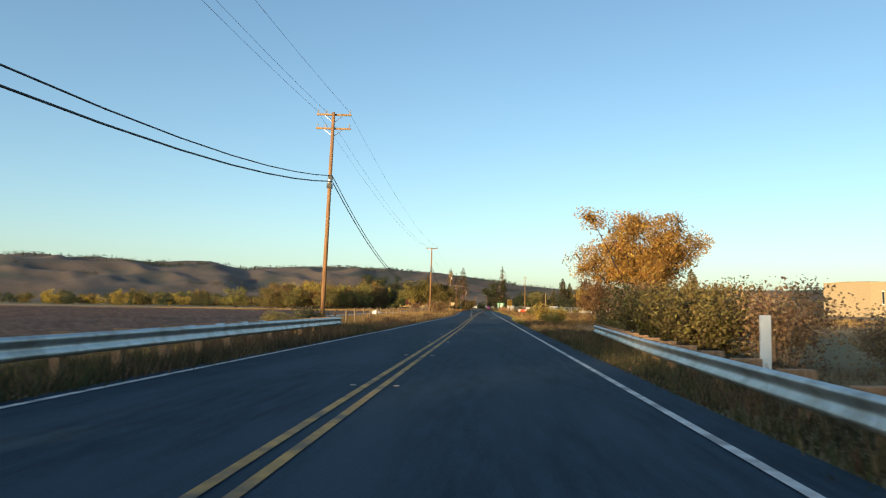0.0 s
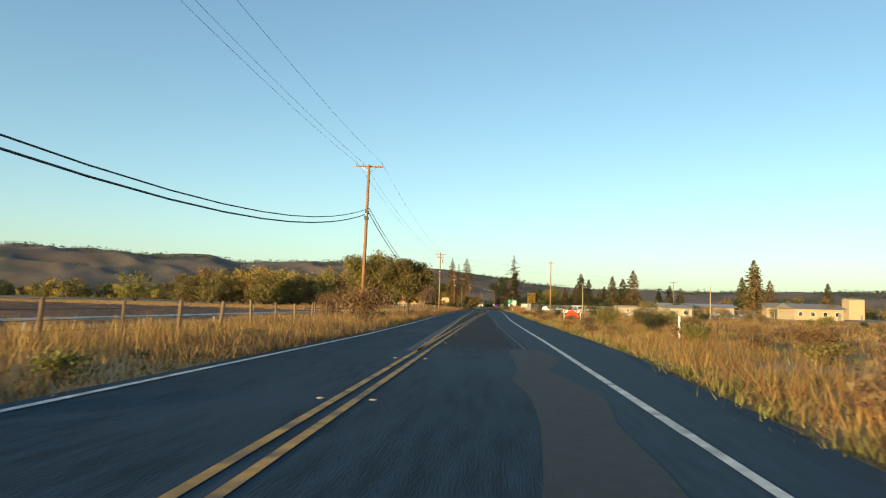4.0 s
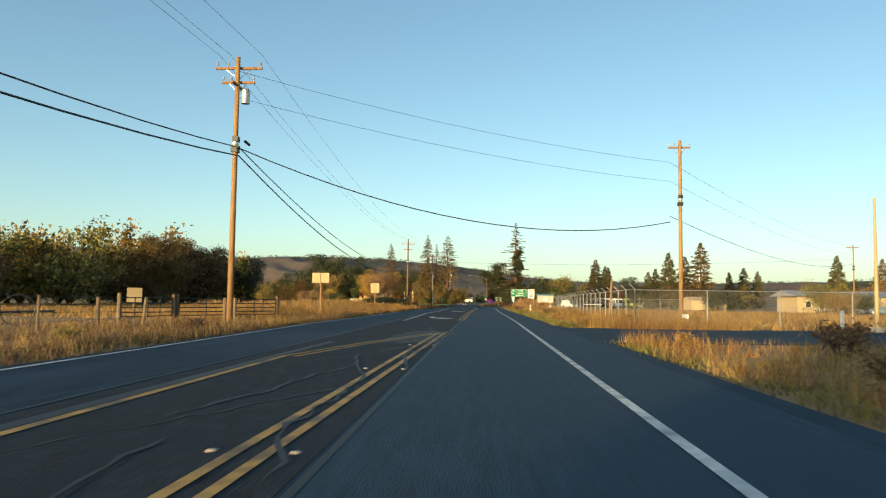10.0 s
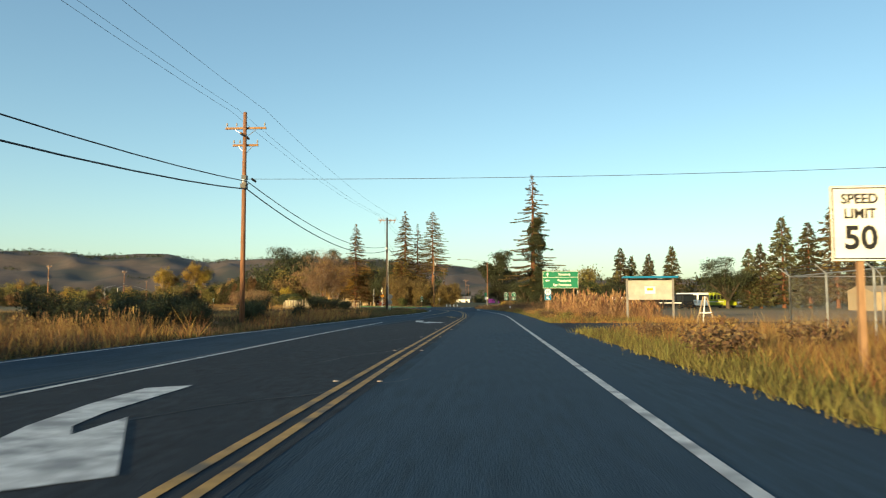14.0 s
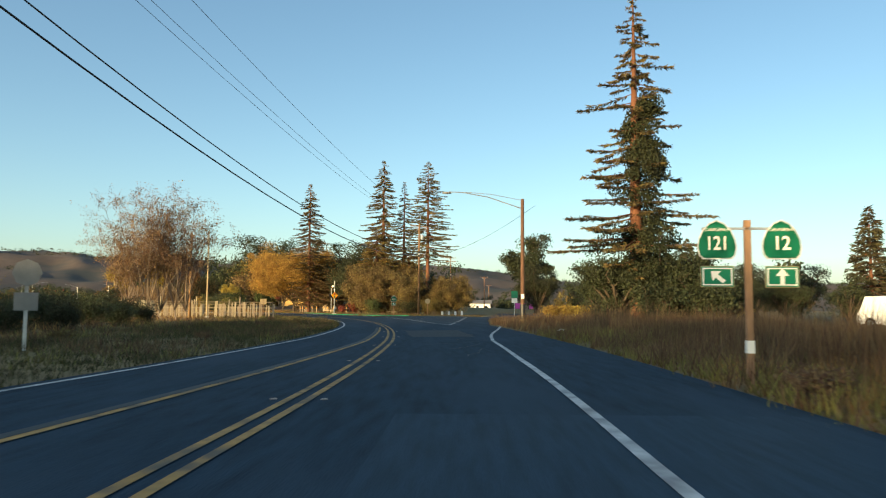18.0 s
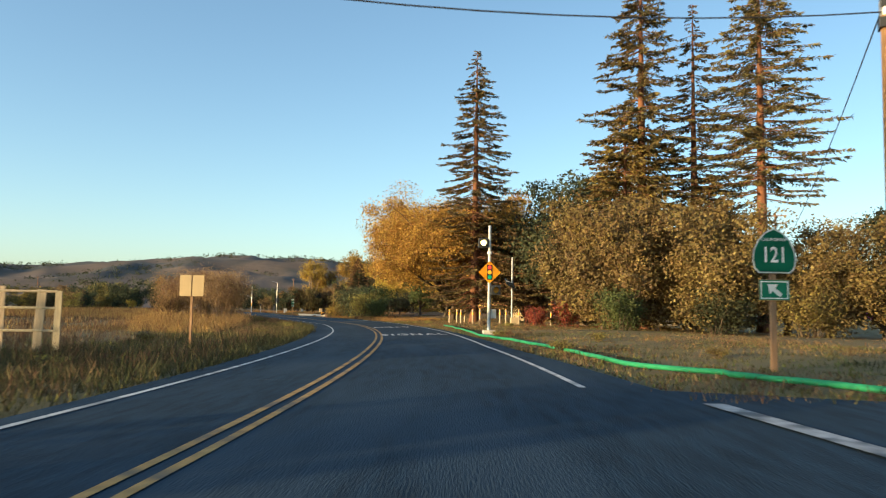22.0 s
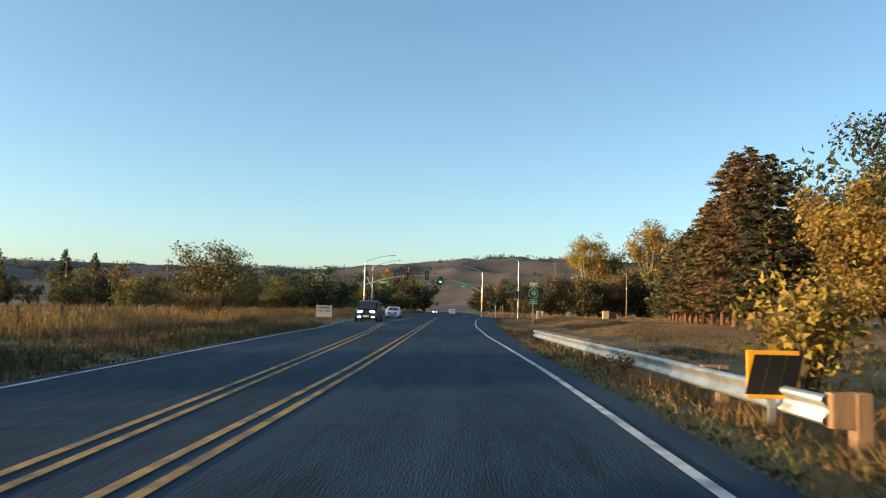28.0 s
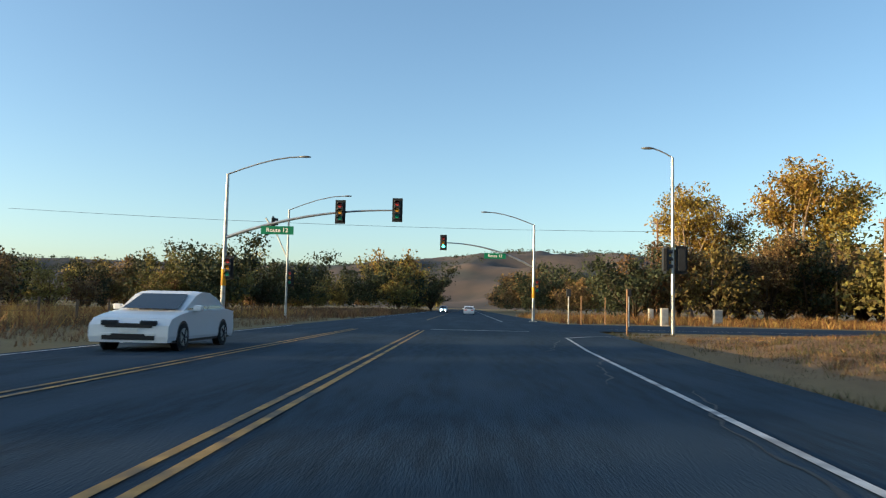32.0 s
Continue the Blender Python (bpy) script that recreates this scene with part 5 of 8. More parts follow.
def utility_pole(s, o, h=12.5, arms=((0.35, 1.15),), lean=0.0, extras="", label="tall weathered wooden utility pole with crossarm", m=None, turn=0, r=.155, wood=None):
    m = m or at(s, o, 0, -.1)
    m = m @ Matrix.Rotation(radians(lean), 4, "Y")
    t = thing("utility_pole", label, "utility pole", m, "utility poles")
    part("post", mesh_of("post", *tube([(0, 0, -.3), (0, 0, h * .5), (0, 0, h)], [r, r * .85, r * .68], 12), wood or POLEWOOD, True), None, t)
    for dz, half in arms:
        crossarm(t, h - dz, half, turn=turn)
    part("pole_band", lathe([(r * .84, h * .665), (r * .84 + .02, h * .67), (r * .84 + .02, h * .69), (r * .84, h * .695)], 12), GALV, t)
    part("cable_bracket", box(-.16, .16, -.2, .2, h * .64, h * .66, .01), DARKMETAL, t)
    part("cable_bracket", box(-.12, .16, -.16, .2, h * .68, h * .70, .01), DARKMETAL, t)
    if "t" in extras:
        v, q = lathe([(.02, 0), (.2, .02), (.21, .65), (.16, .72), (.05, .76)], 14)
        part("transformer", ([(p[0] + .42, p[1], p[2] + h - 2.3) for p in v], q), GALV, t)
    if "c" in extras:  # cutouts on the arm
        for x in (-1.0, .35, 1.0):
            part("fuse_cutout", tube([(x, .25, h - .75), (x + .12, .32, h - .2)], [.07, .05], 6), CERAMIC, t)
            part("fuse_tube", tube([(x - .1, .3, h - .8), (x + .16, .3, h - .45)], .025, 5), DARKMETAL, t)
    if "k" in extras:
        part("splice_box", tube([(.2, -.5, h * .655), (.2, -.12, h * .657)], .09, 8), DARKMETAL, t)
        part("splice_box", tube([(.3, .5, h * .69), (.35, 1.0, h * .685)], .07, 8), DARKMETAL, t)
        part("side_arm", box(-.05, .05, -.75, .75, h - 1.45, h - 1.33, .01), POLEWOOD, t)
    if "r" in extras:
        part("conduit", tube([(.19, -.12, 0), (.15, -.1, h * .66)], .035, 6), GALV, t)
        part("riser_wire", tube([(-.3, 0, h * .66), (-.28, .02, h * .8), (-.32, 0, h - .4)], .012, 5), CABLE, t)
    t["top"] = h
    return t


# s, offset, height, heights of the lower and upper phone cable
POLES = [(-50, -9.7, 13.6, 9.5, 10.7), (48.1, -10.35, 14.0, 9.31, 9.68), (143.9, -10.7, 12.8, 8.65, 9.05), (245.3, -11.9, 12.9, 8.0, 8.4), (342.2, -13.8, 12.3, 7.71, 8.16), (407.7, -12.5, 13.5, 8.8, 9.3)]
utility_pole(48.1, -10.6, 14.0, ((.12, 1.15), (1.05, 1.15)), lean=1.7)
utility_pole(143.9, -10.85, 12.8, ((.12, 1.15),), lean=.9)
utility_pole(245.3, -11.9, 12.9, ((.5, 1.15), (1.2, .8)), extras="kt")
utility_pole(342.2, -13.8, 12.3, ((.9, 1.2), (1.9, .75)), extras="k", label="tall wooden utility pole with crossarm and side arms")
utility_pole(407.7, -12.5, 13.5, ((.35, 1.25),), extras="cr", wood=SHADEDWOOD, label="wooden utility pole darkened for shade, with fuse cutouts on its crossarm")
utility_pole(-50, -9.7, 13.6, ((.12, 1.15),))
JX, JY = -13.8, 495.6
_m = Matrix.Translation((JX, JY, -.05))
utility_pole(0, 0, 13.3, ((.35, 1.25),), extras="t", m=_m, label="tall sunlit wooden pole at the junction", turn=25)
utility_pole(262, 13.2, 12.5, ((.45, .75),), label="wooden pole beside the chain-link fence with cables")
utility_pole(0, 0, 11.2, ((.4, 1.0),), m=Matrix.Translation((58.5, 334, 0)), label="slim wooden pole in the yard", r=.12)
utility_pole(0, 0, 14.0, ((.4, 1.3), (1.3, 1.3)), m=Matrix.Translation((-15.6, 574, 0)), label="far wooden pole with double crossarms")
utility_pole(0, 0, 10.2, ((.3, .3),), m=Matrix.Translation((-39.5, 477.6, 0)), label="short dark wooden pole beside the corral")
utility_pole(777, 25, 13.4, ((.5, .8),), label="wooden pole beyond the signals")
utility_pole(776, 47.5, 10, ((.3, .4),), label="sunlit wooden pole before the woods")
utility_pole(738, 33, 9, ((.3, .4),), label="sunlit wooden pole before the woods")
utility_pole(760, -62, 11, ((.5, .8),), label="far wooden pole behind the dark trees")
utility_pole(742, -75, 9, ((.3, .4),), label="far wooden pole behind the dark trees")
for s, o in ((440, -70), (470, -62), (560, -52)):
    utility_pole(s, o, 8, ((.3, .4),), label="far grey pole in the open field", r=.1)
for x, y in ((6.5, 640), (7.5, 690), (-9, 620), (-10, 700)):
    utility_pole(0, 0, 11, ((.4, 1.1),), m=Matrix.Translation((x, y, 0)), label="far wooden pole along the side road")


CABLE_SAG = ((4.25, 4.5), (4.8, 4.9), (3.6, 3.5), (3.0, 2.6), (1.7, 1.5))


def span(p, q, sag):
    a, b = POLES[p], POLES[q]
    for x in (-1.05, -.5, 1.05):
        wire_obj("power_line", P(a[0], a[1] + x, a[2] + .15), P(b[0], b[1] + x, b[2] + .1), sag, .008, "thin black power line between wooden poles")
    for k, r, down in ((3, .034, CABLE_SAG[p][0]), (4, .027, CABLE_SAG[p][1])):
        wire_obj("phone_cable", P(a[0], a[1] + .18, a[k]), P(b[0], b[1] + .18, b[k]), down, r, "thick black phone cable between wooden poles", 20)


for i in range(5):
    span(i, i + 1, 1.5 if i != 4 else .7)
_e = Vector((JX, JY, 0))
for x in (-1.1, -.5, 1.1):
    wire_obj("power_line", P(407.7, -12.5 + x, 13.6), _e + Vector((x, 0, 13.2)), 1.1, .011, "thin black power line over the junction")
for f, r in ((.68, .034), (.73, .027)):
    wire_obj("phone_cable", P(407.7, -12.4, 13.5 * f), _e + Vector((.15, 0, 13.3 * f)), 2.4, r, "thick black phone cable over the junction", 20)
wire_obj("phone_cable", P(245.3, -11.8, 8.4), P(262, 12.5, 6.8), 1.9, .03, "black phone cable crossing the road", 18)
wire_obj("phone_cable", P(262, 12.5, 7.2), (58.5, 334, 8.2), 1.6, .02, "black phone cable over the yard", 18)
for dz in (10.9, 9.6):
    wire_obj("power_line", P(262, 12.5, dz), (58.5, 334, dz), 1.0, .010, "thin power line over the yard")
    wire_obj("power_line", P(245.3, -11.8, dz + 1.2), P(262, 12.5, dz), .5, .010, "thin power line crossing the road")
wire_obj("phone_cable", P(342.2, -13.6, 8.3), (58.5, 334, 9.0), .8, .014, "thin cable crossing over the road")
wire_obj("phone_cable", (-39.5, 477.6, 9.8), (JX, JY, 8.9), 1.5, .02, "slack cable over the curve", 18)
wire_obj("phone_cable", (JX, JY, 8.8), (1.0, 442, 8.4), 1.2, .012, "slack service wire to the street lamp")
wire_obj("phone_cable", (JX, JY, 9.2), (-15.6, 574, 9), 1.2, .02, "black phone cable along the side road")
wire_obj("power_line", P(742, -40, 9), P(752, 40, 9.5), .8, .014, "thin cable over the signals")


# ---------------------------------------------------------------- guard rails, fences
PALEWOOD = mat("pale_weathered_wood", (.42, .33, .22), .85, .25, 5, bump=.3, stretch=(6, 6, .8))


def guard_rail(s0, s1, o0, o1, posts=True, label="galvanised steel guard rail on wooden blocks", zb=0.0, face=1):
    t = thing("guard_rail", label, "guard rail")
    prof = [(.0, .40), (.05, .43), (.06, .47), (.0, .52), (-.01, .56), (.0, .60), (.06, .65), (.05, .69), (0, .72)]
    n = max(2, int((s1 - s0) / 1.9))
    verts, faces = [], []
    for i in range(n + 1):
        s = s0 + (s1 - s0) * i / n
        o = float(sp(s, o0)) if isinstance(o0, list) else o0 + (o1 - o0) * i / n
        for dx, z in prof:
            verts.append(P(s, o - face * dx, z + zb))
    k = len(prof)
    for i in range(n):
        for j in range(k - 1):
            faces.append((i * k + j, i * k + j + 1, (i + 1) * k + j + 1, (i + 1) * k + j))
    rail = part("rail", mesh_of("rail", verts, faces, GALV, True), None, t)
    md = rail.modifiers.new("thick", "SOLIDIFY")
    md.thickness = .006
    me = None
    for i in range(0, n + 1):
        s = s0 + (s1 - s0) * i / n
        o = float(sp(s, o0)) if isinstance(o0, list) else o0 + (o1 - o0) * i / n
        bm = box(-.08, .08, -.1, .1, -1.1, .74, .01)
        bm.transform(at(s, o + face * .34, 0, zb))
        part("post", bm, SIGNWOOD, t)
        bm = box(-.13, .13, -.075, .075, .38, .74, .01)
        bm.transform(at(s, o + face * .15, 0, zb))
        part("block", bm, SIGNWOOD, t)
    return t


guard_rail(-20, 32.5, -5.85, -6.35, face=-1, label="galvanised guard rail on wooden posts beside the field")
guard_rail(-20, 34, [-20, 3.05, 4, 3.1, 18, 3.7, 34, 4.8], 0, zb=-.2, label="galvanised guard rail on wooden posts before bushes")
guard_rail(604, 632, 3.72, 3.8, zb=-.36, label="sunlit guard rail on wooden blocks beside the ditch")


def chevron_panel():
    t = thing("object_marker", "yellow and black striped panel at the rail end", "road sign", at(605, 3.6))
    part("post", box(-.04, .04, .02, .09, -.1, .75), GALV, t)
    part("panel", box(-.3, .3, -.02, .02, .2, .75, .01), SIGNYEL, t)
    for k in range(3):
        bm = box(-.28, -.1, -.026, -.022, .25, .7)
        for v in bm.verts:
            v.co.x += k * .19 + (v.co.z - .45) * .25
        part("stripe", bm, SIGNBLACK, t)


chevron_panel()


def fence_post(t, s, o, h, r=.07, tilt=0.0, material=None):
    z = float(ground_z(np.array([s]), np.array([o]))[0]) - zr(s, o)
    p = P(s, o, z)
    d = Vector((math.sin(tilt), 0, 1))
    return part("post", tube([p - Vector((0, 0, .2)), p + d * h], [r, r * .9], 7), material or POSTWOOD, t)


def wire_fence(s0, s1, o0, o1, step, h, label, wires=4, seed=1, rail=False):
    rng = np.random.default_rng(seed)
    t = thing("wire_fence", label, "fence")
    n = int((s1 - s0) / step)
    pts = []
    for i in range(n + 1):
        s, o = s0 + (s1 - s0) * i / n, o0 + (o1 - o0) * i / n
        hh = h * (.92 + .16 * rng.random())
        fence_post(t, s, o, hh, .05 + .04 * rng.random(), rng.normal(0, .05))
        pts.append(P(s, o))
    for k in range(wires):
        z = h * (.25 + .7 * k / max(1, wires - 1))
        part("wire", tube([p + Vector((0, 0, z + rng.normal(0, .015))) for p in pts], .006, 4, False), CABLE, t)
    return t


wire_fence(36, 130, -9.6, -11.6, 4.2, 1.15, "old wire fence with leaning wooden posts in dry grass", seed=2)
wire_fence(132, 243, -11.9, -15.0, 4.0, 1.25, "old wire fence with wooden posts along the field", seed=3)
wire_fence(268, 300, -16.0, -17.5, 4.5, 1.15, "old wire fence with wooden posts in dry grass", seed=4)
wire_fence(705, 760, -22, -21, 3.6, 1.2, "wooden fence posts in brown weeds", seed=5)
wire_fence(620, 652, -16, -22, 5, 1.0, "thin wire fence in the weeds", seed=6)


def irrigation(s0, s1, o0, o1):
    t = thing("irrigation_pipe", "pale irrigation pipe lying on ploughed soil", "pipe")
    part("pipe", tube([P(s0 + (s1 - s0) * i / 12, o0 + (o1 - o0) * i / 12, .32) for i in range(13)], .07, 8), GALV, t)
    for i in range(0, 13, 2):
        p = P(s0 + (s1 - s0) * i / 12, o0 + (o1 - o0) * i / 12, 0)
        part("stand", tube([p - Vector((0, 0, .1)), p + Vector((0, 0, .3))], .04, 6), GALV, t)


irrigation(20, 95, -10.6, -15.2)
irrigation(98, 150, -15.5, -15.8)


def wheel_line(s0, s1, o):
    t = thing("wheel_line", "rusty irrigation wheel line standing in dry grass", "irrigation machine")
    part("axle", tube([P(s0, o, .55), P(s1, o, .55)], .05, 6), DARKMETAL, t)
    for s in np.arange(s0 + 2, s1, 6.5):
        p = P(s, o, .62)
        f = Vector((math.sin(.9), math.cos(.9), 0))
        ring = [p + f * (.62 * math.cos(a)) + Vector((0, 0, .62 * math.sin(a))) for a in np.linspace(0, 2 * math.pi, 19)]
        w = part("wheel", tube(ring, .022, 5, False), DARKMETAL, t)
        for a in (0, 1.05, 2.1):
            v = f * (.6 * math.cos(a)) + Vector((0, 0, .6 * math.sin(a)))
            part("spoke", tube([p - v, p + v], .01, 4), DARKMETAL, w)


wheel_line(150, 178, -17)
wheel_line(205, 242, -18.5)


def white_valve():
    t = thing("valve_cover", "rounded white valve cover on a post by the fence", "valve cover", at(83.5, -12.3))
    part("post", tube([(0, 0, -.1), (0, 0, .5)], .08, 8), POSTWOOD, t)
    part("cover", lathe([(.42, .42), (.45, .55), (.38, .72), (.2, .82), (.02, .85)], 14), WPAINT, t)


white_valve()


def ranch_gate(s0, s1, o0, o1):
    t = thing("ranch_gate", "closed brown tubular ranch gate in a dry field", "gate")
    a, b = P(s0, o0), P(s1, o1)
    for z in (.25, .45, .68, .92, 1.18):
        part("bar", tube([a + Vector((0, 0, z)), b + Vector((0, 0, z))], .028, 6), DARKMETAL, t)
    for f in (0, .25, .5, .75, 1):
        p = a.lerp(b, f)
        part("upright", tube([p + Vector((0, 0, .2)), p + Vector((0, 0, 1.22))], .03, 6), DARKMETAL, t)
    for p in (a, b):
        part("post", tube([p + (a - b).normalized() * (.15 if p == a else -.15) - Vector((0, 0, .2)), p + (a - b).normalized() * (.15 if p == a else -.15) + Vector((0, 0, 1.4))], .1, 8), POSTWOOD, t)


ranch_gate(250.5, 258.2, -16.5, -13.4)
ranch_gate(246, 250, -17.5, -16.7)
t_ = thing("gate_posts", "short dark wooden posts beside the ranch gate", "post")
for s, o in ((266, -16.6), (264.5, -15.0), (247.5, -12.9), (249.5, -13.1)):
    fence_post(t_, s, o, 1.25, .11)


def chain_mesh():
    m = bpy.data.materials.new("chain_link")
    m.use_nodes = True
    nt = m.node_tree
    b = nt.nodes["Principled BSDF"]
    b.inputs["Base Color"].default_value, b.inputs["Metallic"].default_value, b.inputs["Roughness"].default_value = (.30, .29, .27, 1), .6, .5
    tc = nt.nodes.new("ShaderNodeTexCoord")
    sep = nt.nodes.new("ShaderNodeSeparateXYZ")
    nt.links.new(tc.outputs["UV"], sep.inputs[0])
    lines = []
    for op in ("ADD", "SUBTRACT"):
        a = nt.nodes.new("ShaderNodeMath")
        a.operation = op
        nt.links.new(sep.outputs[0], a.inputs[0])
        nt.links.new(sep.outputs[1], a.inputs[1])
        f = nt.nodes.new("ShaderNodeMath")
        f.operation = "PINGPONG"
        f.inputs[1].default_value = .036
        nt.links.new(a.outputs[0], f.inputs[0])
        c = nt.nodes.new("ShaderNodeMath")
        c.operation = "LESS_THAN"
        c.inputs[1].default_value = .0019
        nt.links.new(f.outputs[0], c.inputs[0])
        lines.append(c)
    mx = nt.nodes.new("ShaderNodeMath")
    mx.operation = "MAXIMUM"
    nt.links.new(lines[0].outputs[0], mx.inputs[0])
    nt.links.new(lines[1].outputs[0], mx.inputs[1])
    nt.links.new(mx.outputs[0], b.inputs["Alpha"])
    return m


CHAIN = chain_mesh()


def chain_fence(pts, h, step, label, arms=True, side=1):
    """Chain-link fence with steel posts, slanted arms and barbed wires."""
    t = thing("chain_fence", label, "fence")
    for (x0, y0), (x1, y1) in zip(pts, pts[1:]):
        a, b = Vector((x0, y0, -.1)), Vector((x1, y1, -.1))
        L = (b - a).length
        n = max(1, int(round(L / step)))
        d = (b - a) / n
        nrm = Vector((d.y, -d.x, 0)).normalized() * side
        for i in range(n + 1):
            p = a + d * i
            part("post", tube([p, p + Vector((0, 0, h))], .035, 7), GALV, t)
            if arms:
                part("arm", tube([p + Vector((0, 0, h)), p + Vector((0, 0, h + .28)) - nrm * .32], .022, 5), GALV, t)
            if i < n:
                q = p + d
                me = mesh_of("mesh_panel", [p, q, q + Vector((0, 0, h)), p + Vector((0, 0, h))], [(0, 1, 2, 3)], CHAIN)
                uv = me.uv_layers.new(name="grid")
                for lp, c in zip(me.loops, ((0, 0), (d.length, 0), (d.length, h), (0, h))):
                    uv.data[lp.index].uv = c
                part("mesh_panel", me, None, t)
        part("top_rail", tube([a + Vector((0, 0, h)), b + Vector((0, 0, h))], .02, 5), GALV, t)
        if arms:
            for f in (.3, .65, 1.0):
                o = Vector((0, 0, h + .28 * f)) - nrm * .32 * f
                part("barbed_wire", tube([a + o, b + o], .008, 4), CABLE, t)
    return t


_f = lambda s, o: tuple(P(s, o))[:2]
chain_fence([_f(252.5, 8.3), _f(290, 9.3), _f(327, 10.6)], 2.15, 3.05, "sunlit chain-link fence with slanted barbed-wire arms")
chain_fence([_f(327, 10.6), _f(328.5, 30)], 2.15, 3.05, "chain-link fence along the yard entrance")
chain_fence([_f(252.5, 8.3), _f(254, 40)], 2.1, 4.0, "chain-link fence beside the entrance road", arms=False)
chain_fence([_f(232, 20), _f(228, 60)], 1.9, 3.5, "low wire mesh fence across the dry lot", arms=False)


def corral(x0, y0, x1, y1, n, h=2.05, seed=5):
    """Old stock pen: uneven pale boards on two rails, with taller frames."""
    t = thing("corral", "old pale wooden stock pen with uneven upright boards", "fence")
    rng = np.random.default_rng(seed)
    a, b = Vector((x0, y0, -.15)), Vector((x1, y1, -.15))
    turn = math.atan2(y1 - y0, x1 - x0)
    for i in range(n + 1):
        if rng.random() < .12:
            continue
        p = a.lerp(b, (i + rng.normal(0, .18)) / n)
        w, top = .07 + .09 * rng.random(), h * (.72 + .33 * rng.random())
        bm = box(-w, w, -.02, .02, 0, top, .006)
        bm.transform(Matrix.Translation(p) @ Matrix.Rotation(turn, 4, "Z") @ Matrix.Rotation(rng.normal(0, .03), 4, "Y"))
        part("board", bm, PENWOOD, t)
    for z in (.6, 1.25, h * .96):
        part("rail", tube([a + Vector((0, 0, z)), b + Vector((0, 0, z))], .04, 6), PENWOOD, t)
    for f in (.08, .3, .52, .8):
        p = a.lerp(b, f) + Vector((-.6, .4, 0))
        part("post", tube([p, p + Vector((0, 0, h + .55))], .075, 7), PENWOOD, t)
    return t


PENWOOD = mat("weathered_pen_wood", (.38, .30, .20), .85, .25, 5, bump=.3, stretch=(6, 6, .8), obj=.2)
corral(-47.5, 474.5, -31.0, 483.5, 40)
corral(-49.0, 481.0, -35.5, 490.0, 26, 1.8, 9)
_t = thing("water_tank", "pale yellow horizontal tank behind the stock pen", "tank", Matrix.Translation((-48.3, 483.5, .9)))
part("drum", tube([(-1.3, 0, .3), (-1.25, 0, .3), (1.25, 0, .3), (1.3, 0, .3)], [.7, .8, .8, .7], 18), mat("tank_cream", (.62, .52, .30), .5, .1, 2), _t)
for side_ in (-.8, .8):
    part("cradle", box(side_ - .1, side_ + .1, -.6, .6, -1.0, -.3, .02), CONCRETE, _t)


# ---------------------------------------------------------------- signs
def plate(t, w, h, z, face, back=SIGNBACK, y=-.03, x=0.0, name="sign_panel", border=None):
    p = part(name, box(x - w / 2, x + w / 2, y, y + .012, z, z + h, .003), back, t)
    f = part("sign_face", box(x - w / 2 + .01, x + w / 2 - .01, y - .005, y - .001, z + .01, z + h - .01), face, p)
    if border:
        for a, b, c, d in ((-w / 2 + .03, w / 2 - .03, z + .03, z + .05), (-w / 2 + .03, w / 2 - .03, z + h - .05, z + h - .03), (-w / 2 + .03, -w / 2 + .05, z + .05, z + h - .05), (w / 2 - .05, w / 2 - .03, z + .05, z + h - .05)):
            part("border", box(x + a, x + b, y - .008, y - .0055, c, d), border, p)
    return p


def face_m(x, z, y=-.038):
    return Matrix.Translation((x, y, z)) @ FACE


def wood_post(t, x=0.0, h=3.0, y=.05, w=.09, material=None):
    return part("post", box(x - w / 2, x + w / 2, y, y + w, -.3, h, .006), material or SIGNWOOD, t)


def bars(t, x0, x1, z, h, material, y=-.038, n=1, gap=.3):
    w = (x1 - x0 - gap * (n - 1)) / n
    for i in range(n):
        part("text_bar", box(x0 + i * (w + gap), x0 + i * (w + gap) + w, y - .002, y, z - h / 2, z + h / 2), material, t)


def arrow_shape(t, x, z, size, turn, material, y=-.038):
    pts = [(-.12, -.5), (.12, -.5), (.12, .05), (.38, .05), (0, .5), (-.38, .05), (-.12, .05)]
    bm = bmesh.new()
    vs = [bm.verts.new((px * size, pz * size, 0)) for px, pz in pts]
    bm.faces.new(vs)
    bm.transform(face_m(x, z, y) @ Matrix.Rotation(radians(turn), 4, "Z"))
    return part("arrow", bm, material, t)


def shield(t, x, z, size, num, band=True, y=-.045):
    """Route marker: a green rounded spade with a white rim."""
    def outline(k):
        return [(0.0, .56 * k), (.2 * k, .47 * k), (.36 * k, .3 * k), (.47 * k, .06 * k), (.5 * k, -.16 * k), (.46 * k, -.36 * k), (.36 * k, -.46 * k), (-.36 * k, -.46 * k), (-.46 * k, -.36 * k), (-.5 * k, -.16 * k), (-.47 * k, .06 * k), (-.36 * k, .3 * k), (-.2 * k, .47 * k)]
    for k, m, dy in ((1.0, SIGNWHITE, 0), (.93, SIGNGREEN, -.004)):
        bm = bmesh.new()
        f = bm.faces.new([bm.verts.new((a * size, b * size, 0)) for a, b in outline(k)])
        bmesh.ops.solidify(bm, geom=[f], thickness=.003)
        bm.transform(face_m(x, z, y + dy))
        p = part("shield", bm, m, t)
    letters(num, size * .5, SIGNWHITE, t, face_m(x, z - .06 * size, y - .009), bold=.006 * size, squeeze=.9 if len(num) < 3 else .78)
    if band:
        letters("CALIFORNIA", size * .105, SIGNWHITE, t, face_m(x, z + .3 * size, y - .009))


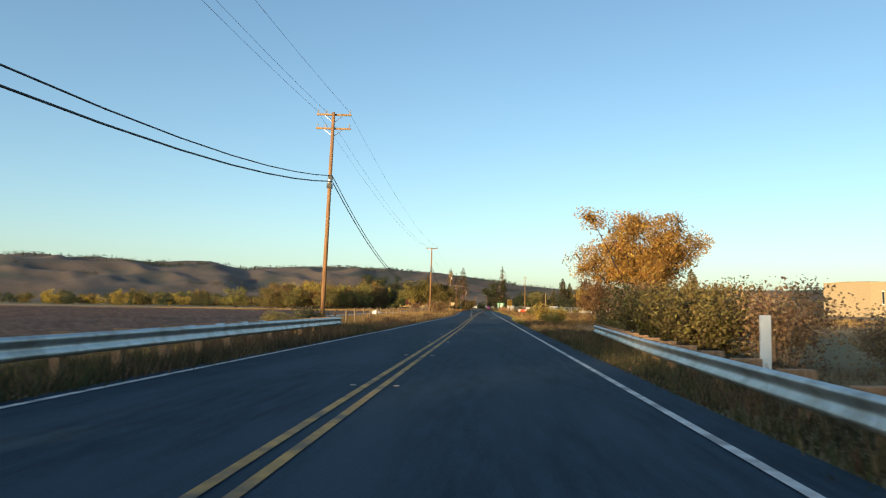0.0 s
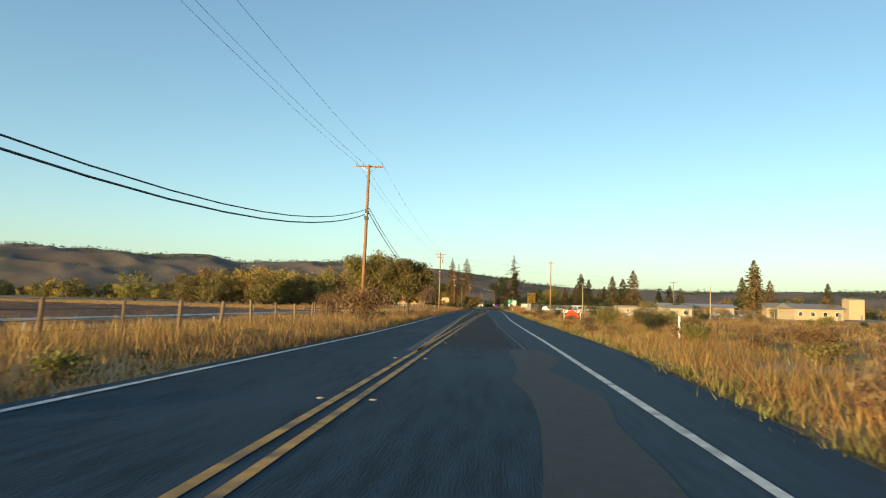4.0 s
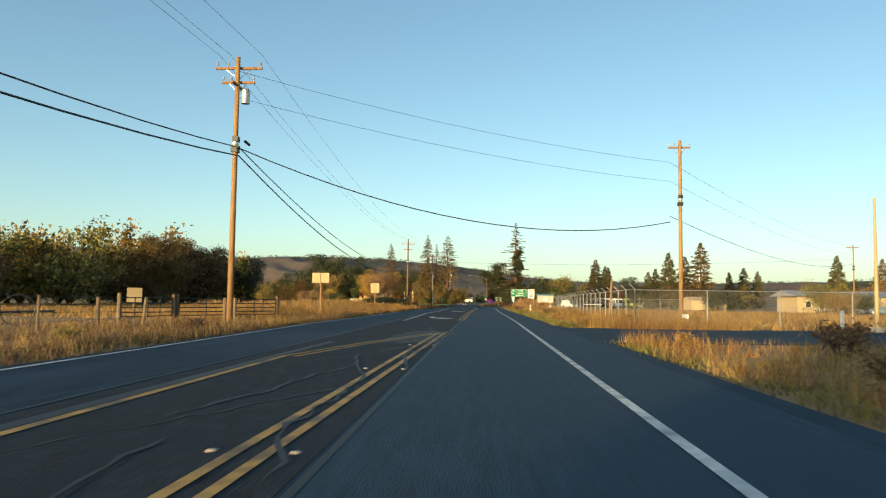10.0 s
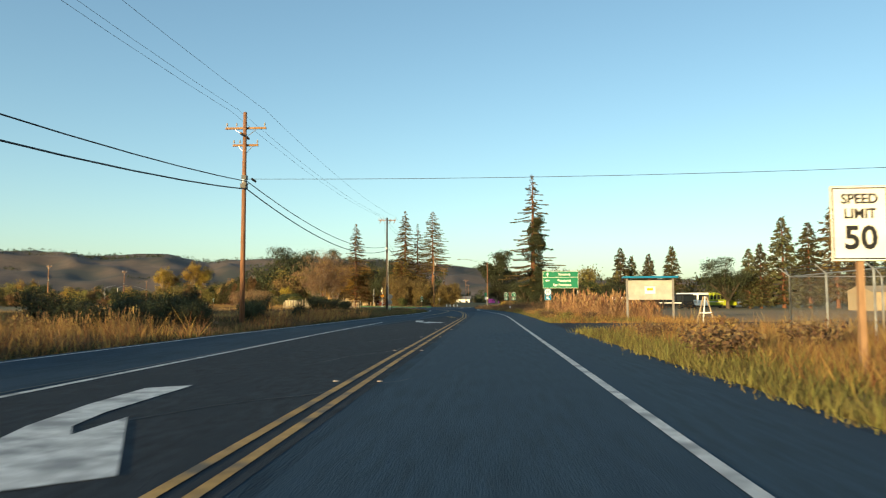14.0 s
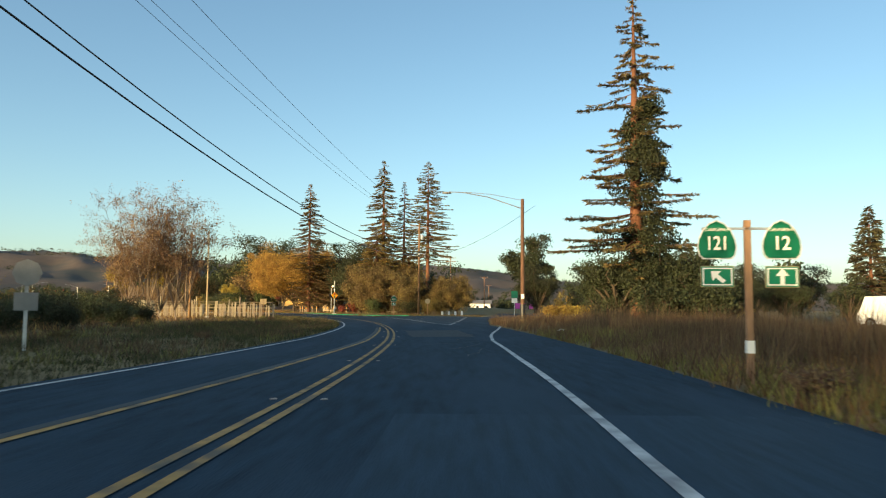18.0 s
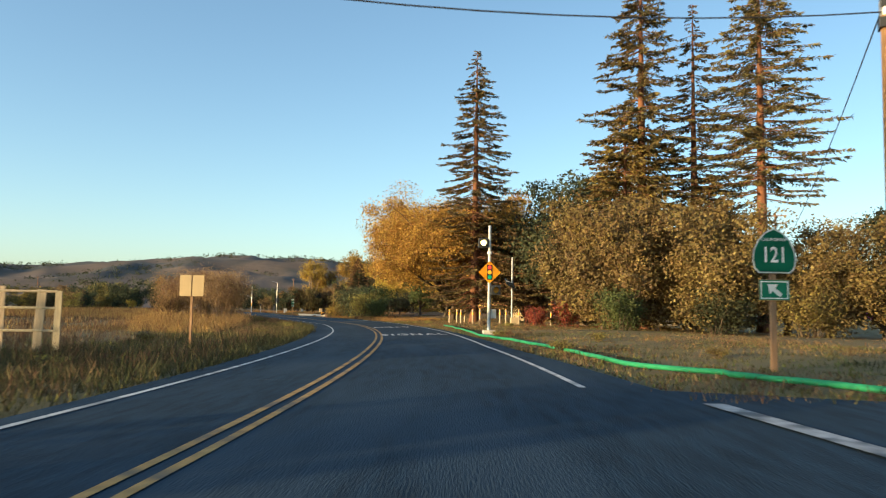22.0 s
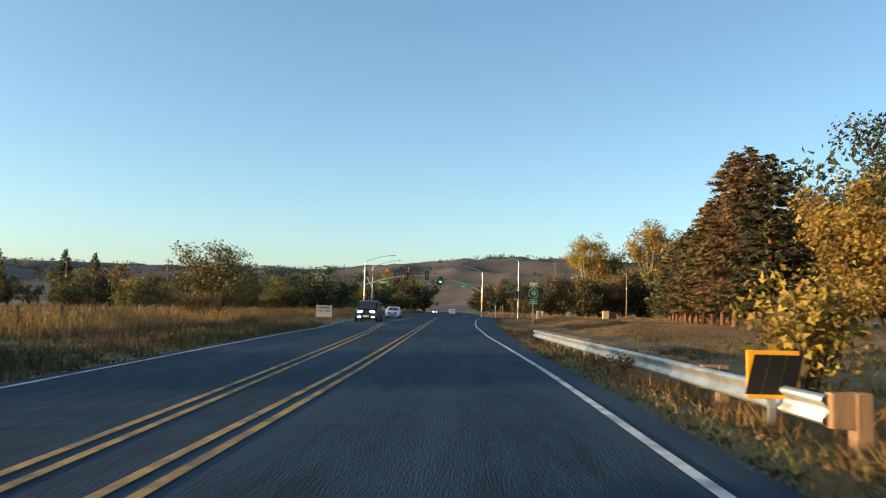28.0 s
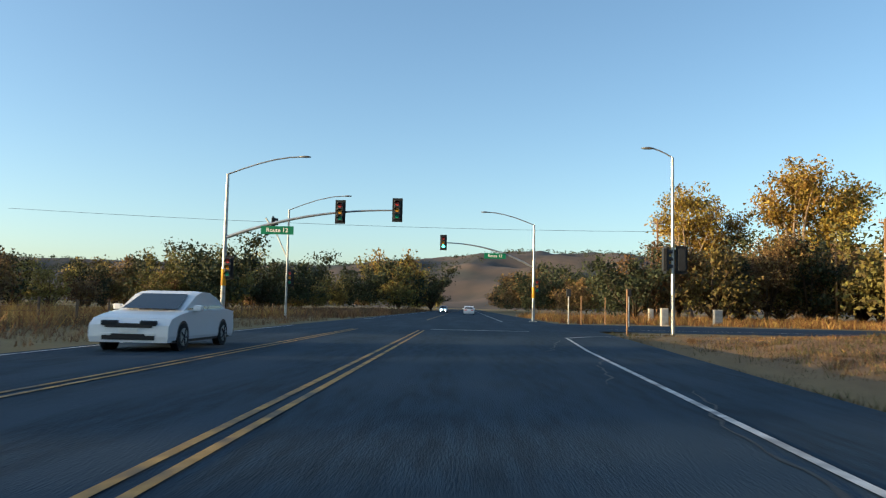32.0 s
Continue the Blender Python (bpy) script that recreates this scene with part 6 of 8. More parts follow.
def weight_sign():
    t = thing("warning_sign", "large yellow truck advisory sign on a wooden post", "road sign", at(219.4, 6.65, 0))
    wood_post(t, 0, 4.0, .0, .14)
    W = 1.45
    plate(t, W, .46, 3.46, SIGNYEL, border=SIGNBLACK)
    plate(t, W, .98, 2.45, SIGNYEL, border=SIGNBLACK)
    plate(t, W, .34, 2.08, SIGNYEL, border=SIGNBLACK)
    shield(t, -.4, 3.68, .32, "12", False)
    letters("WEST", .24, SIGNBLACK, t, face_m(.25, 3.69), bold=.004)
    for i, l in enumerate(("TRACTOR-SEMIS", "OVER 30 FEET", "KINGPIN TO", "REAR AXLE", "NOT ADVISED")):
        letters(l, .17, SIGNBLACK, t, face_m(0, 3.30 - i * .18), bold=.003, squeeze=.82)
    letters("NEXT 11 MILES", .18, SIGNBLACK, t, face_m(0, 2.25), bold=.003, squeeze=.82)


weight_sign()


def orange_sign():
    t = thing("roadwork_sign", "orange fabric roadwork diamond leaning on a striped barricade", "road sign", at(154, 7.3, -6))
    for x in (-.75, .75):
        part("leg", box(x - .03, x + .03, .08, .14, -.05, 1.05), WPAINT, t)
        part("foot", box(x - .12, x + .12, -.25, .45, -.05, .06, .01), RUBBER, t)
    b = part("board", box(-.85, .85, .04, .07, .85, 1.08, .005), WPAINT, t)
    for k in range(5):
        bm = box(-.8, -.62, .034, .038, .86, 1.07)
        for v in bm.verts:
            v.co.x += k * .36 + (v.co.z - .95) * .5
        part("stripe", bm, SIGNORANGE, b)
    bm = bmesh.new()
    f = bm.faces.new([bm.verts.new(v) for v in ((0, -.02, -.12 + .08), (.72, -.02, .56), (0, .02, 1.22), (-.72, -.02, .56))])
    bmesh.ops.solidify(bm, geom=[f], thickness=.01)
    part("diamond", bm, SIGNORANGE, t)
    for i, l in enumerate(("TRUCKS", "ENTERING", "EXITING")):
        letters(l, .17, SIGNBLACK, t, face_m(0, .76 - i * .2, -.04), squeeze=.85)


orange_sign()


def speed_sign():
    t = thing("speed_limit_sign", "white speed limit sign on a wooden post", "road sign", at(312.6, 6.1, -3))
    wood_post(t, 0, 3.0, 0, .1)
    plate(t, .91, 1.22, 1.82, SIGNWHITE, border=SIGNBLACK)
    letters("SPEED", .22, SIGNBLACK, t, face_m(0, 2.82), bold=.006, squeeze=.95)
    letters("LIMIT", .22, SIGNBLACK, t, face_m(0, 2.58), bold=.006, squeeze=.95)
    letters("50", .52, SIGNBLACK, t, face_m(0, 2.18), bold=.014)


speed_sign()


def guide_sign():
    t = thing("guide_sign", "large green guide sign on a wooden post with hospital sign", "road sign", at(370.8, 6.9, -2))
    wood_post(t, -1.15, 4.0, 0, .13)
    wood_post(t, 1.2, 4.0, 0, .13)
    p = plate(t, 3.3, 1.6, 2.5, SIGNGREEN, border=SIGNWHITE)
    part("divider", box(-1.62, 1.62, -.04, -.037, 3.52, 3.55), SIGNWHITE, p)
    letters("Sonoma", .34, SIGNWHITE, t, face_m(.35, 3.80), bold=.006)
    letters("Petaluma", .34, SIGNWHITE, t, face_m(.35, 3.22), bold=.006)
    letters("San Francisco", .34, SIGNWHITE, t, face_m(.15, 2.82), bold=.006, squeeze=.9)
    arrow_shape(t, -1.2, 3.80, .36, 0, SIGNWHITE)
    arrow_shape(t, -1.2, 3.22, .36, 90, SIGNWHITE)
    plate(t, .62, .62, 1.85, SIGNBLUE, x=-1.18, y=-.05)
    part("disc", tube([(-1.18, -.06, 2.16), (-1.18, -.066, 2.16)], .28, 24), SIGNWHITE, t)
    letters("H", .42, SIGNBLUE, t, face_m(-1.18, 2.16, -.07), bold=.02)
    plate(t, .62, .42, 1.40, SIGNBLUE, x=-1.18, y=-.05)
    arrow_shape(t, -1.18, 1.61, .36, 45, SIGNWHITE, -.06)


guide_sign()


def shields_sign():
    t = thing("route_sign", "green route shields with arrows on a steel post", "road sign", at(401.4, 4.25, -4))
    part("post", box(-.05, .05, 0, .09, -.3, 2.62, .005), SIGNWOOD, t)
    part("crossbar", box(-.72, .72, 0, .04, 2.46, 2.5), GALV, t)
    for x, n, a in ((-.5, "121", 50), (.5, "12", 0)):
        shield(t, x, 2.27, .62, n)
        p = plate(t, .52, .34, 1.54, SIGNGREEN, x=x, border=SIGNWHITE)
        arrow_shape(t, x, 1.71, .27, a, SIGNWHITE)
    part("post_band", box(-.06, .06, -.01, .1, .5, .7), SIGNWHITE, t)


shields_sign()


def single_shield(s, o, num, turn, label, arrow, z=2.5, size=.85, west=False):
    t = thing("route_sign", label, "road sign", at(s, o, turn))
    wood_post(t, 0, z + .2 + (.6 if west else 0), .0, .1)
    shield(t, 0, z, size, num)
    plate(t, .6, .4, z - .92, SIGNGREEN, border=SIGNWHITE)
    arrow_shape(t, 0, z - .72, .34, arrow, SIGNWHITE)
    if west:
        plate(t, .68, .34, z + .52, SIGNGREEN, border=SIGNWHITE)
        letters("WEST", .2, SIGNWHITE, t, face_m(0, z + .69), bold=.004)


single_shield(490.8, 6.3, "121", 0, "green route 121 shield with arrow on a post", 50, 2.27, .86)
single_shield(658.8, 6.7, "12", 3, "green west route 12 shield on a wooden post", -90, 2.8, .8, True)


def back_sign(s, o, w, h, z, label, turn=0, split=False, pole=None):
    t = thing("road_sign", label, "road sign", at(s, o, turn))
    wood_post(t, 0, z + h * .9, .06, .09)
    if split:
        for x in (-w / 4 - .02, w / 4 + .02):
            part("sign_panel", box(x - w / 4, x + w / 4, 0, .015, z, z + h, .004), SIGNBACK, t)
    else:
        part("sign_panel", box(-w / 2, w / 2, 0, .015, z, z + h, .004), SIGNBACK, t)


back_sign(264.5, -11.9, 1.2, .72, 2.45, "pale back of a double sign on a wooden post", split=True)
back_sign(303.8, -13.8, 1.0, 1.2, 2.2, "pale back of a double sign on a wooden post", split=True)
back_sign(505.8, -9.1, .86, .8, 1.9, "pale back of a sign on a wooden post", split=True)
back_sign(256.3, -21.8, .9, .9, .9, "pale back of a tilted farm sign", 35)


def octagon(t, x, z, r, y, material):
    part("sign_panel", tube([(x, y, z), (x, y + .012, z)], r, 8), material, t)


STEELDARK = mat("dark_grey_steel", (.22, .22, .21), .6, .15, 4, metal=.3)


def stop_sign(m, label, back=True, second=False):
    t = thing("stop_sign", label, "stop sign", m)
    part("post", box(-.045, .045, .03, .1, -.3, 2.5), SIGNWOOD if not second else GALV, t)
    octagon(t, 0, 2.15, .38, 0, STEELDARK if second else SIGNBACK)
    if second:
        part("sign_panel", box(-.3, .3, 0, .012, 1.1, 1.6), STEELDARK, t)


stop_sign(at(410.5, -12.1, 20), "grey back of a stop sign beside the pole", second=True)
stop_sign(Matrix.Translation((-12.3, 493.7, 0)), "pale back of a stop sign at the junction")


def tag_bollard(s, o, h, label, m=None, r=.05, band=None, post=None):
    t = thing("marker_post", label, "marker post", m or at(s, o))
    part("post", tube([(0, 0, -.2), (0, 0, h)], [r, r], 10), post or WPAINT, t)
    if band:
        part("band", lathe([(r + .003, h * .62), (r + .003, h * .82)], 10), band, t)
        part("cap", lathe([(r + .004, h), (r * .7, h + .03)], 10), band, t)


tag_bollard(301, 5.35, .95, "white marker post with yellow cap in the grass", band=SIGNYEL, r=.07)
t_ = thing("marker_post", "white rectangular marker post behind the rail", "marker post", at(34.3, 6.6, 0, -.5))
part("panel", box(-.11, .11, -.03, .03, -.3, 1.6, .01), WPAINT, t_)
t_ = thing("marker_post", "white rectangular marker post behind the rail", "marker post", at(18.8, 6.75, 0, -.5))
part("panel", box(-.13, .13, -.04, .04, -.3, 1.62, .01), WPAINT, t_)
for s, o, h in ((118, 8.5, 1.0), (232, 10, 1.1)):
    tag_bollard(s, o, h, "white marker post in dry grass")
for s, o in ((716.8, 8.3), (740, 9.5), (743, 12)):
    t_ = thing("marker_post", "thin sunlit orange marker post at the cross road", "marker post", at(s, o))
    part("post", tube([(0, 0, -.2), (0, 0, 2.3)], .05, 8), SIGNWOOD, t_)


# ---------------------------------------------------------------- white masts, junction lamp
def white_mast(s, o, h):
    t = thing("white_mast", "tall slim pale mast in the dry lot", "mast", at(s, o))
    part("mast", tube([(0, 0, -.1), (0, 0, h)], [.11, .06], 10), SIGNBACK, t)
    part("base", box(-.3, .3, -.3, .3, -.1, .25, .02), CONCRETE, t)


white_mast(248.5, 19.2, 6.6)
white_mast(222, 39, 5.9)
white_mast(484.2, -17.9, 10.4)


def junction_lamp():
    t = thing("street_lamp", "wooden pole street lamp with a long truss arm", "street lamp", Matrix.Translation((0.1, 442.2, .3)))
    part("pole", tube([(0, 0, -.4), (0, 0, 8.6)], [.15, .115], 12), BROWNWOOD, t)
    part("pole_band", lathe([(.185, 0.2), (.185, 1.2)], 12), DARKMETAL, t)
    part("arm", tube([(0, 0, 7.9), (-2.4, 0, 8.75), (-4.2, 0, 9.1), (-5.2, 0, 9.15)], .035, 6), GALV, t)
    part("stay", tube([(0, 0, 8.5), (-2.2, 0, 8.95), (-4.0, 0, 9.12)], .02, 6), GALV, t)
    h = part("lamp_head", lathe([(.02, 0), (.14, .03), (.16, .1), (.1, .16), (.02, .18)], 12), GALV, t)
    h.matrix_basis = Matrix.Translation((-5.35, 0, 9.0)) @ Matrix.Diagonal((2.2, 1, .9, 1))
    part("tag", box(-.1, .1, -.19, -.175, 1.6, 1.9), SIGNWHITE, t)


junction_lamp()


# ---------------------------------------------------------------- signal ahead beacon, solar pole, bollards, hose
LAMP_ON = glow("beacon_lens", (1.0, .66, .2), 4)
RED_OFF, AMBER_OFF, GREEN_OFF = mat("lens_red", (.55, .05, .04), .3, .05, 2, bump=0), mat("lens_amber", (.8, .35, .02), .3, .05, 2, bump=0), mat("lens_green", (.01, .25, .14), .3, .05, 2, bump=0)


def beacon():
    t = thing("signal_beacon", "signal-ahead warning diamond with a lit flashing beacon", "road sign", at(513.2, 3.5, -2, .1))
    part("pole", tube([(0, 0, -.2), (0, 0, 5.3)], [.085, .07], 12), GALV, t)
    part("base_plate", box(-.3, .3, -.3, .3, -.1, .12, .02), CONCRETE, t)
    bm = bmesh.new()
    for v in ((0, -.1, 3.53), (.56, -.1, 2.97), (0, -.1, 2.41), (-.56, -.1, 2.97)):
        bm.verts.new(v)
    f = bm.faces.new(bm.verts)
    bmesh.ops.solidify(bm, geom=[f], thickness=.012)
    d = part("diamond", bm, SIGNYEL, t)
    part("pictogram", box(-.13, .13, -.118, -.113, 2.6, 3.34), SIGNBLACK, d)
    for z, m in ((3.21, RED_OFF), (2.97, AMBER_OFF), (2.73, GREEN_OFF)):
        part("pictogram_dot", tube([(0, -.119, z), (0, -.124, z)], .1, 14), m, d)
    for z, m, x in ((4.42, LAMP_ON, -.32), (2.1, AMBER_OFF, .32)):
        h = part("beacon_head", box(x - .24, x + .24, -.1, .1, z - .24, z + .24, .02), DARKMETAL, t)
        part("lens", tube([(x, -.101, z), (x, -.12, z)], .14, 18), m, h)
        part("visor", tube([(x, -.1, z), (x, -.34, z)], [.165, .165], 16, False), DARKMETAL, h)
    part("cabinet", box(.12, .36, .02, .24, .7, 1.15, .02), GALV, t)
    part("detector", lathe([(.02, 4.05), (.1, 4.0), (.12, 3.9), (.05, 3.8)], 10), WPAINT, t)


beacon()


def solar_pole():
    t = thing("solar_pole", "slim steel pole with a tilted solar panel", "pole", at(533, 9.4, 0, 0))
    part("pole", tube([(0, 0, -.2), (0, 0, 5.2)], .07, 10), GALV, t)
    bm = box(-.5, .5, -.03, .03, -.35, .35, .005)
    bm.transform(Matrix.Translation((-.25, -.4, 3.1)) @ Matrix.Rotation(radians(-50), 4, "X") @ Matrix.Rotation(radians(35), 4, "Z"))
    part("solar_panel", bm, GLASS, t)
    part("bracket", tube([(0, 0, 2.7), (-.25, -.4, 3.05)], .02, 6), GALV, t)
    part("cabinet", box(-.1, .45, -.2, .2, 0, .55, .02), BEIGE, t)


solar_pole()
for s, o in ((541.7, 6.3), (543.5, 7.4), (545.4, 8.6), (547.6, 9.9), (538.5, 7.6), (538.3, 9.9), (534.2, 10.3), (533.8, 12.8), (536, 7.6), (535.8, 9.7), (540.3, 7.0)):
    tag_bollard(s, o, 1.18, "pale wooden bollard with an amber reflector", r=.075, band=SIGNYEL, post=PALEWOOD)
for i in range(4):
    tag_bollard(0, 0, .75, "short pale bollard on the junction island", Matrix.Translation((-10.6 + i * .9, 497.5 + i * .7, 0)), .16)


def hose(pts):
    t = thing("green_strip", "bright green plastic hose lying in the verge", "hose")
    rng = np.random.default_rng(3)
    p = []
    for i in range(40):
        f = i / 39
        s, o = float(sp(f, [0, 485, .12, 488, .35, 492, .6, 503, .8, 512, 1, 533])), float(sp(f, [0, 6.6, .12, 5.6, .35, 3.9, .6, 3.4, .8, 2.75, 1, 4.2])) + rng.normal(0, .06)
        p.append(P(s, o, .06))
    part("hose", mesh_of("hose", *tube(p, .055, 7), GREENPLASTIC, True), None, t)


GREENPLASTIC = mat("green_plastic", (.03, .25, .11), .6, .2, 6, bump=.2)
hose([])


# ---------------------------------------------------------------- signals
def signal_head(t, x, y, z, face, lit=None, name="signal_head"):
    """Three-lens head; face is the angle it looks along."""
    g = part(name, box(-.19, .19, -.14, .14, -.58, .58, .02), DARKMETAL, t)
    g.matrix_basis = Matrix.Translation((x, y, z)) @ Matrix.Rotation(radians(face), 4, "Z")
    part("backplate", box(-.31, .31, .02, .03, -.72, .72), SIGNBLACK, g)
    for k, (m, off) in enumerate(((RED_OFF, .38), (AMBER_OFF, 0), (GREEN_ON if lit == "g" else GREEN_OFF, -.38))):
        part("lens", tube([(0, -.142, off), (0, -.155, off)], .13, 14), m, g)
        v = [(math.cos(a) * .15, 0, math.sin(a) * .15 + off) for a in np.linspace(-.3, math.pi + .3, 10)]
        part("visor", ([(p[0], -.14, p[2]) for p in v] + [(p[0], -.36, p[2]) for p in v], [(i, i + 1, i + 11, i + 10) for i in range(9)]), DARKMETAL, g)
    return g


GREEN_ON = glow("green_lens_lit", (.1, 1.0, .55), 6)


def mast_arm(s, o, length, heads, lamp, sign=None, label="steel signal mast with a long curved arm", turn=0, h=9.0, arm_z=5.1, tip_z=6.95):
    t = thing("traffic_signal", label, "traffic signal", at(s, o, turn))
    part("pole", tube([(0, 0, -.1), (0, 0, h)], [.15, .09], 14), GALV, t)
    part("base", box(-.35, .35, -.35, .35, -.1, .1, .02), CONCRETE, t)
    L = length
    a = part("mast_arm", tube([(L * f, 0, arm_z + (tip_z - arm_z) * (1 - (1 - f) ** 2.2)) for f in np.linspace(0, 1, 12)], [.1 - .055 * f for f in np.linspace(0, 1, 12)], 10), GALV, t)
    w = lamp
    part("lamp_arm", tube([(0, 0, h)] + [(w * f, 0, h + 1.15 * math.sin(f * math.pi / 2)) for f in (.2, .4, .6, .8, 1)], .045, 8), GALV, t)
    q = part("lamp_head", lathe([(.02, 0), (.13, .02), (.15, .08), (.03, .14)], 12), GALV, t)
    q.matrix_basis = Matrix.Translation((w, 0, h + 1.08)) @ Matrix.Diagonal((2.6, 1, 1, 1))
    for f, lit in heads:
        z = arm_z + (tip_z - arm_z) * (1 - (1 - f) ** 2.2)
        signal_head(t, L * f, -.2, z, 0, lit)
    signal_head(t, .3, -.1, 3.3, 0, None)
    part("pole_band", lathe([(.16, 2.2), (.165, 3.2)], 12), SIGNYEL, t)
    if sign:
        z = arm_z + (tip_z - arm_z) * (1 - (1 - sign) ** 2.2)
        b = part("street_name_sign", box(L * sign - 1.0, L * sign + 1.0, -.12, -.08, z - .75, z - .25, .01), SIGNGREEN, t)
        letters("Route 12", .36, SIGNWHITE, b, face_m(L * sign, z - .5, -.13), bold=.005)
    return t


mast_arm(723, -14.6, 10.6, ((.66, None), (.985, None)), 4.7, sign=.3)
mast_arm(748, 5.9 + .4, -8.6, ((.98, "g"),), -4.6, sign=.42, label="steel signal mast on the far corner", h=9.0, arm_z=5.0, tip_z=7.2)


def lamp_mast(s, o, h, reach, label, turn=0, heads=(), rise=1.3):
    t = thing("street_lamp", label, "street lamp", at(s, o, turn))
    part("pole", tube([(0, 0, -.1), (0, 0, h)], [.11, .075], 12), GALV, t)
    part("lamp_arm", tube([(0, 0, h)] + [(reach * f, 0, h + rise * math.sin(f * math.pi / 2)) for f in (.25, .5, .75, 1)], .04, 8), GALV, t)
    q = part("lamp_head", lathe([(.02, 0), (.13, .02), (.15, .08), (.03, .14)], 12), GALV, t)
    q.matrix_basis = Matrix.Translation((reach, 0, h + rise - .08)) @ Matrix.Diagonal((2.4, 1, 1, 1))
    for x, y, z, f in heads:
        signal_head(t, x, y, z, f)
    return t


_m = lamp_mast(741.5, -15.2, 9.2, 5.0, "steel lamp mast with a curved arm", heads=((.3, 0, 3.4, 0), (-1.25, -.25, 7.9, 90)))
part("side_arm", tube([(0, 0, 5.0), (-.9, 0, 6.9), (-2.0, 0, 8.5)], .06, 8), GALV, _m)
lamp_mast(717.5, 10.8, 9.3, -1.3, "tall lamp mast with signal heads facing the cross road", heads=((-.38, 0, 3.9, 90), (.45, 0, 3.9, 180)), rise=.5)
for s, o in ((736, 12.5), (741, 8.6)):
    t_ = thing("signal_post", "short post with a pedestrian signal", "signal post", at(s, o))
    part("pole", tube([(0, 0, -.1), (0, 0, 2.9)], .06, 10), GALV, t_)
    part("signal_box", box(-.18, .18, -.15, .15, 2.3, 2.9, .02), DARKMETAL, t_)
for s, o, w in ((752, 24.5, .8), (743, 17, .6), (760, 20, .5)):
    t_ = thing("utility_cabinet", "grey steel cabinet beyond the cross road", "cabinet", at(s, o))
    part("body", box(-w / 2, w / 2, -.3, .3, -.05, 1.5, .03), CONCRETE, t_)
    part("door", box(-w / 2 + .06, w / 2 - .06, -.315, -.3, .1, 1.4, .01), GALV, t_)
t_ = thing("pillar_stand", "sunlit yellow box with its shaded side as a dark box", "utility box", at(704.6, 22.5))
part("box", box(-.75, .1, -.4, .4, 0, 1.65, .02), BEIGE, t_)
# shaded right side of the same box, made as a second dark box
part("box", box(.15, 1.1, -.35, .35, 0, 1.5, .02), DARKMETAL, t_)
t_ = thing("yard_sign", "white sign board in the weeds", "sign", at(668.2, -12.2, 4))
part("board", box(-.75, .75, -.02, .02, .25, 1.35, .01), CONCRETE, t_)
part("post", box(-.7, -.62, .02, .1, -.2, 1.5), SIGNWOOD, t_)
part("post", box(.62, .7, .02, .1, -.2, 1.5), SIGNWOOD, t_)
bars(t_, -.5, .5, 1.15, .14, SIGNBLUE, -.022)
bars(t_, -.55, .55, .8, .1, ROOFGREY, -.022, 2)


# ---------------------------------------------------------------- buildings, kiosk, lot
def building(x, y, w, d, h, turn, roof, wall, label, rise=1.2, over=.6, windows=4, category="building", z=-.1):
    t = thing("building", label, category, Matrix.Translation((x, y, z)) @ Matrix.Rotation(radians(turn), 4, "Z"))
    part("wall", box(-w / 2, w / 2, -d / 2, d / 2, -1, h), wall, t)
    bm = bmesh.new()
    a, b = w / 2 + over, d / 2 + over
    vs = [bm.verts.new(v) for v in ((-a, -b, h), (a, -b, h), (a, b, h), (-a, b, h), (-a, 0, h + rise), (a, 0, h + rise))]
    for f in ((0, 1, 5, 4), (2, 3, 4, 5), (1, 2, 5), (3, 0, 4), (3, 2, 1, 0)):
        bm.faces.new([vs[i] for i in f])
    part("roof", bm, roof, t)
    for i in range(windows):
        xx = -w / 2 + w * (i + .5) / windows
        f = part("window", box(xx - .6, xx + .6, -d / 2 - .05, -d / 2 - .01, h * .35, h * .75), WPAINT, t)
        part("pane", box(xx - .52, xx + .52, -d / 2 - .06, -d / 2 - .052, h * .38, h * .72), GLASS, f)
    part("door", box(w / 2 - 1.6, w / 2 - .7, -d / 2 - .06, -d / 2 - .02, 0, 2.05), ROOFGREY, t)
    return t


YELLOWALL = mat("yellow_stucco", (.50, .32, .11), .85, .1, 3, bump=.2)
BLUEROOF = mat("pale_metal_roof", (.28, .28, .29), .5, .1, 1, metal=.3)
building(75, 371, 26, 9, 3.4, 4, BLUEROOF, BEIGE, "long low building with pale metal roof", 1.3, 1.2, 6)
building(56, 408, 9, 6, 2.6, 5, BEIGE, BEIGE, "small beige shed behind the fence", .9, .3, 1, "shed")
building(44, 268, 6, 4, 2.2, 0, ROOFGREY, BEIGE, "small pale shed in the lot", .8, .3, 2, "shed")
building(88, 300, 14, 9, 3.2, 8, ROOFGREY, BEIGE, "yellow low building with grey roof", 1.4, .8, 4)
building(122, 404, 22, 12, 4.2, 0, ROOFGREY, BEIGE, "beige ranch building behind conifers", 2.0, .8, 5)
building(142, 392, 6, 6, 8.0, 0, BEIGE, BEIGE, "square beige tower of a ranch building", .6, .3, 0, "tower")
building(186, 345, 60, 30, 15, 12, BEIGE, BEIGE, "large beige industrial hall with flat roof", .4, .3, 5, "industrial hall")
building(-14, 690, 10, 8, 3.2, 0, ROOFGREY, WPAINT, "small pale house at the side road", 1.5, .6, 3, "house")
building(-34, 556, 16, 7, 3.2, 35, SIGNBLUE, BEIGE, "yellow stucco building behind the trees", 1.2, .6, 3)
building(-58, 618, 26, 9, 2.7, 11, ROOFGREY, YELLOWALL, "low yellow house behind autumn trees", 2.0, .8, 0, "house", 1.55)
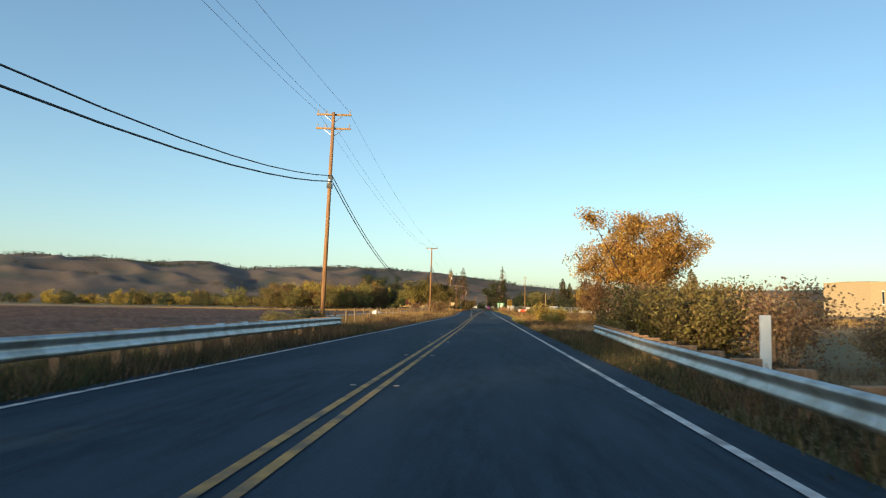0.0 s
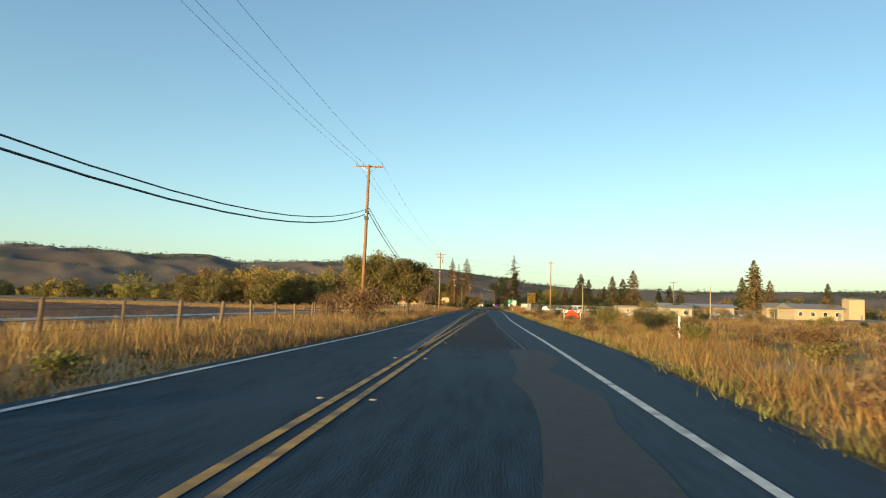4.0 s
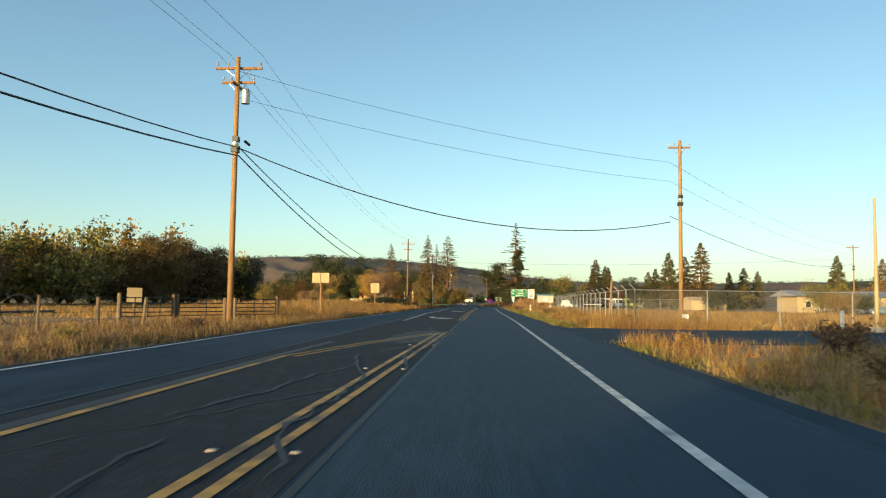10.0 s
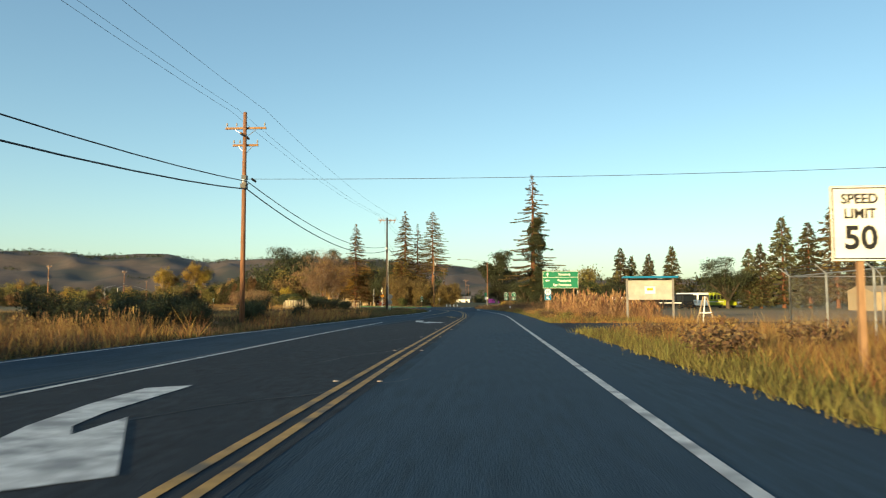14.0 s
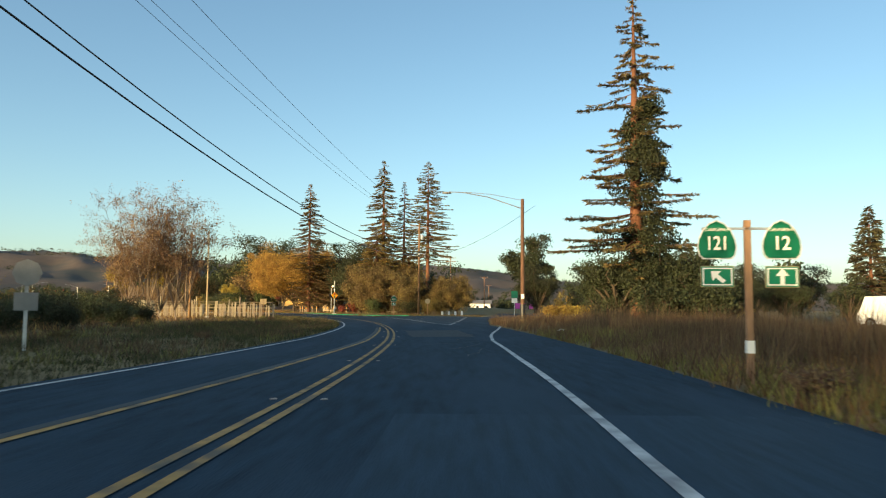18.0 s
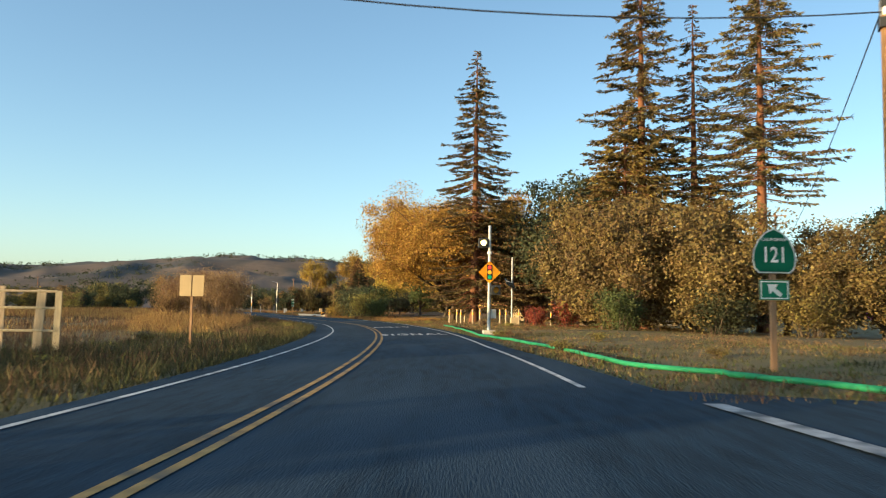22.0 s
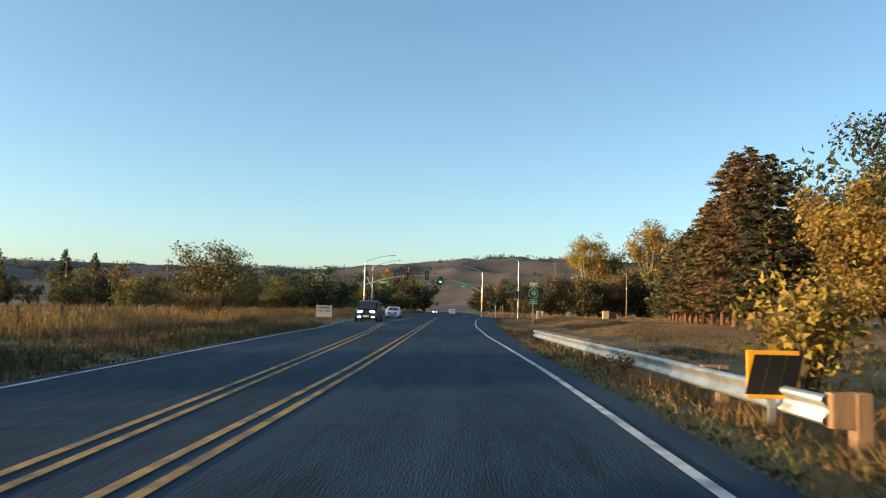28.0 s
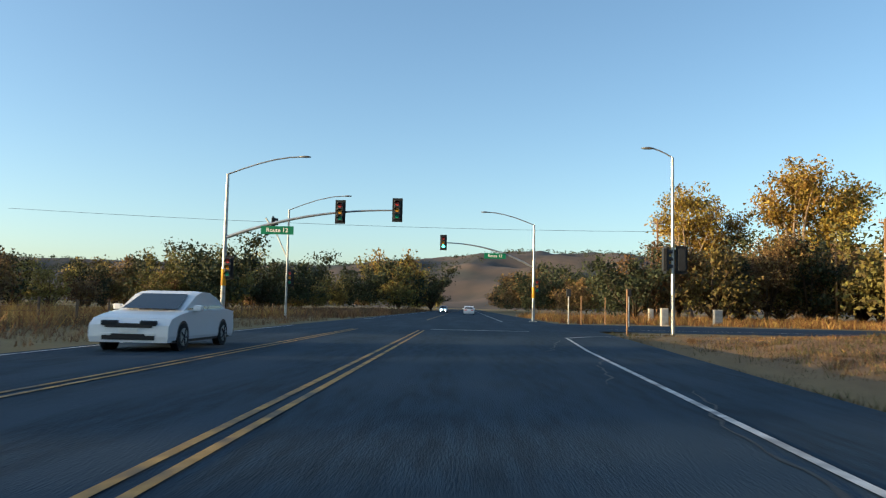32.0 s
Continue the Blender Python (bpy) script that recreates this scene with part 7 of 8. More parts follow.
building(-66, 706, 11, 8, 5.5, 10, ROOFGREY, WPAINT, "pale two-storey farmhouse among trees", 2.0, .5, 3, "house")


def tank_cover():
    t = thing("tank_roof", "long pale concrete tank roof rising from weeds", "tank", Matrix.Translation((31.5, 236, -.3)) @ Matrix.Rotation(radians(-25), 4, "Z"))
    bm = bmesh.new()
    v = [bm.verts.new(p) for p in ((-6, -3, 0), (6, -3, 0), (6, 3, 0), (-6, 3, 0), (-3.8, -1.2, 1.15), (4.4, -1.2, 1.15), (4.4, 1.2, 1.15), (-3.8, 1.2, 1.15))]
    for f in ((0, 1, 5, 4), (1, 2, 6, 5), (2, 3, 7, 6), (3, 0, 4, 7), (4, 5, 6, 7), (3, 2, 1, 0)):
        bm.faces.new([v[i] for i in f])
    bmesh.ops.bevel(bm, geom=list(bm.edges), offset=.08, segments=2, affect="EDGES")
    part("roof", bm, CONCRETE, t)
    part("edge", box(-6.1, 6.1, -3.1, 3.1, -.3, .02, .03), CONCRETE, t)


tank_cover()


def kiosk():
    t = thing("notice_board", "roofed grey notice board on two posts", "notice board", at(351.5, 11.0, -4))
    for x in (-1.5, 1.5):
        part("post", box(x - .07, x + .07, -.07, .07, -.2, 2.9, .01), ROOFGREY, t)
    part("board", box(-1.43, 1.43, -.04, .04, 1.35, 2.65, .01), CONCRETE, t)
    part("notice", box(-.35, .35, -.05, -.042, 1.75, 2.25), SIGNWHITE, t)
    bars(t, -.2, .2, 2.05, .16, SIGNYEL, -.052)
    bm = box(-1.8, 1.8, -.45, .45, 2.8, 2.92, .02)
    part("roof", bm, SIGNBLUE, t)


kiosk()


def a_frame(m, h, w, label, panel=False):
    t = thing("trestle", label, "trestle", m)
    for x in (-w / 2, w / 2):
        part("leg", tube([(x, 0, -.1), (x * .15, 0, h)], .036, 6), PALEWOOD, t)
    part("cross_bar", tube([(-w * .3, 0, h * .45), (w * .3, 0, h * .45)], .04, 6), WPAINT, t)
    part("back_leg", tube([(0, .5, -.1), (0, 0, h)], .04, 6), WPAINT, t)


a_frame(at(338, 10.8), 1.45, 1.0, "white wooden A-shaped trestle in the verge")
a_frame(at(396, 12.3), 2.7, .7, "slim white A-frame standing in reeds")
t_ = thing("tipped_barrier", "white plank barrier lying across the fence corner", "barrier", at(250.5, 10.5, 80, .5))
part("plank", box(-1.6, 1.6, -.03, .03, 0, .22, .01), WPAINT, t_)
t_ = thing("leaning_pole", "long pale pole leaning at the fence corner", "pole", at(257, 7.6))
part("pole", tube([(0, 0, -.1), (.5, 2.0, 2.7)], .06, 7), SIGNWOOD, t_)
t_ = thing("pink_sign", "pink and purple roadside sign board", "sign", Matrix.Translation((3.6, 640, 0)))
part("board", box(-3, 3, -.06, .06, 1.2, 3.0, .02), mat("pink_board", (.55, .08, .42), .5, .1, 1), t_)
part("post", box(-.15, .15, .06, .2, -.2, 2.9), POSTWOOD, t_)
t_ = thing("guide_sign", "tall green and white sign by the side road", "road sign", Matrix.Translation((-0.2, 510, 0)))
part("post", box(-.05, .05, .02, .1, -.2, 4.0), GALV, t_)
part("sign_panel", box(-.5, .5, -.02, .01, 2.9, 4.0), SIGNGREEN, t_)
part("sign_panel", box(-.45, .45, -.02, .01, 2.1, 2.85), SIGNWHITE, t_)


# ---------------------------------------------------------------- vehicles
def car(m, body, label, length=4.7, width=1.84, height=1.45, suv=False, lights=False, category="car"):
    t = thing("car", label, category, m)
    L, H, W = length, height, width / 2
    # side profile, front at -y
    if suv:
        low = [(-L / 2, .42), (-L / 2 + .03, .78), (-L / 2 + .12, .98), (-L / 2 + 1.05, 1.08), (L / 2 - .05, 1.12), (L / 2, .6), (L / 2 - .03, .35)]
        roof = [(-L / 2 + .95, 1.05), (-L / 2 + 1.75, H - .06), (-L / 2 + 2.2, H), (L / 2 - .55, H - .03), (L / 2 - .08, 1.1)]
    else:
        low = [(-L / 2, .36), (-L / 2 + .02, .62), (-L / 2 + .22, .78), (-L / 2 + .6, .86), (-L / 2 + 1.3, .96), (L / 2 - .75, 1.02), (L / 2 - .06, .96), (L / 2, .55), (L / 2 - .05, .32)]
        roof = [(-L / 2 + 1.12, .92), (-L / 2 + 2.1, H - .09), (-L / 2 + 2.5, H), (-L / 2 + 3.1, H - .01), (L / 2 - .95, H - .22), (L / 2 - .3, .97)]

    def loft(prof, z0, w0, w1):
        n = len(prof)
        rows = []
        for f, ww in ((-1, w0), (-.86, w1), (.86, w1), (1, w0)):
            rows.append([(f * ww if abs(f) < 1 else f * ww, y, z if abs(f) < 1 else z * .985) for y, z in prof])
        verts = [v for r in rows for v in r] + [(x, prof[0][0] + .02, z0) for x in (-w0 * .97, w0 * .97)] + [(x, prof[-1][0] - .02, z0) for x in (-w0 * .97, w0 * .97)]
        faces = []
        for k in range(3):
            for i in range(n - 1):
                faces.append((k * n + i, k * n + i + 1, (k + 1) * n + i + 1, (k + 1) * n + i))
        b = 4 * n
        faces.append(tuple([b] + list(range(0, n)) + [b + 2])[::-1])
        faces.append(tuple([b + 1] + list(range(3 * n, 4 * n)) + [b + 3]))
        faces.append((b, b + 1, 3 * n, 2 * n, n, 0)[::-1])
        faces.append((b + 2, n - 1, 2 * n - 1, 3 * n - 1, 4 * n - 1, b + 3)[::-1])
        faces.append((b, b + 2, b + 3, b + 1))
        return verts, faces

    part("body", mesh_of("body", *loft(low, .22, W, W * .97), body), None, t)
    part("cabin", mesh_of("cabin", *loft(roof, .8, W * .86, W * .72), body), None, t)
    # glass
    r = roof
    ws = W * .74
    part("windscreen", ([(-ws, r[0][0] + .02, r[0][1] + .05), (ws, r[0][0] + .02, r[0][1] + .05), (ws * .86, r[1][0] - .03, r[1][1] - .02), (-ws * .86, r[1][0] - .03, r[1][1] - .02)], [(0, 1, 2, 3)]), GLASS, t).matrix_basis = Matrix.Translation((0, -.02, .03))
    part("rear_window", ([(-ws, r[-1][0] - .05, r[-1][1] + .05), (ws, r[-1][0] - .05, r[-1][1] + .05), (ws * .86, r[-2][0] + .05, r[-2][1] - .02), (-ws * .86, r[-2][0] + .05, r[-2][1] - .02)], [(3, 2, 1, 0)]), GLASS, t).matrix_basis = Matrix.Translation((0, .02, .03))
    for sx in (-1, 1):
        xx = sx * (W * .865)
        top = H - .13
        mid = (r[1][0] + r[-2][0]) / 2
        for y0, y1, y2, y3 in ((r[0][0] + .35, mid - .06, mid - .06, r[1][0] + .15), (mid + .02, r[-1][0] - .35, r[-2][0] - .1, mid + .02)):
            v = [(xx, y0, .98), (xx, y1, 1.0), (xx * .93, y2, top), (xx * .93, y3, top)]
            part("side_window", (v, [(0, 1, 2, 3) if sx > 0 else (3, 2, 1, 0)]), GLASS, t)
        part("mirror", box(sx * W - .02, sx * W + .2, r[0][0] + .45, r[0][0] + .6, .95, 1.1, .03) if sx > 0 else box(-W - .2, -W + .02, r[0][0] + .45, r[0][0] + .6, .95, 1.1, .03), body, t)
        hl = part("headlight", box(sx * (W - .48) - .2, sx * (W - .48) + .2, -L / 2 - .015, -L / 2 + .1, .60 if not suv else .80, .73 if not suv else .97, .03), GLASS if not lights else HEADLAMP, t)
        part("fog_light", box(sx * (W - .42) - .12, sx * (W - .42) + .12, -L / 2 - .02, -L / 2 + .05, .38, .44, .01), HEADLAMP if lights else WPAINT, t)
        part("tail_light", box(sx * (W - .35) - .2, sx * (W - .35) + .2, L / 2 - .06, L / 2 + .015, .72, .88, .02), RED_OFF, t)
        for y in (-L / 2 + .92, L / 2 - .95):
            w = part("wheel", tube([(sx * (W - .2), y, .33), (sx * (W + .015), y, .33)], .33, 22), RUBBER, t)
            part("rim", tube([(sx * (W + .01), y, .33), (sx * (W + .03), y, .33)], .22, 12), GALV, w)
            for a in range(5):
                c, sn = math.cos(a * 1.257), math.sin(a * 1.257)
                part("spoke", tube([(sx * (W + .034), y, .33), (sx * (W + .034), y + c * .2, .33 + sn * .2)], .022, 4), DARKMETAL, w)
            part("wheel_arch", tube([(sx * (W - .1), y, .34), (sx * (W + .004), y, .34)], .385, 22), SIGNBLACK, t)
    part("grille", box(-.55, .55, -L / 2 - .012, -L / 2 + .05, .56 if not suv else .72, .66 if not suv else .95, .01), SIGNBLACK, t)
    part("lower_grille", box(-.62, .62, -L / 2 - .012, -L / 2 + .05, .28, .42, .01), SIGNBLACK, t)
    part("number_plate", box(-.22, .22, -L / 2 - .02, -L / 2 + .02, .45, .55), SIGNWHITE, t)
    part("number_plate", box(-.22, .22, L / 2 - .02, L / 2 + .02, .6, .72), SIGNWHITE, t)
    part("trim", box(-W * .98, W * .98, -L / 2 + .3, L / 2 - .3, .2, .3), SIGNBLACK, t)
    return t


HEADLAMP = glow("headlamp_lens", (.85, .93, 1.0), 14)
CARWHITE = mat("car_white", (.72, .72, .71), .25, .02, 1, bump=0, spec=.5)
CARBLACK = mat("car_black", (.012, .014, .018), .22, .02, 1, bump=0, spec=.6)
CARGREY = mat("car_grey", (.18, .19, .2), .28, .02, 1, bump=0, spec=.5)
CARBLUE = mat("car_blue", (.03, .08, .14), .28, .02, 1, bump=0, spec=.5)
car(at(697.6, -7.7, 0), CARWHITE, "white sedan driving towards the viewer on asphalt", 4.85, 1.87, 1.46)
car(at(663.8, -7.4, 0), CARBLACK, "black pickup-sized sport utility vehicle with lit headlights", 5.2, 2.0, 1.85, True, True)
car(at(806, .6, 180), CARWHITE, "white hatchback driving away beyond the signals", 4.4, 1.8, 1.5)
car(at(842, -4.8, 0), CARGREY, "grey car approaching far beyond the signals", 4.6, 1.8, 1.5, lights=True)
car(Matrix.Translation((25, 441.5, 0)) @ Matrix.Rotation(.6, 4, "Z"), CARWHITE, "white van parked in the yard", 5.2, 2.0, 2.2, True)
car(Matrix.Translation((29, 446, 0)) @ Matrix.Rotation(.3, 4, "Z"), CARBLUE, "dark blue car parked in the yard", 4.6, 1.8, 1.45)
car(Matrix.Translation((52, 462, 0)) @ Matrix.Rotation(1.2, 4, "Z"), CARWHITE, "white pickup parked in the yard", 5.4, 2.0, 1.9, True)
car(Matrix.Translation((2.5, 690, 0)), CARGREY, "grey car far along the side road", 4.5, 1.8, 1.5)
for i in range(6):
    car(Matrix.Translation((62 + i * 5, 352 + i * .4, 0)) @ Matrix.Rotation(.2 + i * .5, 4, "Z"), (CARWHITE, CARGREY, CARBLUE)[i % 3], "parked car beside the low building", 4.5, 1.8, 1.5)


def box_vehicle(m, L, W, H, body, stripe, label, category):
    t = thing("vehicle", label, category, m)
    part("body", box(-W / 2, W / 2, -L / 2, L / 2, .55, H, .12), body, t)
    part("chassis", box(-W / 2 + .1, W / 2 - .1, -L / 2 + .1, L / 2 - .1, .3, .56), SIGNBLACK, t)
    part("windscreen", box(-W / 2 + .12, W / 2 - .12, -L / 2 - .01, -L / 2 + .02, H * .52, H * .86, .01), GLASS, t)
    part("stripe", box(-W / 2 - .006, W / 2 + .006, -L / 2 + .3, L / 2 - .3, H * .38, H * .44), stripe, t)
    for i in range(int(L / 1.4)):
        y = -L / 2 + .9 + i * 1.4
        if y < L / 2 - .5:
            for sx in (-1, 1):
                part("window", box(sx * W / 2 - .012, sx * W / 2 + .012, y - .5, y + .5, H * .55, H * .85), GLASS, t)
    for sx in (-1, 1):
        for y in (-L / 2 + 1.2, L / 2 - 1.6):
            part("wheel", tube([(sx * (W / 2 - .25), y, .45), (sx * (W / 2), y, .45)], .45, 16), RUBBER, t)


HIVIS = mat("fire_yellow", (.40, .45, .03), .35, .05, 1, bump=0)
box_vehicle(Matrix.Translation((32.5, 437, 0)) @ Matrix.Rotation(.5, 4, "Z"), 9.5, 2.5, 2.6, CARBLACK, SIGNWHITE, "dark parked bus with white front in the yard", "bus")
box_vehicle(Matrix.Translation((39.5, 448, 0)) @ Matrix.Rotation(.35, 4, "Z"), 7.0, 2.4, 3.0, CARWHITE, BEIGE, "white camper van parked in the yard", "camper van")
box_vehicle(Matrix.Translation((46, 452, 0)) @ Matrix.Rotation(.2, 4, "Z"), 8.0, 2.5, 3.1, HIVIS, SIGNWHITE, "yellow-green fire engine parked in the yard", "fire engine")


# ---------------------------------------------------------------- grass and weeds
def waves(a, b, k, seed):
    """Smooth patchy value 0..1 over the plan."""
    v = np.zeros_like(a)
    rng = np.random.default_rng(seed)
    for i in range(6):
        t, f = rng.random() * 6.28, k * (.6 + 1.5 * rng.random())
        v += np.sin((a * math.cos(t) + b * math.sin(t)) * f + rng.random() * 6.28)
    return np.clip(.5 + v / 6, 0, 1)


def world_of(s, o):
    t = np.interp(s, _s, _th)
    return np.interp(s, _s, _x) + o * np.cos(t), np.interp(s, _s, _y) + o * np.sin(t)


def grass(label, material, seed, n, s0, s1, side, near, far, h0, h1, width=.02, lean=.6, power=1.6, per=9, spread=.16, patch=.35, cut=.0, head=0.0, name="grass"):
    """Blades in tufts beside the pavement, as one sheet of stuff; side 1 is the right."""
    rng = np.random.default_rng(seed)
    k = n // per
    s = s0 + (s1 - s0) * rng.random(k)
    out = near + (far - near) * rng.random(k) ** power
    o = np.where(side > 0, sp(s, PE) + out, left_edge(s) - out)
    x, y = world_of(s, o)
    pw = waves(x, y, patch, seed)
    keep = (pw >= cut) & ~((side > 0) & (((s > 235) & (s < 247.5)) | ((s > 331) & (s < 343.5)))) & ~((y > 470) & (np.abs(x + .6 - (y - 425) * .0083) < 4.4))
    keep &= ~((side > 0) & (s > 465) & (s < 486) & (o < 13.5))
    keep &= ~((side > 0) & (s > 717.5) & (s < 745))
    ls, lo = locate(x, y)
    keep &= (lo < left_edge(ls) - near * .5) | (lo > sp(ls, PE) + near * .5)
    s, o, x, y, pw, ls, lo = (v[keep] for v in (s, o, x, y, pw, ls, lo))
    hc = (h0 + (h1 - h0) * rng.random(len(s))) * (.55 + .9 * pw)
    z = ground_z(ls, lo) - .03
    rep = lambda v: np.repeat(v, per)
    m = len(s) * per
    x, y = rep(x) + rng.normal(0, spread, m), rep(y) + rng.normal(0, spread, m)
    z, h = rep(z), rep(hc) * (.5 + .7 * rng.random(m))
    a = rng.random(m) * 6.28
    L = h * lean * rng.random(m) * 1.6
    w = width * (.6 + .8 * rng.random(m))
    b = rng.random(m) * 6.28
    base = np.stack([x, y, z], 1)
    side_v = np.stack([np.cos(b), np.sin(b), np.zeros(m)], 1) * (w * .5)[:, None]
    tip = base + np.stack([np.cos(a) * L, np.sin(a) * L, h], 1)
    V = np.stack([base - side_v * 1.15, base + side_v * 1.15, tip], 1).reshape(-1, 3)
    ob = tagged(new(name, fast_mesh(name, V, np.arange(m * 3).reshape(-1, 3), material)), label, "grass", "", "stuff")
    if head:
        pick = rng.random(m) < .35
        c = tip[pick]
        q, hh = len(c), h[pick] * head
        per_head = 5
        f = np.repeat(np.arange(per_head) / per_head, q)
        up = np.stack([np.cos(a[pick]) * .12, np.sin(a[pick]) * .12, np.ones(q)], 1)
        base_ = np.tile(c - up * (hh * .8)[:, None], (per_head, 1)) + np.tile(up * hh[:, None], (per_head, 1)) * (f * 1.1)[:, None]
        fl = rng.normal(size=(q * per_head, 3)) * .32
        fl[:, 2] = 1
        fl /= np.linalg.norm(fl, axis=1)[:, None]
        ln = np.tile(hh, per_head) * .62
        V = blades(base_, fl, ln, ln * .34, rng)
        tagged(new("seed_heads", fast_mesh("seed_heads", V, np.arange(len(V)).reshape(-1, 3), material)), "fluffy seed heads above the tall grass", "grass", "", "stuff")
    return ob


WEED_DARK = mat("dark_weeds", (.075, .070, .030), .9, .35, .6, bump=0, island=.45, trans=.25)
WEED_OLIVE = mat("olive_weeds", (.20, .165, .055), .9, .35, .6, bump=0, island=.45, trans=.3)
WEED_GREEN = mat("green_weeds", (.115, .12, .035), .9, .35, .6, bump=0, island=.45, trans=.25)
WEED_ORANGE = mat("orange_weeds", (.34, .17, .065), .9, .35, .6, bump=0, island=.45, trans=.3)

# first stretch, along the guard rails
grass("dark green weeds under the guard rail", WEED_DARK, 1, 26000, -10, 72, 1, .15, 4, .08, .3, .022)
grass("dark weeds under the guard rail", GRASS_BROWN, 2, 26000, -10, 72, 1, .4, 9, .1, .4, .018)
grass("dark weeds under the guard rail", GRASS_BROWN, 3, 20000, -10, 42, -1, -.1, 6, .15, .5, .025)
grass("dark green weeds under the guard rail", WEED_DARK, 4, 20000, -10, 42, -1, -.1, 6, .12, .4, .03)
grass("dry straw grass before the ploughed field", GRASS_DRY, 5, 30000, 0, 132, -1, 2.4, 9, .25, .65, .02, power=1)
# straight, right verge
grass("tall dry straw grass along the road", GRASS_DRY, 11, 80000, 60, 235, 1, .5, 16, .1, .4, .016, cut=.3, patch=.8)
grass("olive weeds among dry grass", WEED_OLIVE, 12, 70000, 60, 235, 1, .2, 12, .06, .3, .02, cut=.45, patch=.7)
grass("orange-brown dry weeds", WEED_ORANGE, 13, 50000, 62, 235, 1, .8, 12, .15, .5, .018, cut=.5, patch=.9)
grass("short dry grass of the open lot", GRASS_DRY, 14, 60000, 62, 250, 1, 10, 62, .15, .5, .05, power=1, spread=.5, cut=.3)
grass("brown weeds of the open lot", GRASS_BROWN, 15, 30000, 62, 250, 1, 8, 50, .2, .7, .06, power=1, spread=.4, cut=.5, patch=.3)
grass("short green weeds at the pavement edge", WEED_OLIVE, 16, 26000, 60, 400, 1, -.15, .9, .04, .18, .03, power=1)
# straight, left verge
grass("dry straw grass along the field fence", GRASS_DRY, 21, 70000, 40, 262, -1, .5, 9, .12, .45, .016, power=1.1, patch=.8)
grass("brown weeds along the field fence", GRASS_BROWN, 22, 60000, 40, 262, -1, .15, 6, .1, .45, .02, cut=.25)
grass("dark green grass at the pavement edge", WEED_DARK, 221, 40000, 40, 262, -1, .02, 2.2, .05, .2, .022, power=1)
grass("low dry stubble of the field", GRASS_DRY, 23, 60000, 132, 262, -1, 8, 90, .12, .35, .06, power=1, spread=.6)
grass("tall golden grass along the road", GRASS_DRY, 24, 80000, 258, 330, -1, 3.2, 13, .35, .85, .02, power=1.0, head=.22, cut=.3)
grass("low dark green and brown verge", WEED_DARK, 241, 60000, 258, 360, -1, .05, 5, .06, .26, .022, power=1.0)
grass("low brown verge weeds", GRASS_BROWN, 242, 50000, 258, 360, -1, .4, 7, .1, .4, .02, power=1.0, cut=.35)
grass("orange dry weeds along the road", WEED_ORANGE, 25, 24000, 258, 360, -1, .3, 10, .3, .9, .022, cut=.5)
grass("golden grass of the far field", GRASS_DRY, 26, 50000, 255, 372, -1, 11, 48, .2, .55, .05, power=1, spread=.5)
# right, before and along the chain-link fence
grass("orange-brown weeds at the fence", WEED_ORANGE, 31, 56000, 247, 331, 1, .9, 7.5, .15, .6, .016, power=.8, patch=.8)
grass("dry straw grass at the fence", GRASS_DRY, 32, 46000, 247, 331, 1, 1.6, 9, .25, .85, .016, power=.75, patch=.8, cut=.3)
grass("green and yellow weeds at the pavement edge", WEED_OLIVE, 33, 40000, 250, 331, 1, .05, 2.6, .1, .36, .026)
grass("dry grass of the fenced yard", GRASS_DRY, 34, 40000, 250, 330, 1, 8, 40, .2, .6, .06, power=1, spread=.5)
grass("weeds beside the yard entrance", WEED_ORANGE, 35, 40000, 343, 405, 1, .8, 9, .08, .4, .018, power=.9, patch=.9)
grass("feathery tan reed plumes beside the road", REED, 36, 16000, 352, 392, 1, 3.2, 9, .6, 1.3, .014, lean=.25, power=.8, head=.34, cut=.46, patch=.9, name="reeds")
grass("low yellow-green grass below the reeds", WEED_OLIVE, 37, 40000, 345, 425, 1, .1, 6, .08, .32, .026, power=1)
grass("dry brown weeds around the lamp", GRASS_BROWN, 38, 36000, 395, 446, 1, .2, 14, .25, .8, .026, power=1)
grass("tall dark dry weeds behind the route sign", GRASS_BROWN, 39, 24000, 392, 432, 1, 2.6, 11, .5, 1.15, .02, lean=.3, power=.8, patch=.8)
grass("dark weeds beside the junction", WEED_DARK, 381, 40000, 440, 500, 1, .1, 22, .04, .16, .024, power=1)
grass("brown weeds beside the junction", GRASS_BROWN, 382, 40000, 440, 500, 1, .2, 24, .04, .2, .02, power=1, cut=.4)
# curve, left
grass("dry brown grass of the open field", GRASS_BROWN, 411, 70000, 350, 560, -1, 9, 60, .15, .45, .05, power=1, spread=.5)
grass("dry straw grass of the open field", GRASS_DRY, 412, 40000, 350, 560, -1, 12, 70, .15, .5, .05, power=1, spread=.5, cut=.45)
# verge shade put into the dark weed colour
grass("green grass along the curve, darkened for shade", WEED_DARK, 41, 95000, 345, 500, -1, .05, 11, .1, .34, .022, power=1.1)
grass("pale grass along the curve", GRASS_BROWN, 42, 40000, 345, 500, -1, .5, 11, .12, .4, .02, cut=.45, power=1)
grass("olive grass along the curve", WEED_OLIVE, 43, 40000, 380, 560, -1, .3, 14, .1, .34, .022, cut=.4, power=1)
grass("tall straw grass beyond the verge", GRASS_DRY, 44, 50000, 520, 640, -1, 5.5, 14, .3, .75, .022, power=1, head=.2, cut=.25)
grass("dark grass along the curve", WEED_DARK, 45, 80000, 490, 650, -1, .05, 7, .1, .35, .026, power=1.1)
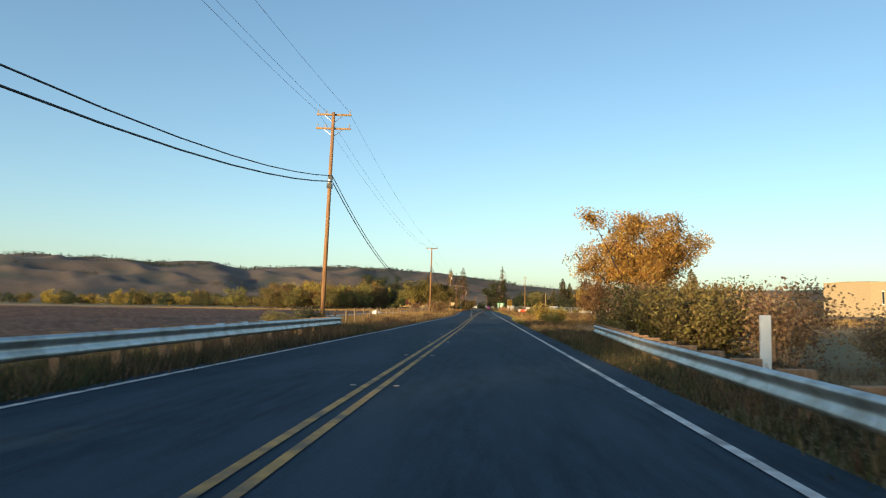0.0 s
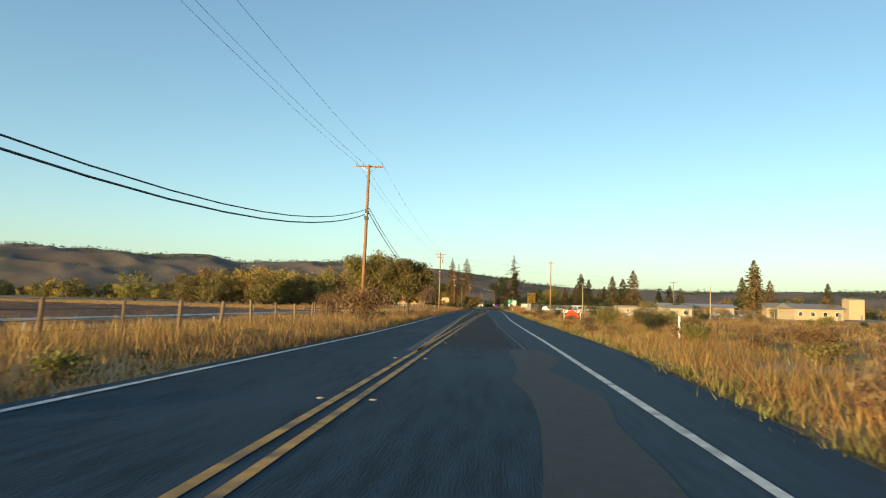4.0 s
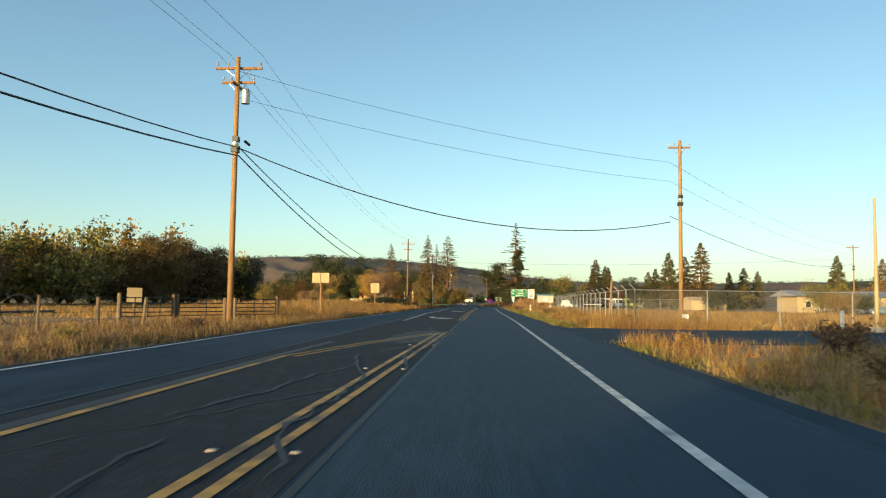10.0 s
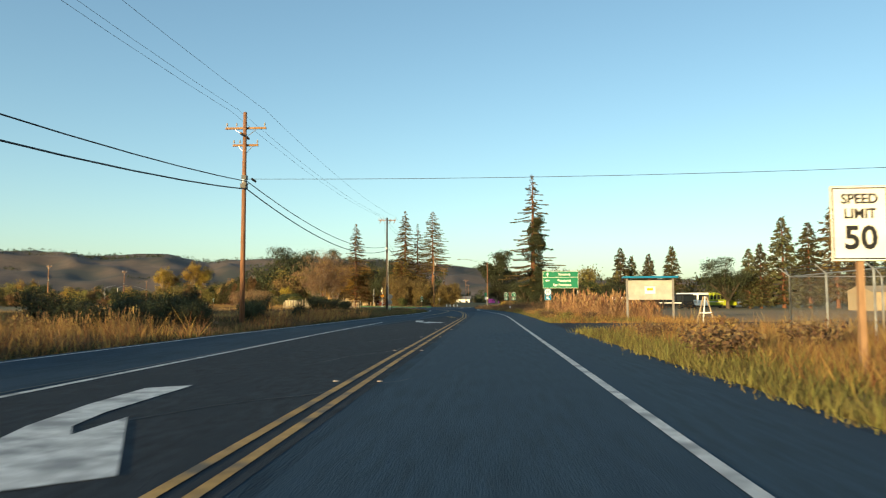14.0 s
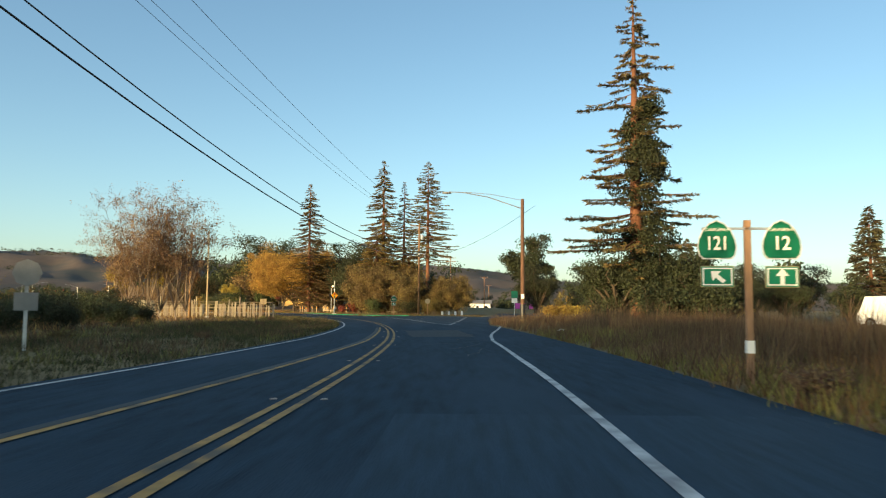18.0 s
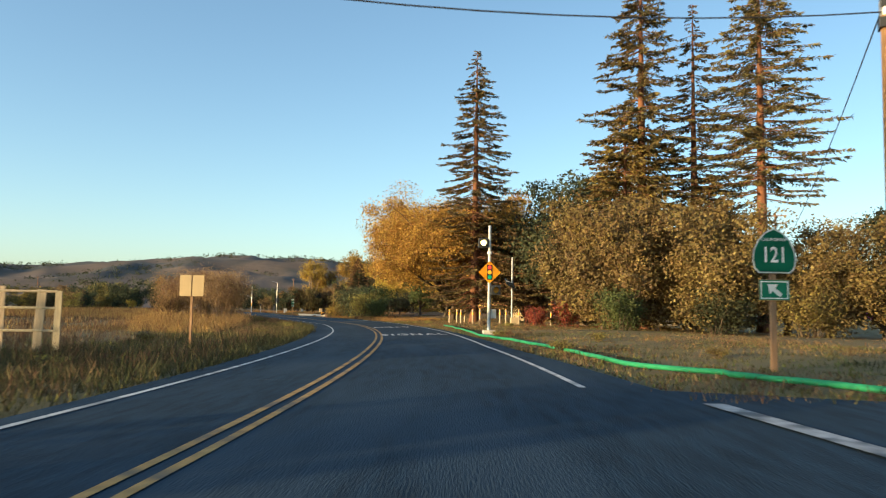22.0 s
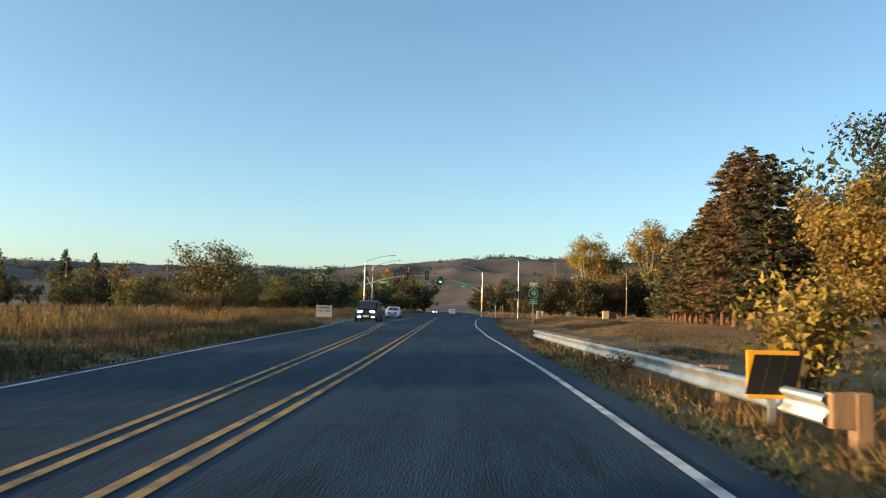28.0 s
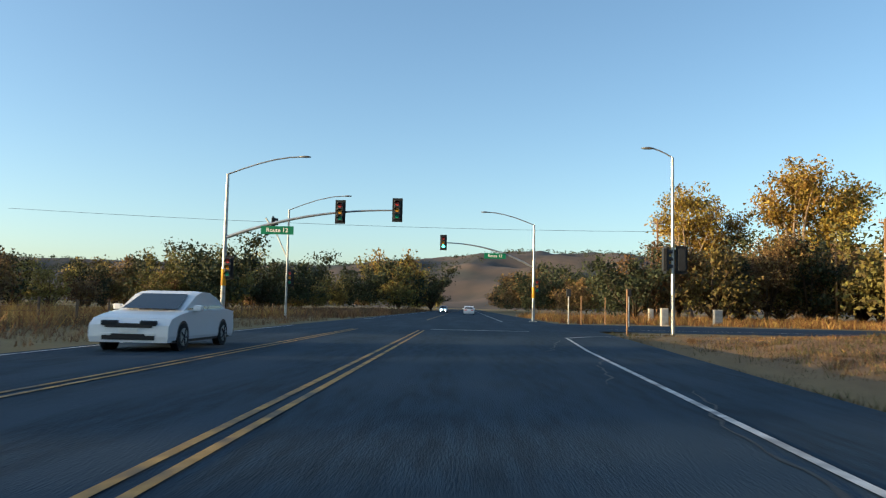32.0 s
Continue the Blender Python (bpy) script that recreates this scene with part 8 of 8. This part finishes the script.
grass("brown weeds along the curve", GRASS_BROWN, 46, 60000, 490, 740, -1, 1.0, 14, .18, .55, .02, power=1)
grass("straw grass of the wide meadow", GRASS_DRY, 47, 70000, 560, 760, -1, 8, 40, .35, .85, .05, power=1, spread=.5)
grass("orange-brown weeds of the meadow", WEED_ORANGE, 48, 30000, 600, 760, -1, 6, 30, .4, .95, .05, power=1, spread=.4, cut=.4)
# right of the curve
grass("low green grass on the verge", WEED_GREEN, 51, 55000, 486, 620, 1, .1, 14, .03, .13, .022, power=1.1)
grass("brown dry weeds on the verge", GRASS_BROWN, 52, 60000, 486, 625, 1, .2, 14, .03, .16, .02, power=1.1, cut=.35)
grass("straw-coloured tufts on the verge", GRASS_DRY, 53, 15000, 486, 625, 1, .3, 14, .02, .1, .018, power=1, cut=.5)
grass("dark weeds on the verge", WEED_DARK, 54, 40000, 486, 625, 1, .0, 10, .02, .12, .024, cut=.45)
grass("orange-brown dry weeds before the bushes", WEED_ORANGE, 55, 40000, 556, 612, 1, .8, 7, .1, .35, .016, power=.9, cut=.35, patch=.9)
grass("orange-brown dry weeds on the verge", WEED_ORANGE, 56, 11000, 495, 560, 1, 1.5, 12, .04, .15, .016, power=1, cut=.5, patch=.8)
# straight to the signals, right
grass("low brown weeds beside the ditch", GRASS_BROWN, 61, 60000, 615, 717, 1, .1, 12, .03, .18, .02, power=1)
grass("dry tufts beside the ditch", GRASS_BROWN, 62, 30000, 615, 717, 1, .3, 14, .05, .28, .018, power=1, cut=.5)
grass("dark weeds in the ditch", WEED_DARK, 63, 46000, 615, 717, 1, .1, 12, .04, .28, .02, power=1, cut=.3)
grass("brown weeds on the bank", GRASS_BROWN, 64, 34000, 620, 717, 1, 5, 26, .04, .16, .03, power=1, cut=.3)
grass("dry weeds beyond the cross road", WEED_ORANGE, 65, 36000, 745, 800, 1, 1, 60, .3, .9, .06, power=1, spread=.4)
grass("dry weeds beyond the signals", GRASS_BROWN, 66, 30000, 745, 900, -1, .5, 20, .3, .9, .05, power=1, spread=.3)


grass("orange-brown dry weeds on the bank", WEED_ORANGE, 67, 24000, 640, 717, 1, 3, 24, .03, .16, .022, power=1, cut=.45, patch=.7)


# ---------------------------------------------------------------- weed clumps
def clumps(seed, kinds, n, s0, s1, side, near, far, k0, k1):
    rng = np.random.default_rng(seed)
    for i in range(n):
        s = s0 + (s1 - s0) * (i + rng.random()) / n
        out = near + (far - near) * rng.random() ** 1.5
        o = float(sp(s, PE)) + out if side > 0 else float(left_edge(s)) - out
        if side > 0 and (234 < s < 249 or 330 < s < 344):
            continue
        z = float(ground_z(np.array([s]), np.array([o]))[0]) - zr(s, o) - .02
        plant(kinds[int(rng.integers(len(kinds)))], at(s, o, rng.random() * 360, z, k0 + (k1 - k0) * rng.random()))


clumps(71, ["weed_low", "weed_yellow", "weed_green", "weed_low"], 46, 76, 234, 1, .8, 9, .6, 1.3)
clumps(77, ["bush_olive", "bush_dark", "bush_rust", "weed_low", "bush_olive"], 44, 92, 232, 1, 4, 42, .28, .55)
clumps(72, ["weed_low", "weed_low", "weed_green"], 22, 44, 240, -1, 1.2, 6, .5, 1.0)
clumps(78, ["weed_yellow", "weed_green", "weed_low"], 26, 346, 400, 1, .6, 4, .6, 1.1)
clumps(73, ["weed_yellow", "weed_low", "weed_green"], 22, 250, 330, 1, .8, 4.5, .6, 1.2)
clumps(74, ["weed_low", "weed_green"], 26, 490, 625, 1, 1.0, 9, .3, .7)
clumps(75, ["weed_low", "weed_green"], 26, 400, 640, -1, 1.5, 8, .5, 1.0)
clumps(76, ["weed_low", "weed_green"], 20, 625, 712, 1, 1.0, 7, .3, .6)


# ---------------------------------------------------------------- ploughed field
SOIL = mat("ploughed_soil", (.30, .16, .095), .95, .35, 1.5, bump=.8, stain=(.19, .10, .062), stain_scale=.25)


def furrows():
    rng = np.random.default_rng(8)
    s = np.arange(-60, 176, 2.5)
    verts, faces = [], []
    base = 0
    for o in np.arange(-18.0, -120.0, -1.35):
        n = len(s)
        off = rng.normal(0, .05, n)
        x0, y0 = world_of(s, o - .42 + off)
        x1, y1 = world_of(s, o + off)
        x2, y2 = world_of(s, o + .42 + off)
        z = ground_z(s, np.full(n, o))
        h = .16 + rng.random(n) * .14
        for a, b, c in ((x0, y0, z - .1), (x1, y1, z + h), (x2, y2, z - .1)):
            verts.append(np.stack([a, b, c], 1))
        i = np.arange(n - 1)
        for r in (0, 1):
            faces.append(np.stack([base + r * n + i, base + r * n + i + 1, base + (r + 1) * n + i + 1, base + (r + 1) * n + i], 1))
        base += 3 * n
    ob = new("furrows", fast_mesh("furrows", np.concatenate(verts), np.concatenate(faces), SOIL))
    tagged(ob, "reddish-brown ploughed furrows of the field", "field", "", "stuff")


furrows()


# ---------------------------------------------------------------- fallen leaves and litter
def leaf_litter(label, material, seed, n, s0, s1, near, far, size):
    rng = np.random.default_rng(seed)
    s = s0 + (s1 - s0) * rng.random(n)
    o = sp(s, PE) + near + (far - near) * rng.random(n) ** 1.3
    x, y = world_of(s, o)
    V, F = quad_arrays(np.stack([x, y, ground_z(s, o) + .03], 1), size * (.6 + .8 * rng.random(n)), rng, .85)
    tagged(new("fallen_leaves", fast_mesh("fallen_leaves", V, F, material)), label, "leaves", "", "stuff")


leaf_litter("fallen orange leaves on the verge", LEAF_ORANGE, 81, 1500, 525, 600, 2.5, 16, .05)
leaf_litter("fallen rust-brown leaves under the trees", LEAF_RUST, 82, 26000, 500, 615, .5, 24, .055)
leaf_litter("fallen red-brown leaves over the mulch", LEAF_RUST, 84, 16000, 568, 612, 7, 28, .07)
leaf_litter("fallen rust-brown leaves below the short rail", LEAF_RUST, 85, 9000, 596, 660, 3.0, 12, .06)
leaf_litter("fallen brown leaves on the gravel edge", LEAF_RUST, 83, 4000, 10, 70, .0, 3, .07)


def rubbish(s, o, size, label, turn=0):
    rng = np.random.default_rng(int(s * 10))
    bm = bmesh.new()
    bmesh.ops.create_icosphere(bm, subdivisions=2, radius=size)
    for v in bm.verts:
        v.co *= .7 + .6 * rng.random()
        v.co.z *= .45
    ob = part("litter", bm, SIGNWHITE)
    ob.matrix_world = at(s, o, turn, float(ground_z(np.array([s]), np.array([o]))[0]) - zr(s, o) + size * .25)
    tagged(ob, label, "litter")


rubbish(285, -12.0, .28, "crumpled white plastic rubbish in dry grass")
rubbish(572, -10.5, .25, "crumpled white plastic rubbish in the grass", 40)
rubbish(424.5, 5.6, .18, "crumpled pale paper litter in the weeds", 70)


# ---------------------------------------------------------------- cracks and patches in the pavement
def crack(s0, o0, s1, o1, width, seed, lift=.0095):
    """A wandering tar-filled crack."""
    rng = np.random.default_rng(seed)
    n = max(6, int(math.hypot(s1 - s0, o1 - o0) / .35))
    verts, faces, w = [], [], 0.0
    length = math.hypot(s1 - s0, o1 - o0)
    ns, no = -(o1 - o0) / length, (s1 - s0) / length
    for i in range(n + 1):
        f = i / n
        w = w * .85 + rng.normal(0, .05)
        h = width * (.35 + .9 * rng.random()) * min(1, 6 * f + .1, 6 * (1 - f) + .1)
        s, o = s0 + (s1 - s0) * f + ns * w, o0 + (o1 - o0) * f + no * w
        verts += [P(s - ns * h, o - no * h, lift), P(s + ns * h, o + no * h, lift)]
    for i in range(n):
        faces.append((2 * i, 2 * i + 1, 2 * i + 3, 2 * i + 2))
    tagged(new("crack", mesh_of("crack", verts, faces, TAR)), "dark tar-filled crack in the asphalt", "road crack", "", "structure")


_r = np.random.default_rng(44)
for i in range(22):
    s = 184 + i * 2.6
    crack(s, -3.2 + 2.0 * _r.random(), s + 3 + 4 * _r.random(), -2.9 + 2.0 * _r.random(), .035, 720 + i, .0125)
for i in range(26):
    s = 150 + i * 8.2
    crack(s, -4.6 + 1.2 * _r.random(), s + 5 + 6 * _r.random(), -2.4 + 1.6 * _r.random(), .018, 500 + i)
for i in range(18):
    s = 12 + i * 22 + 6 * _r.random()
    crack(s, -4.6, s + _r.normal(0, .6), 1.6 + .3 * _r.random(), .012, 560 + i)
for i in range(12):
    s = 408 + i * 3.1
    crack(s, -1.2 + 1.5 * _r.random(), s + 4, .4 + 1.5 * _r.random(), .016, 600 + i)
for i in range(14):
    s = 452 + i * 19
    crack(s, -4.2, s + _r.normal(0, .8), 1.4, .011, 640 + i)
for i in range(8):
    s = 636 + i * 9
    crack(s, 2.3, s + 8.6, 2.6 + .2 * i, .03, 680 + i)
PATCH = mat("asphalt_patch", (.030, .033, .037), .75, .3, 8, bump=.5)
for a, b, o0, o1 in ((232, 241, -2.9, -1.2), (205, 214, -3.0, -1.5), (421, 430, -1.6, 1.2), (300, 303, -1.4, 1.7), (86, 104, .4, 1.3), (556, 561, -1.2, .9)):
    n = 8
    rr = np.random.default_rng(int(a))
    left = [v for i in range(n + 1) for v in (a + (b - a) * i / n, o0 + rr.normal(0, .12))]
    right = [v for i in range(n + 1) for v in (a + (b - a) * i / n, o1 + rr.normal(0, .12))]
    ribbon("asphalt_patch", a, b, left, right, PATCH, .0085, .5, label="darker rough-edged asphalt patch", category="road patch")
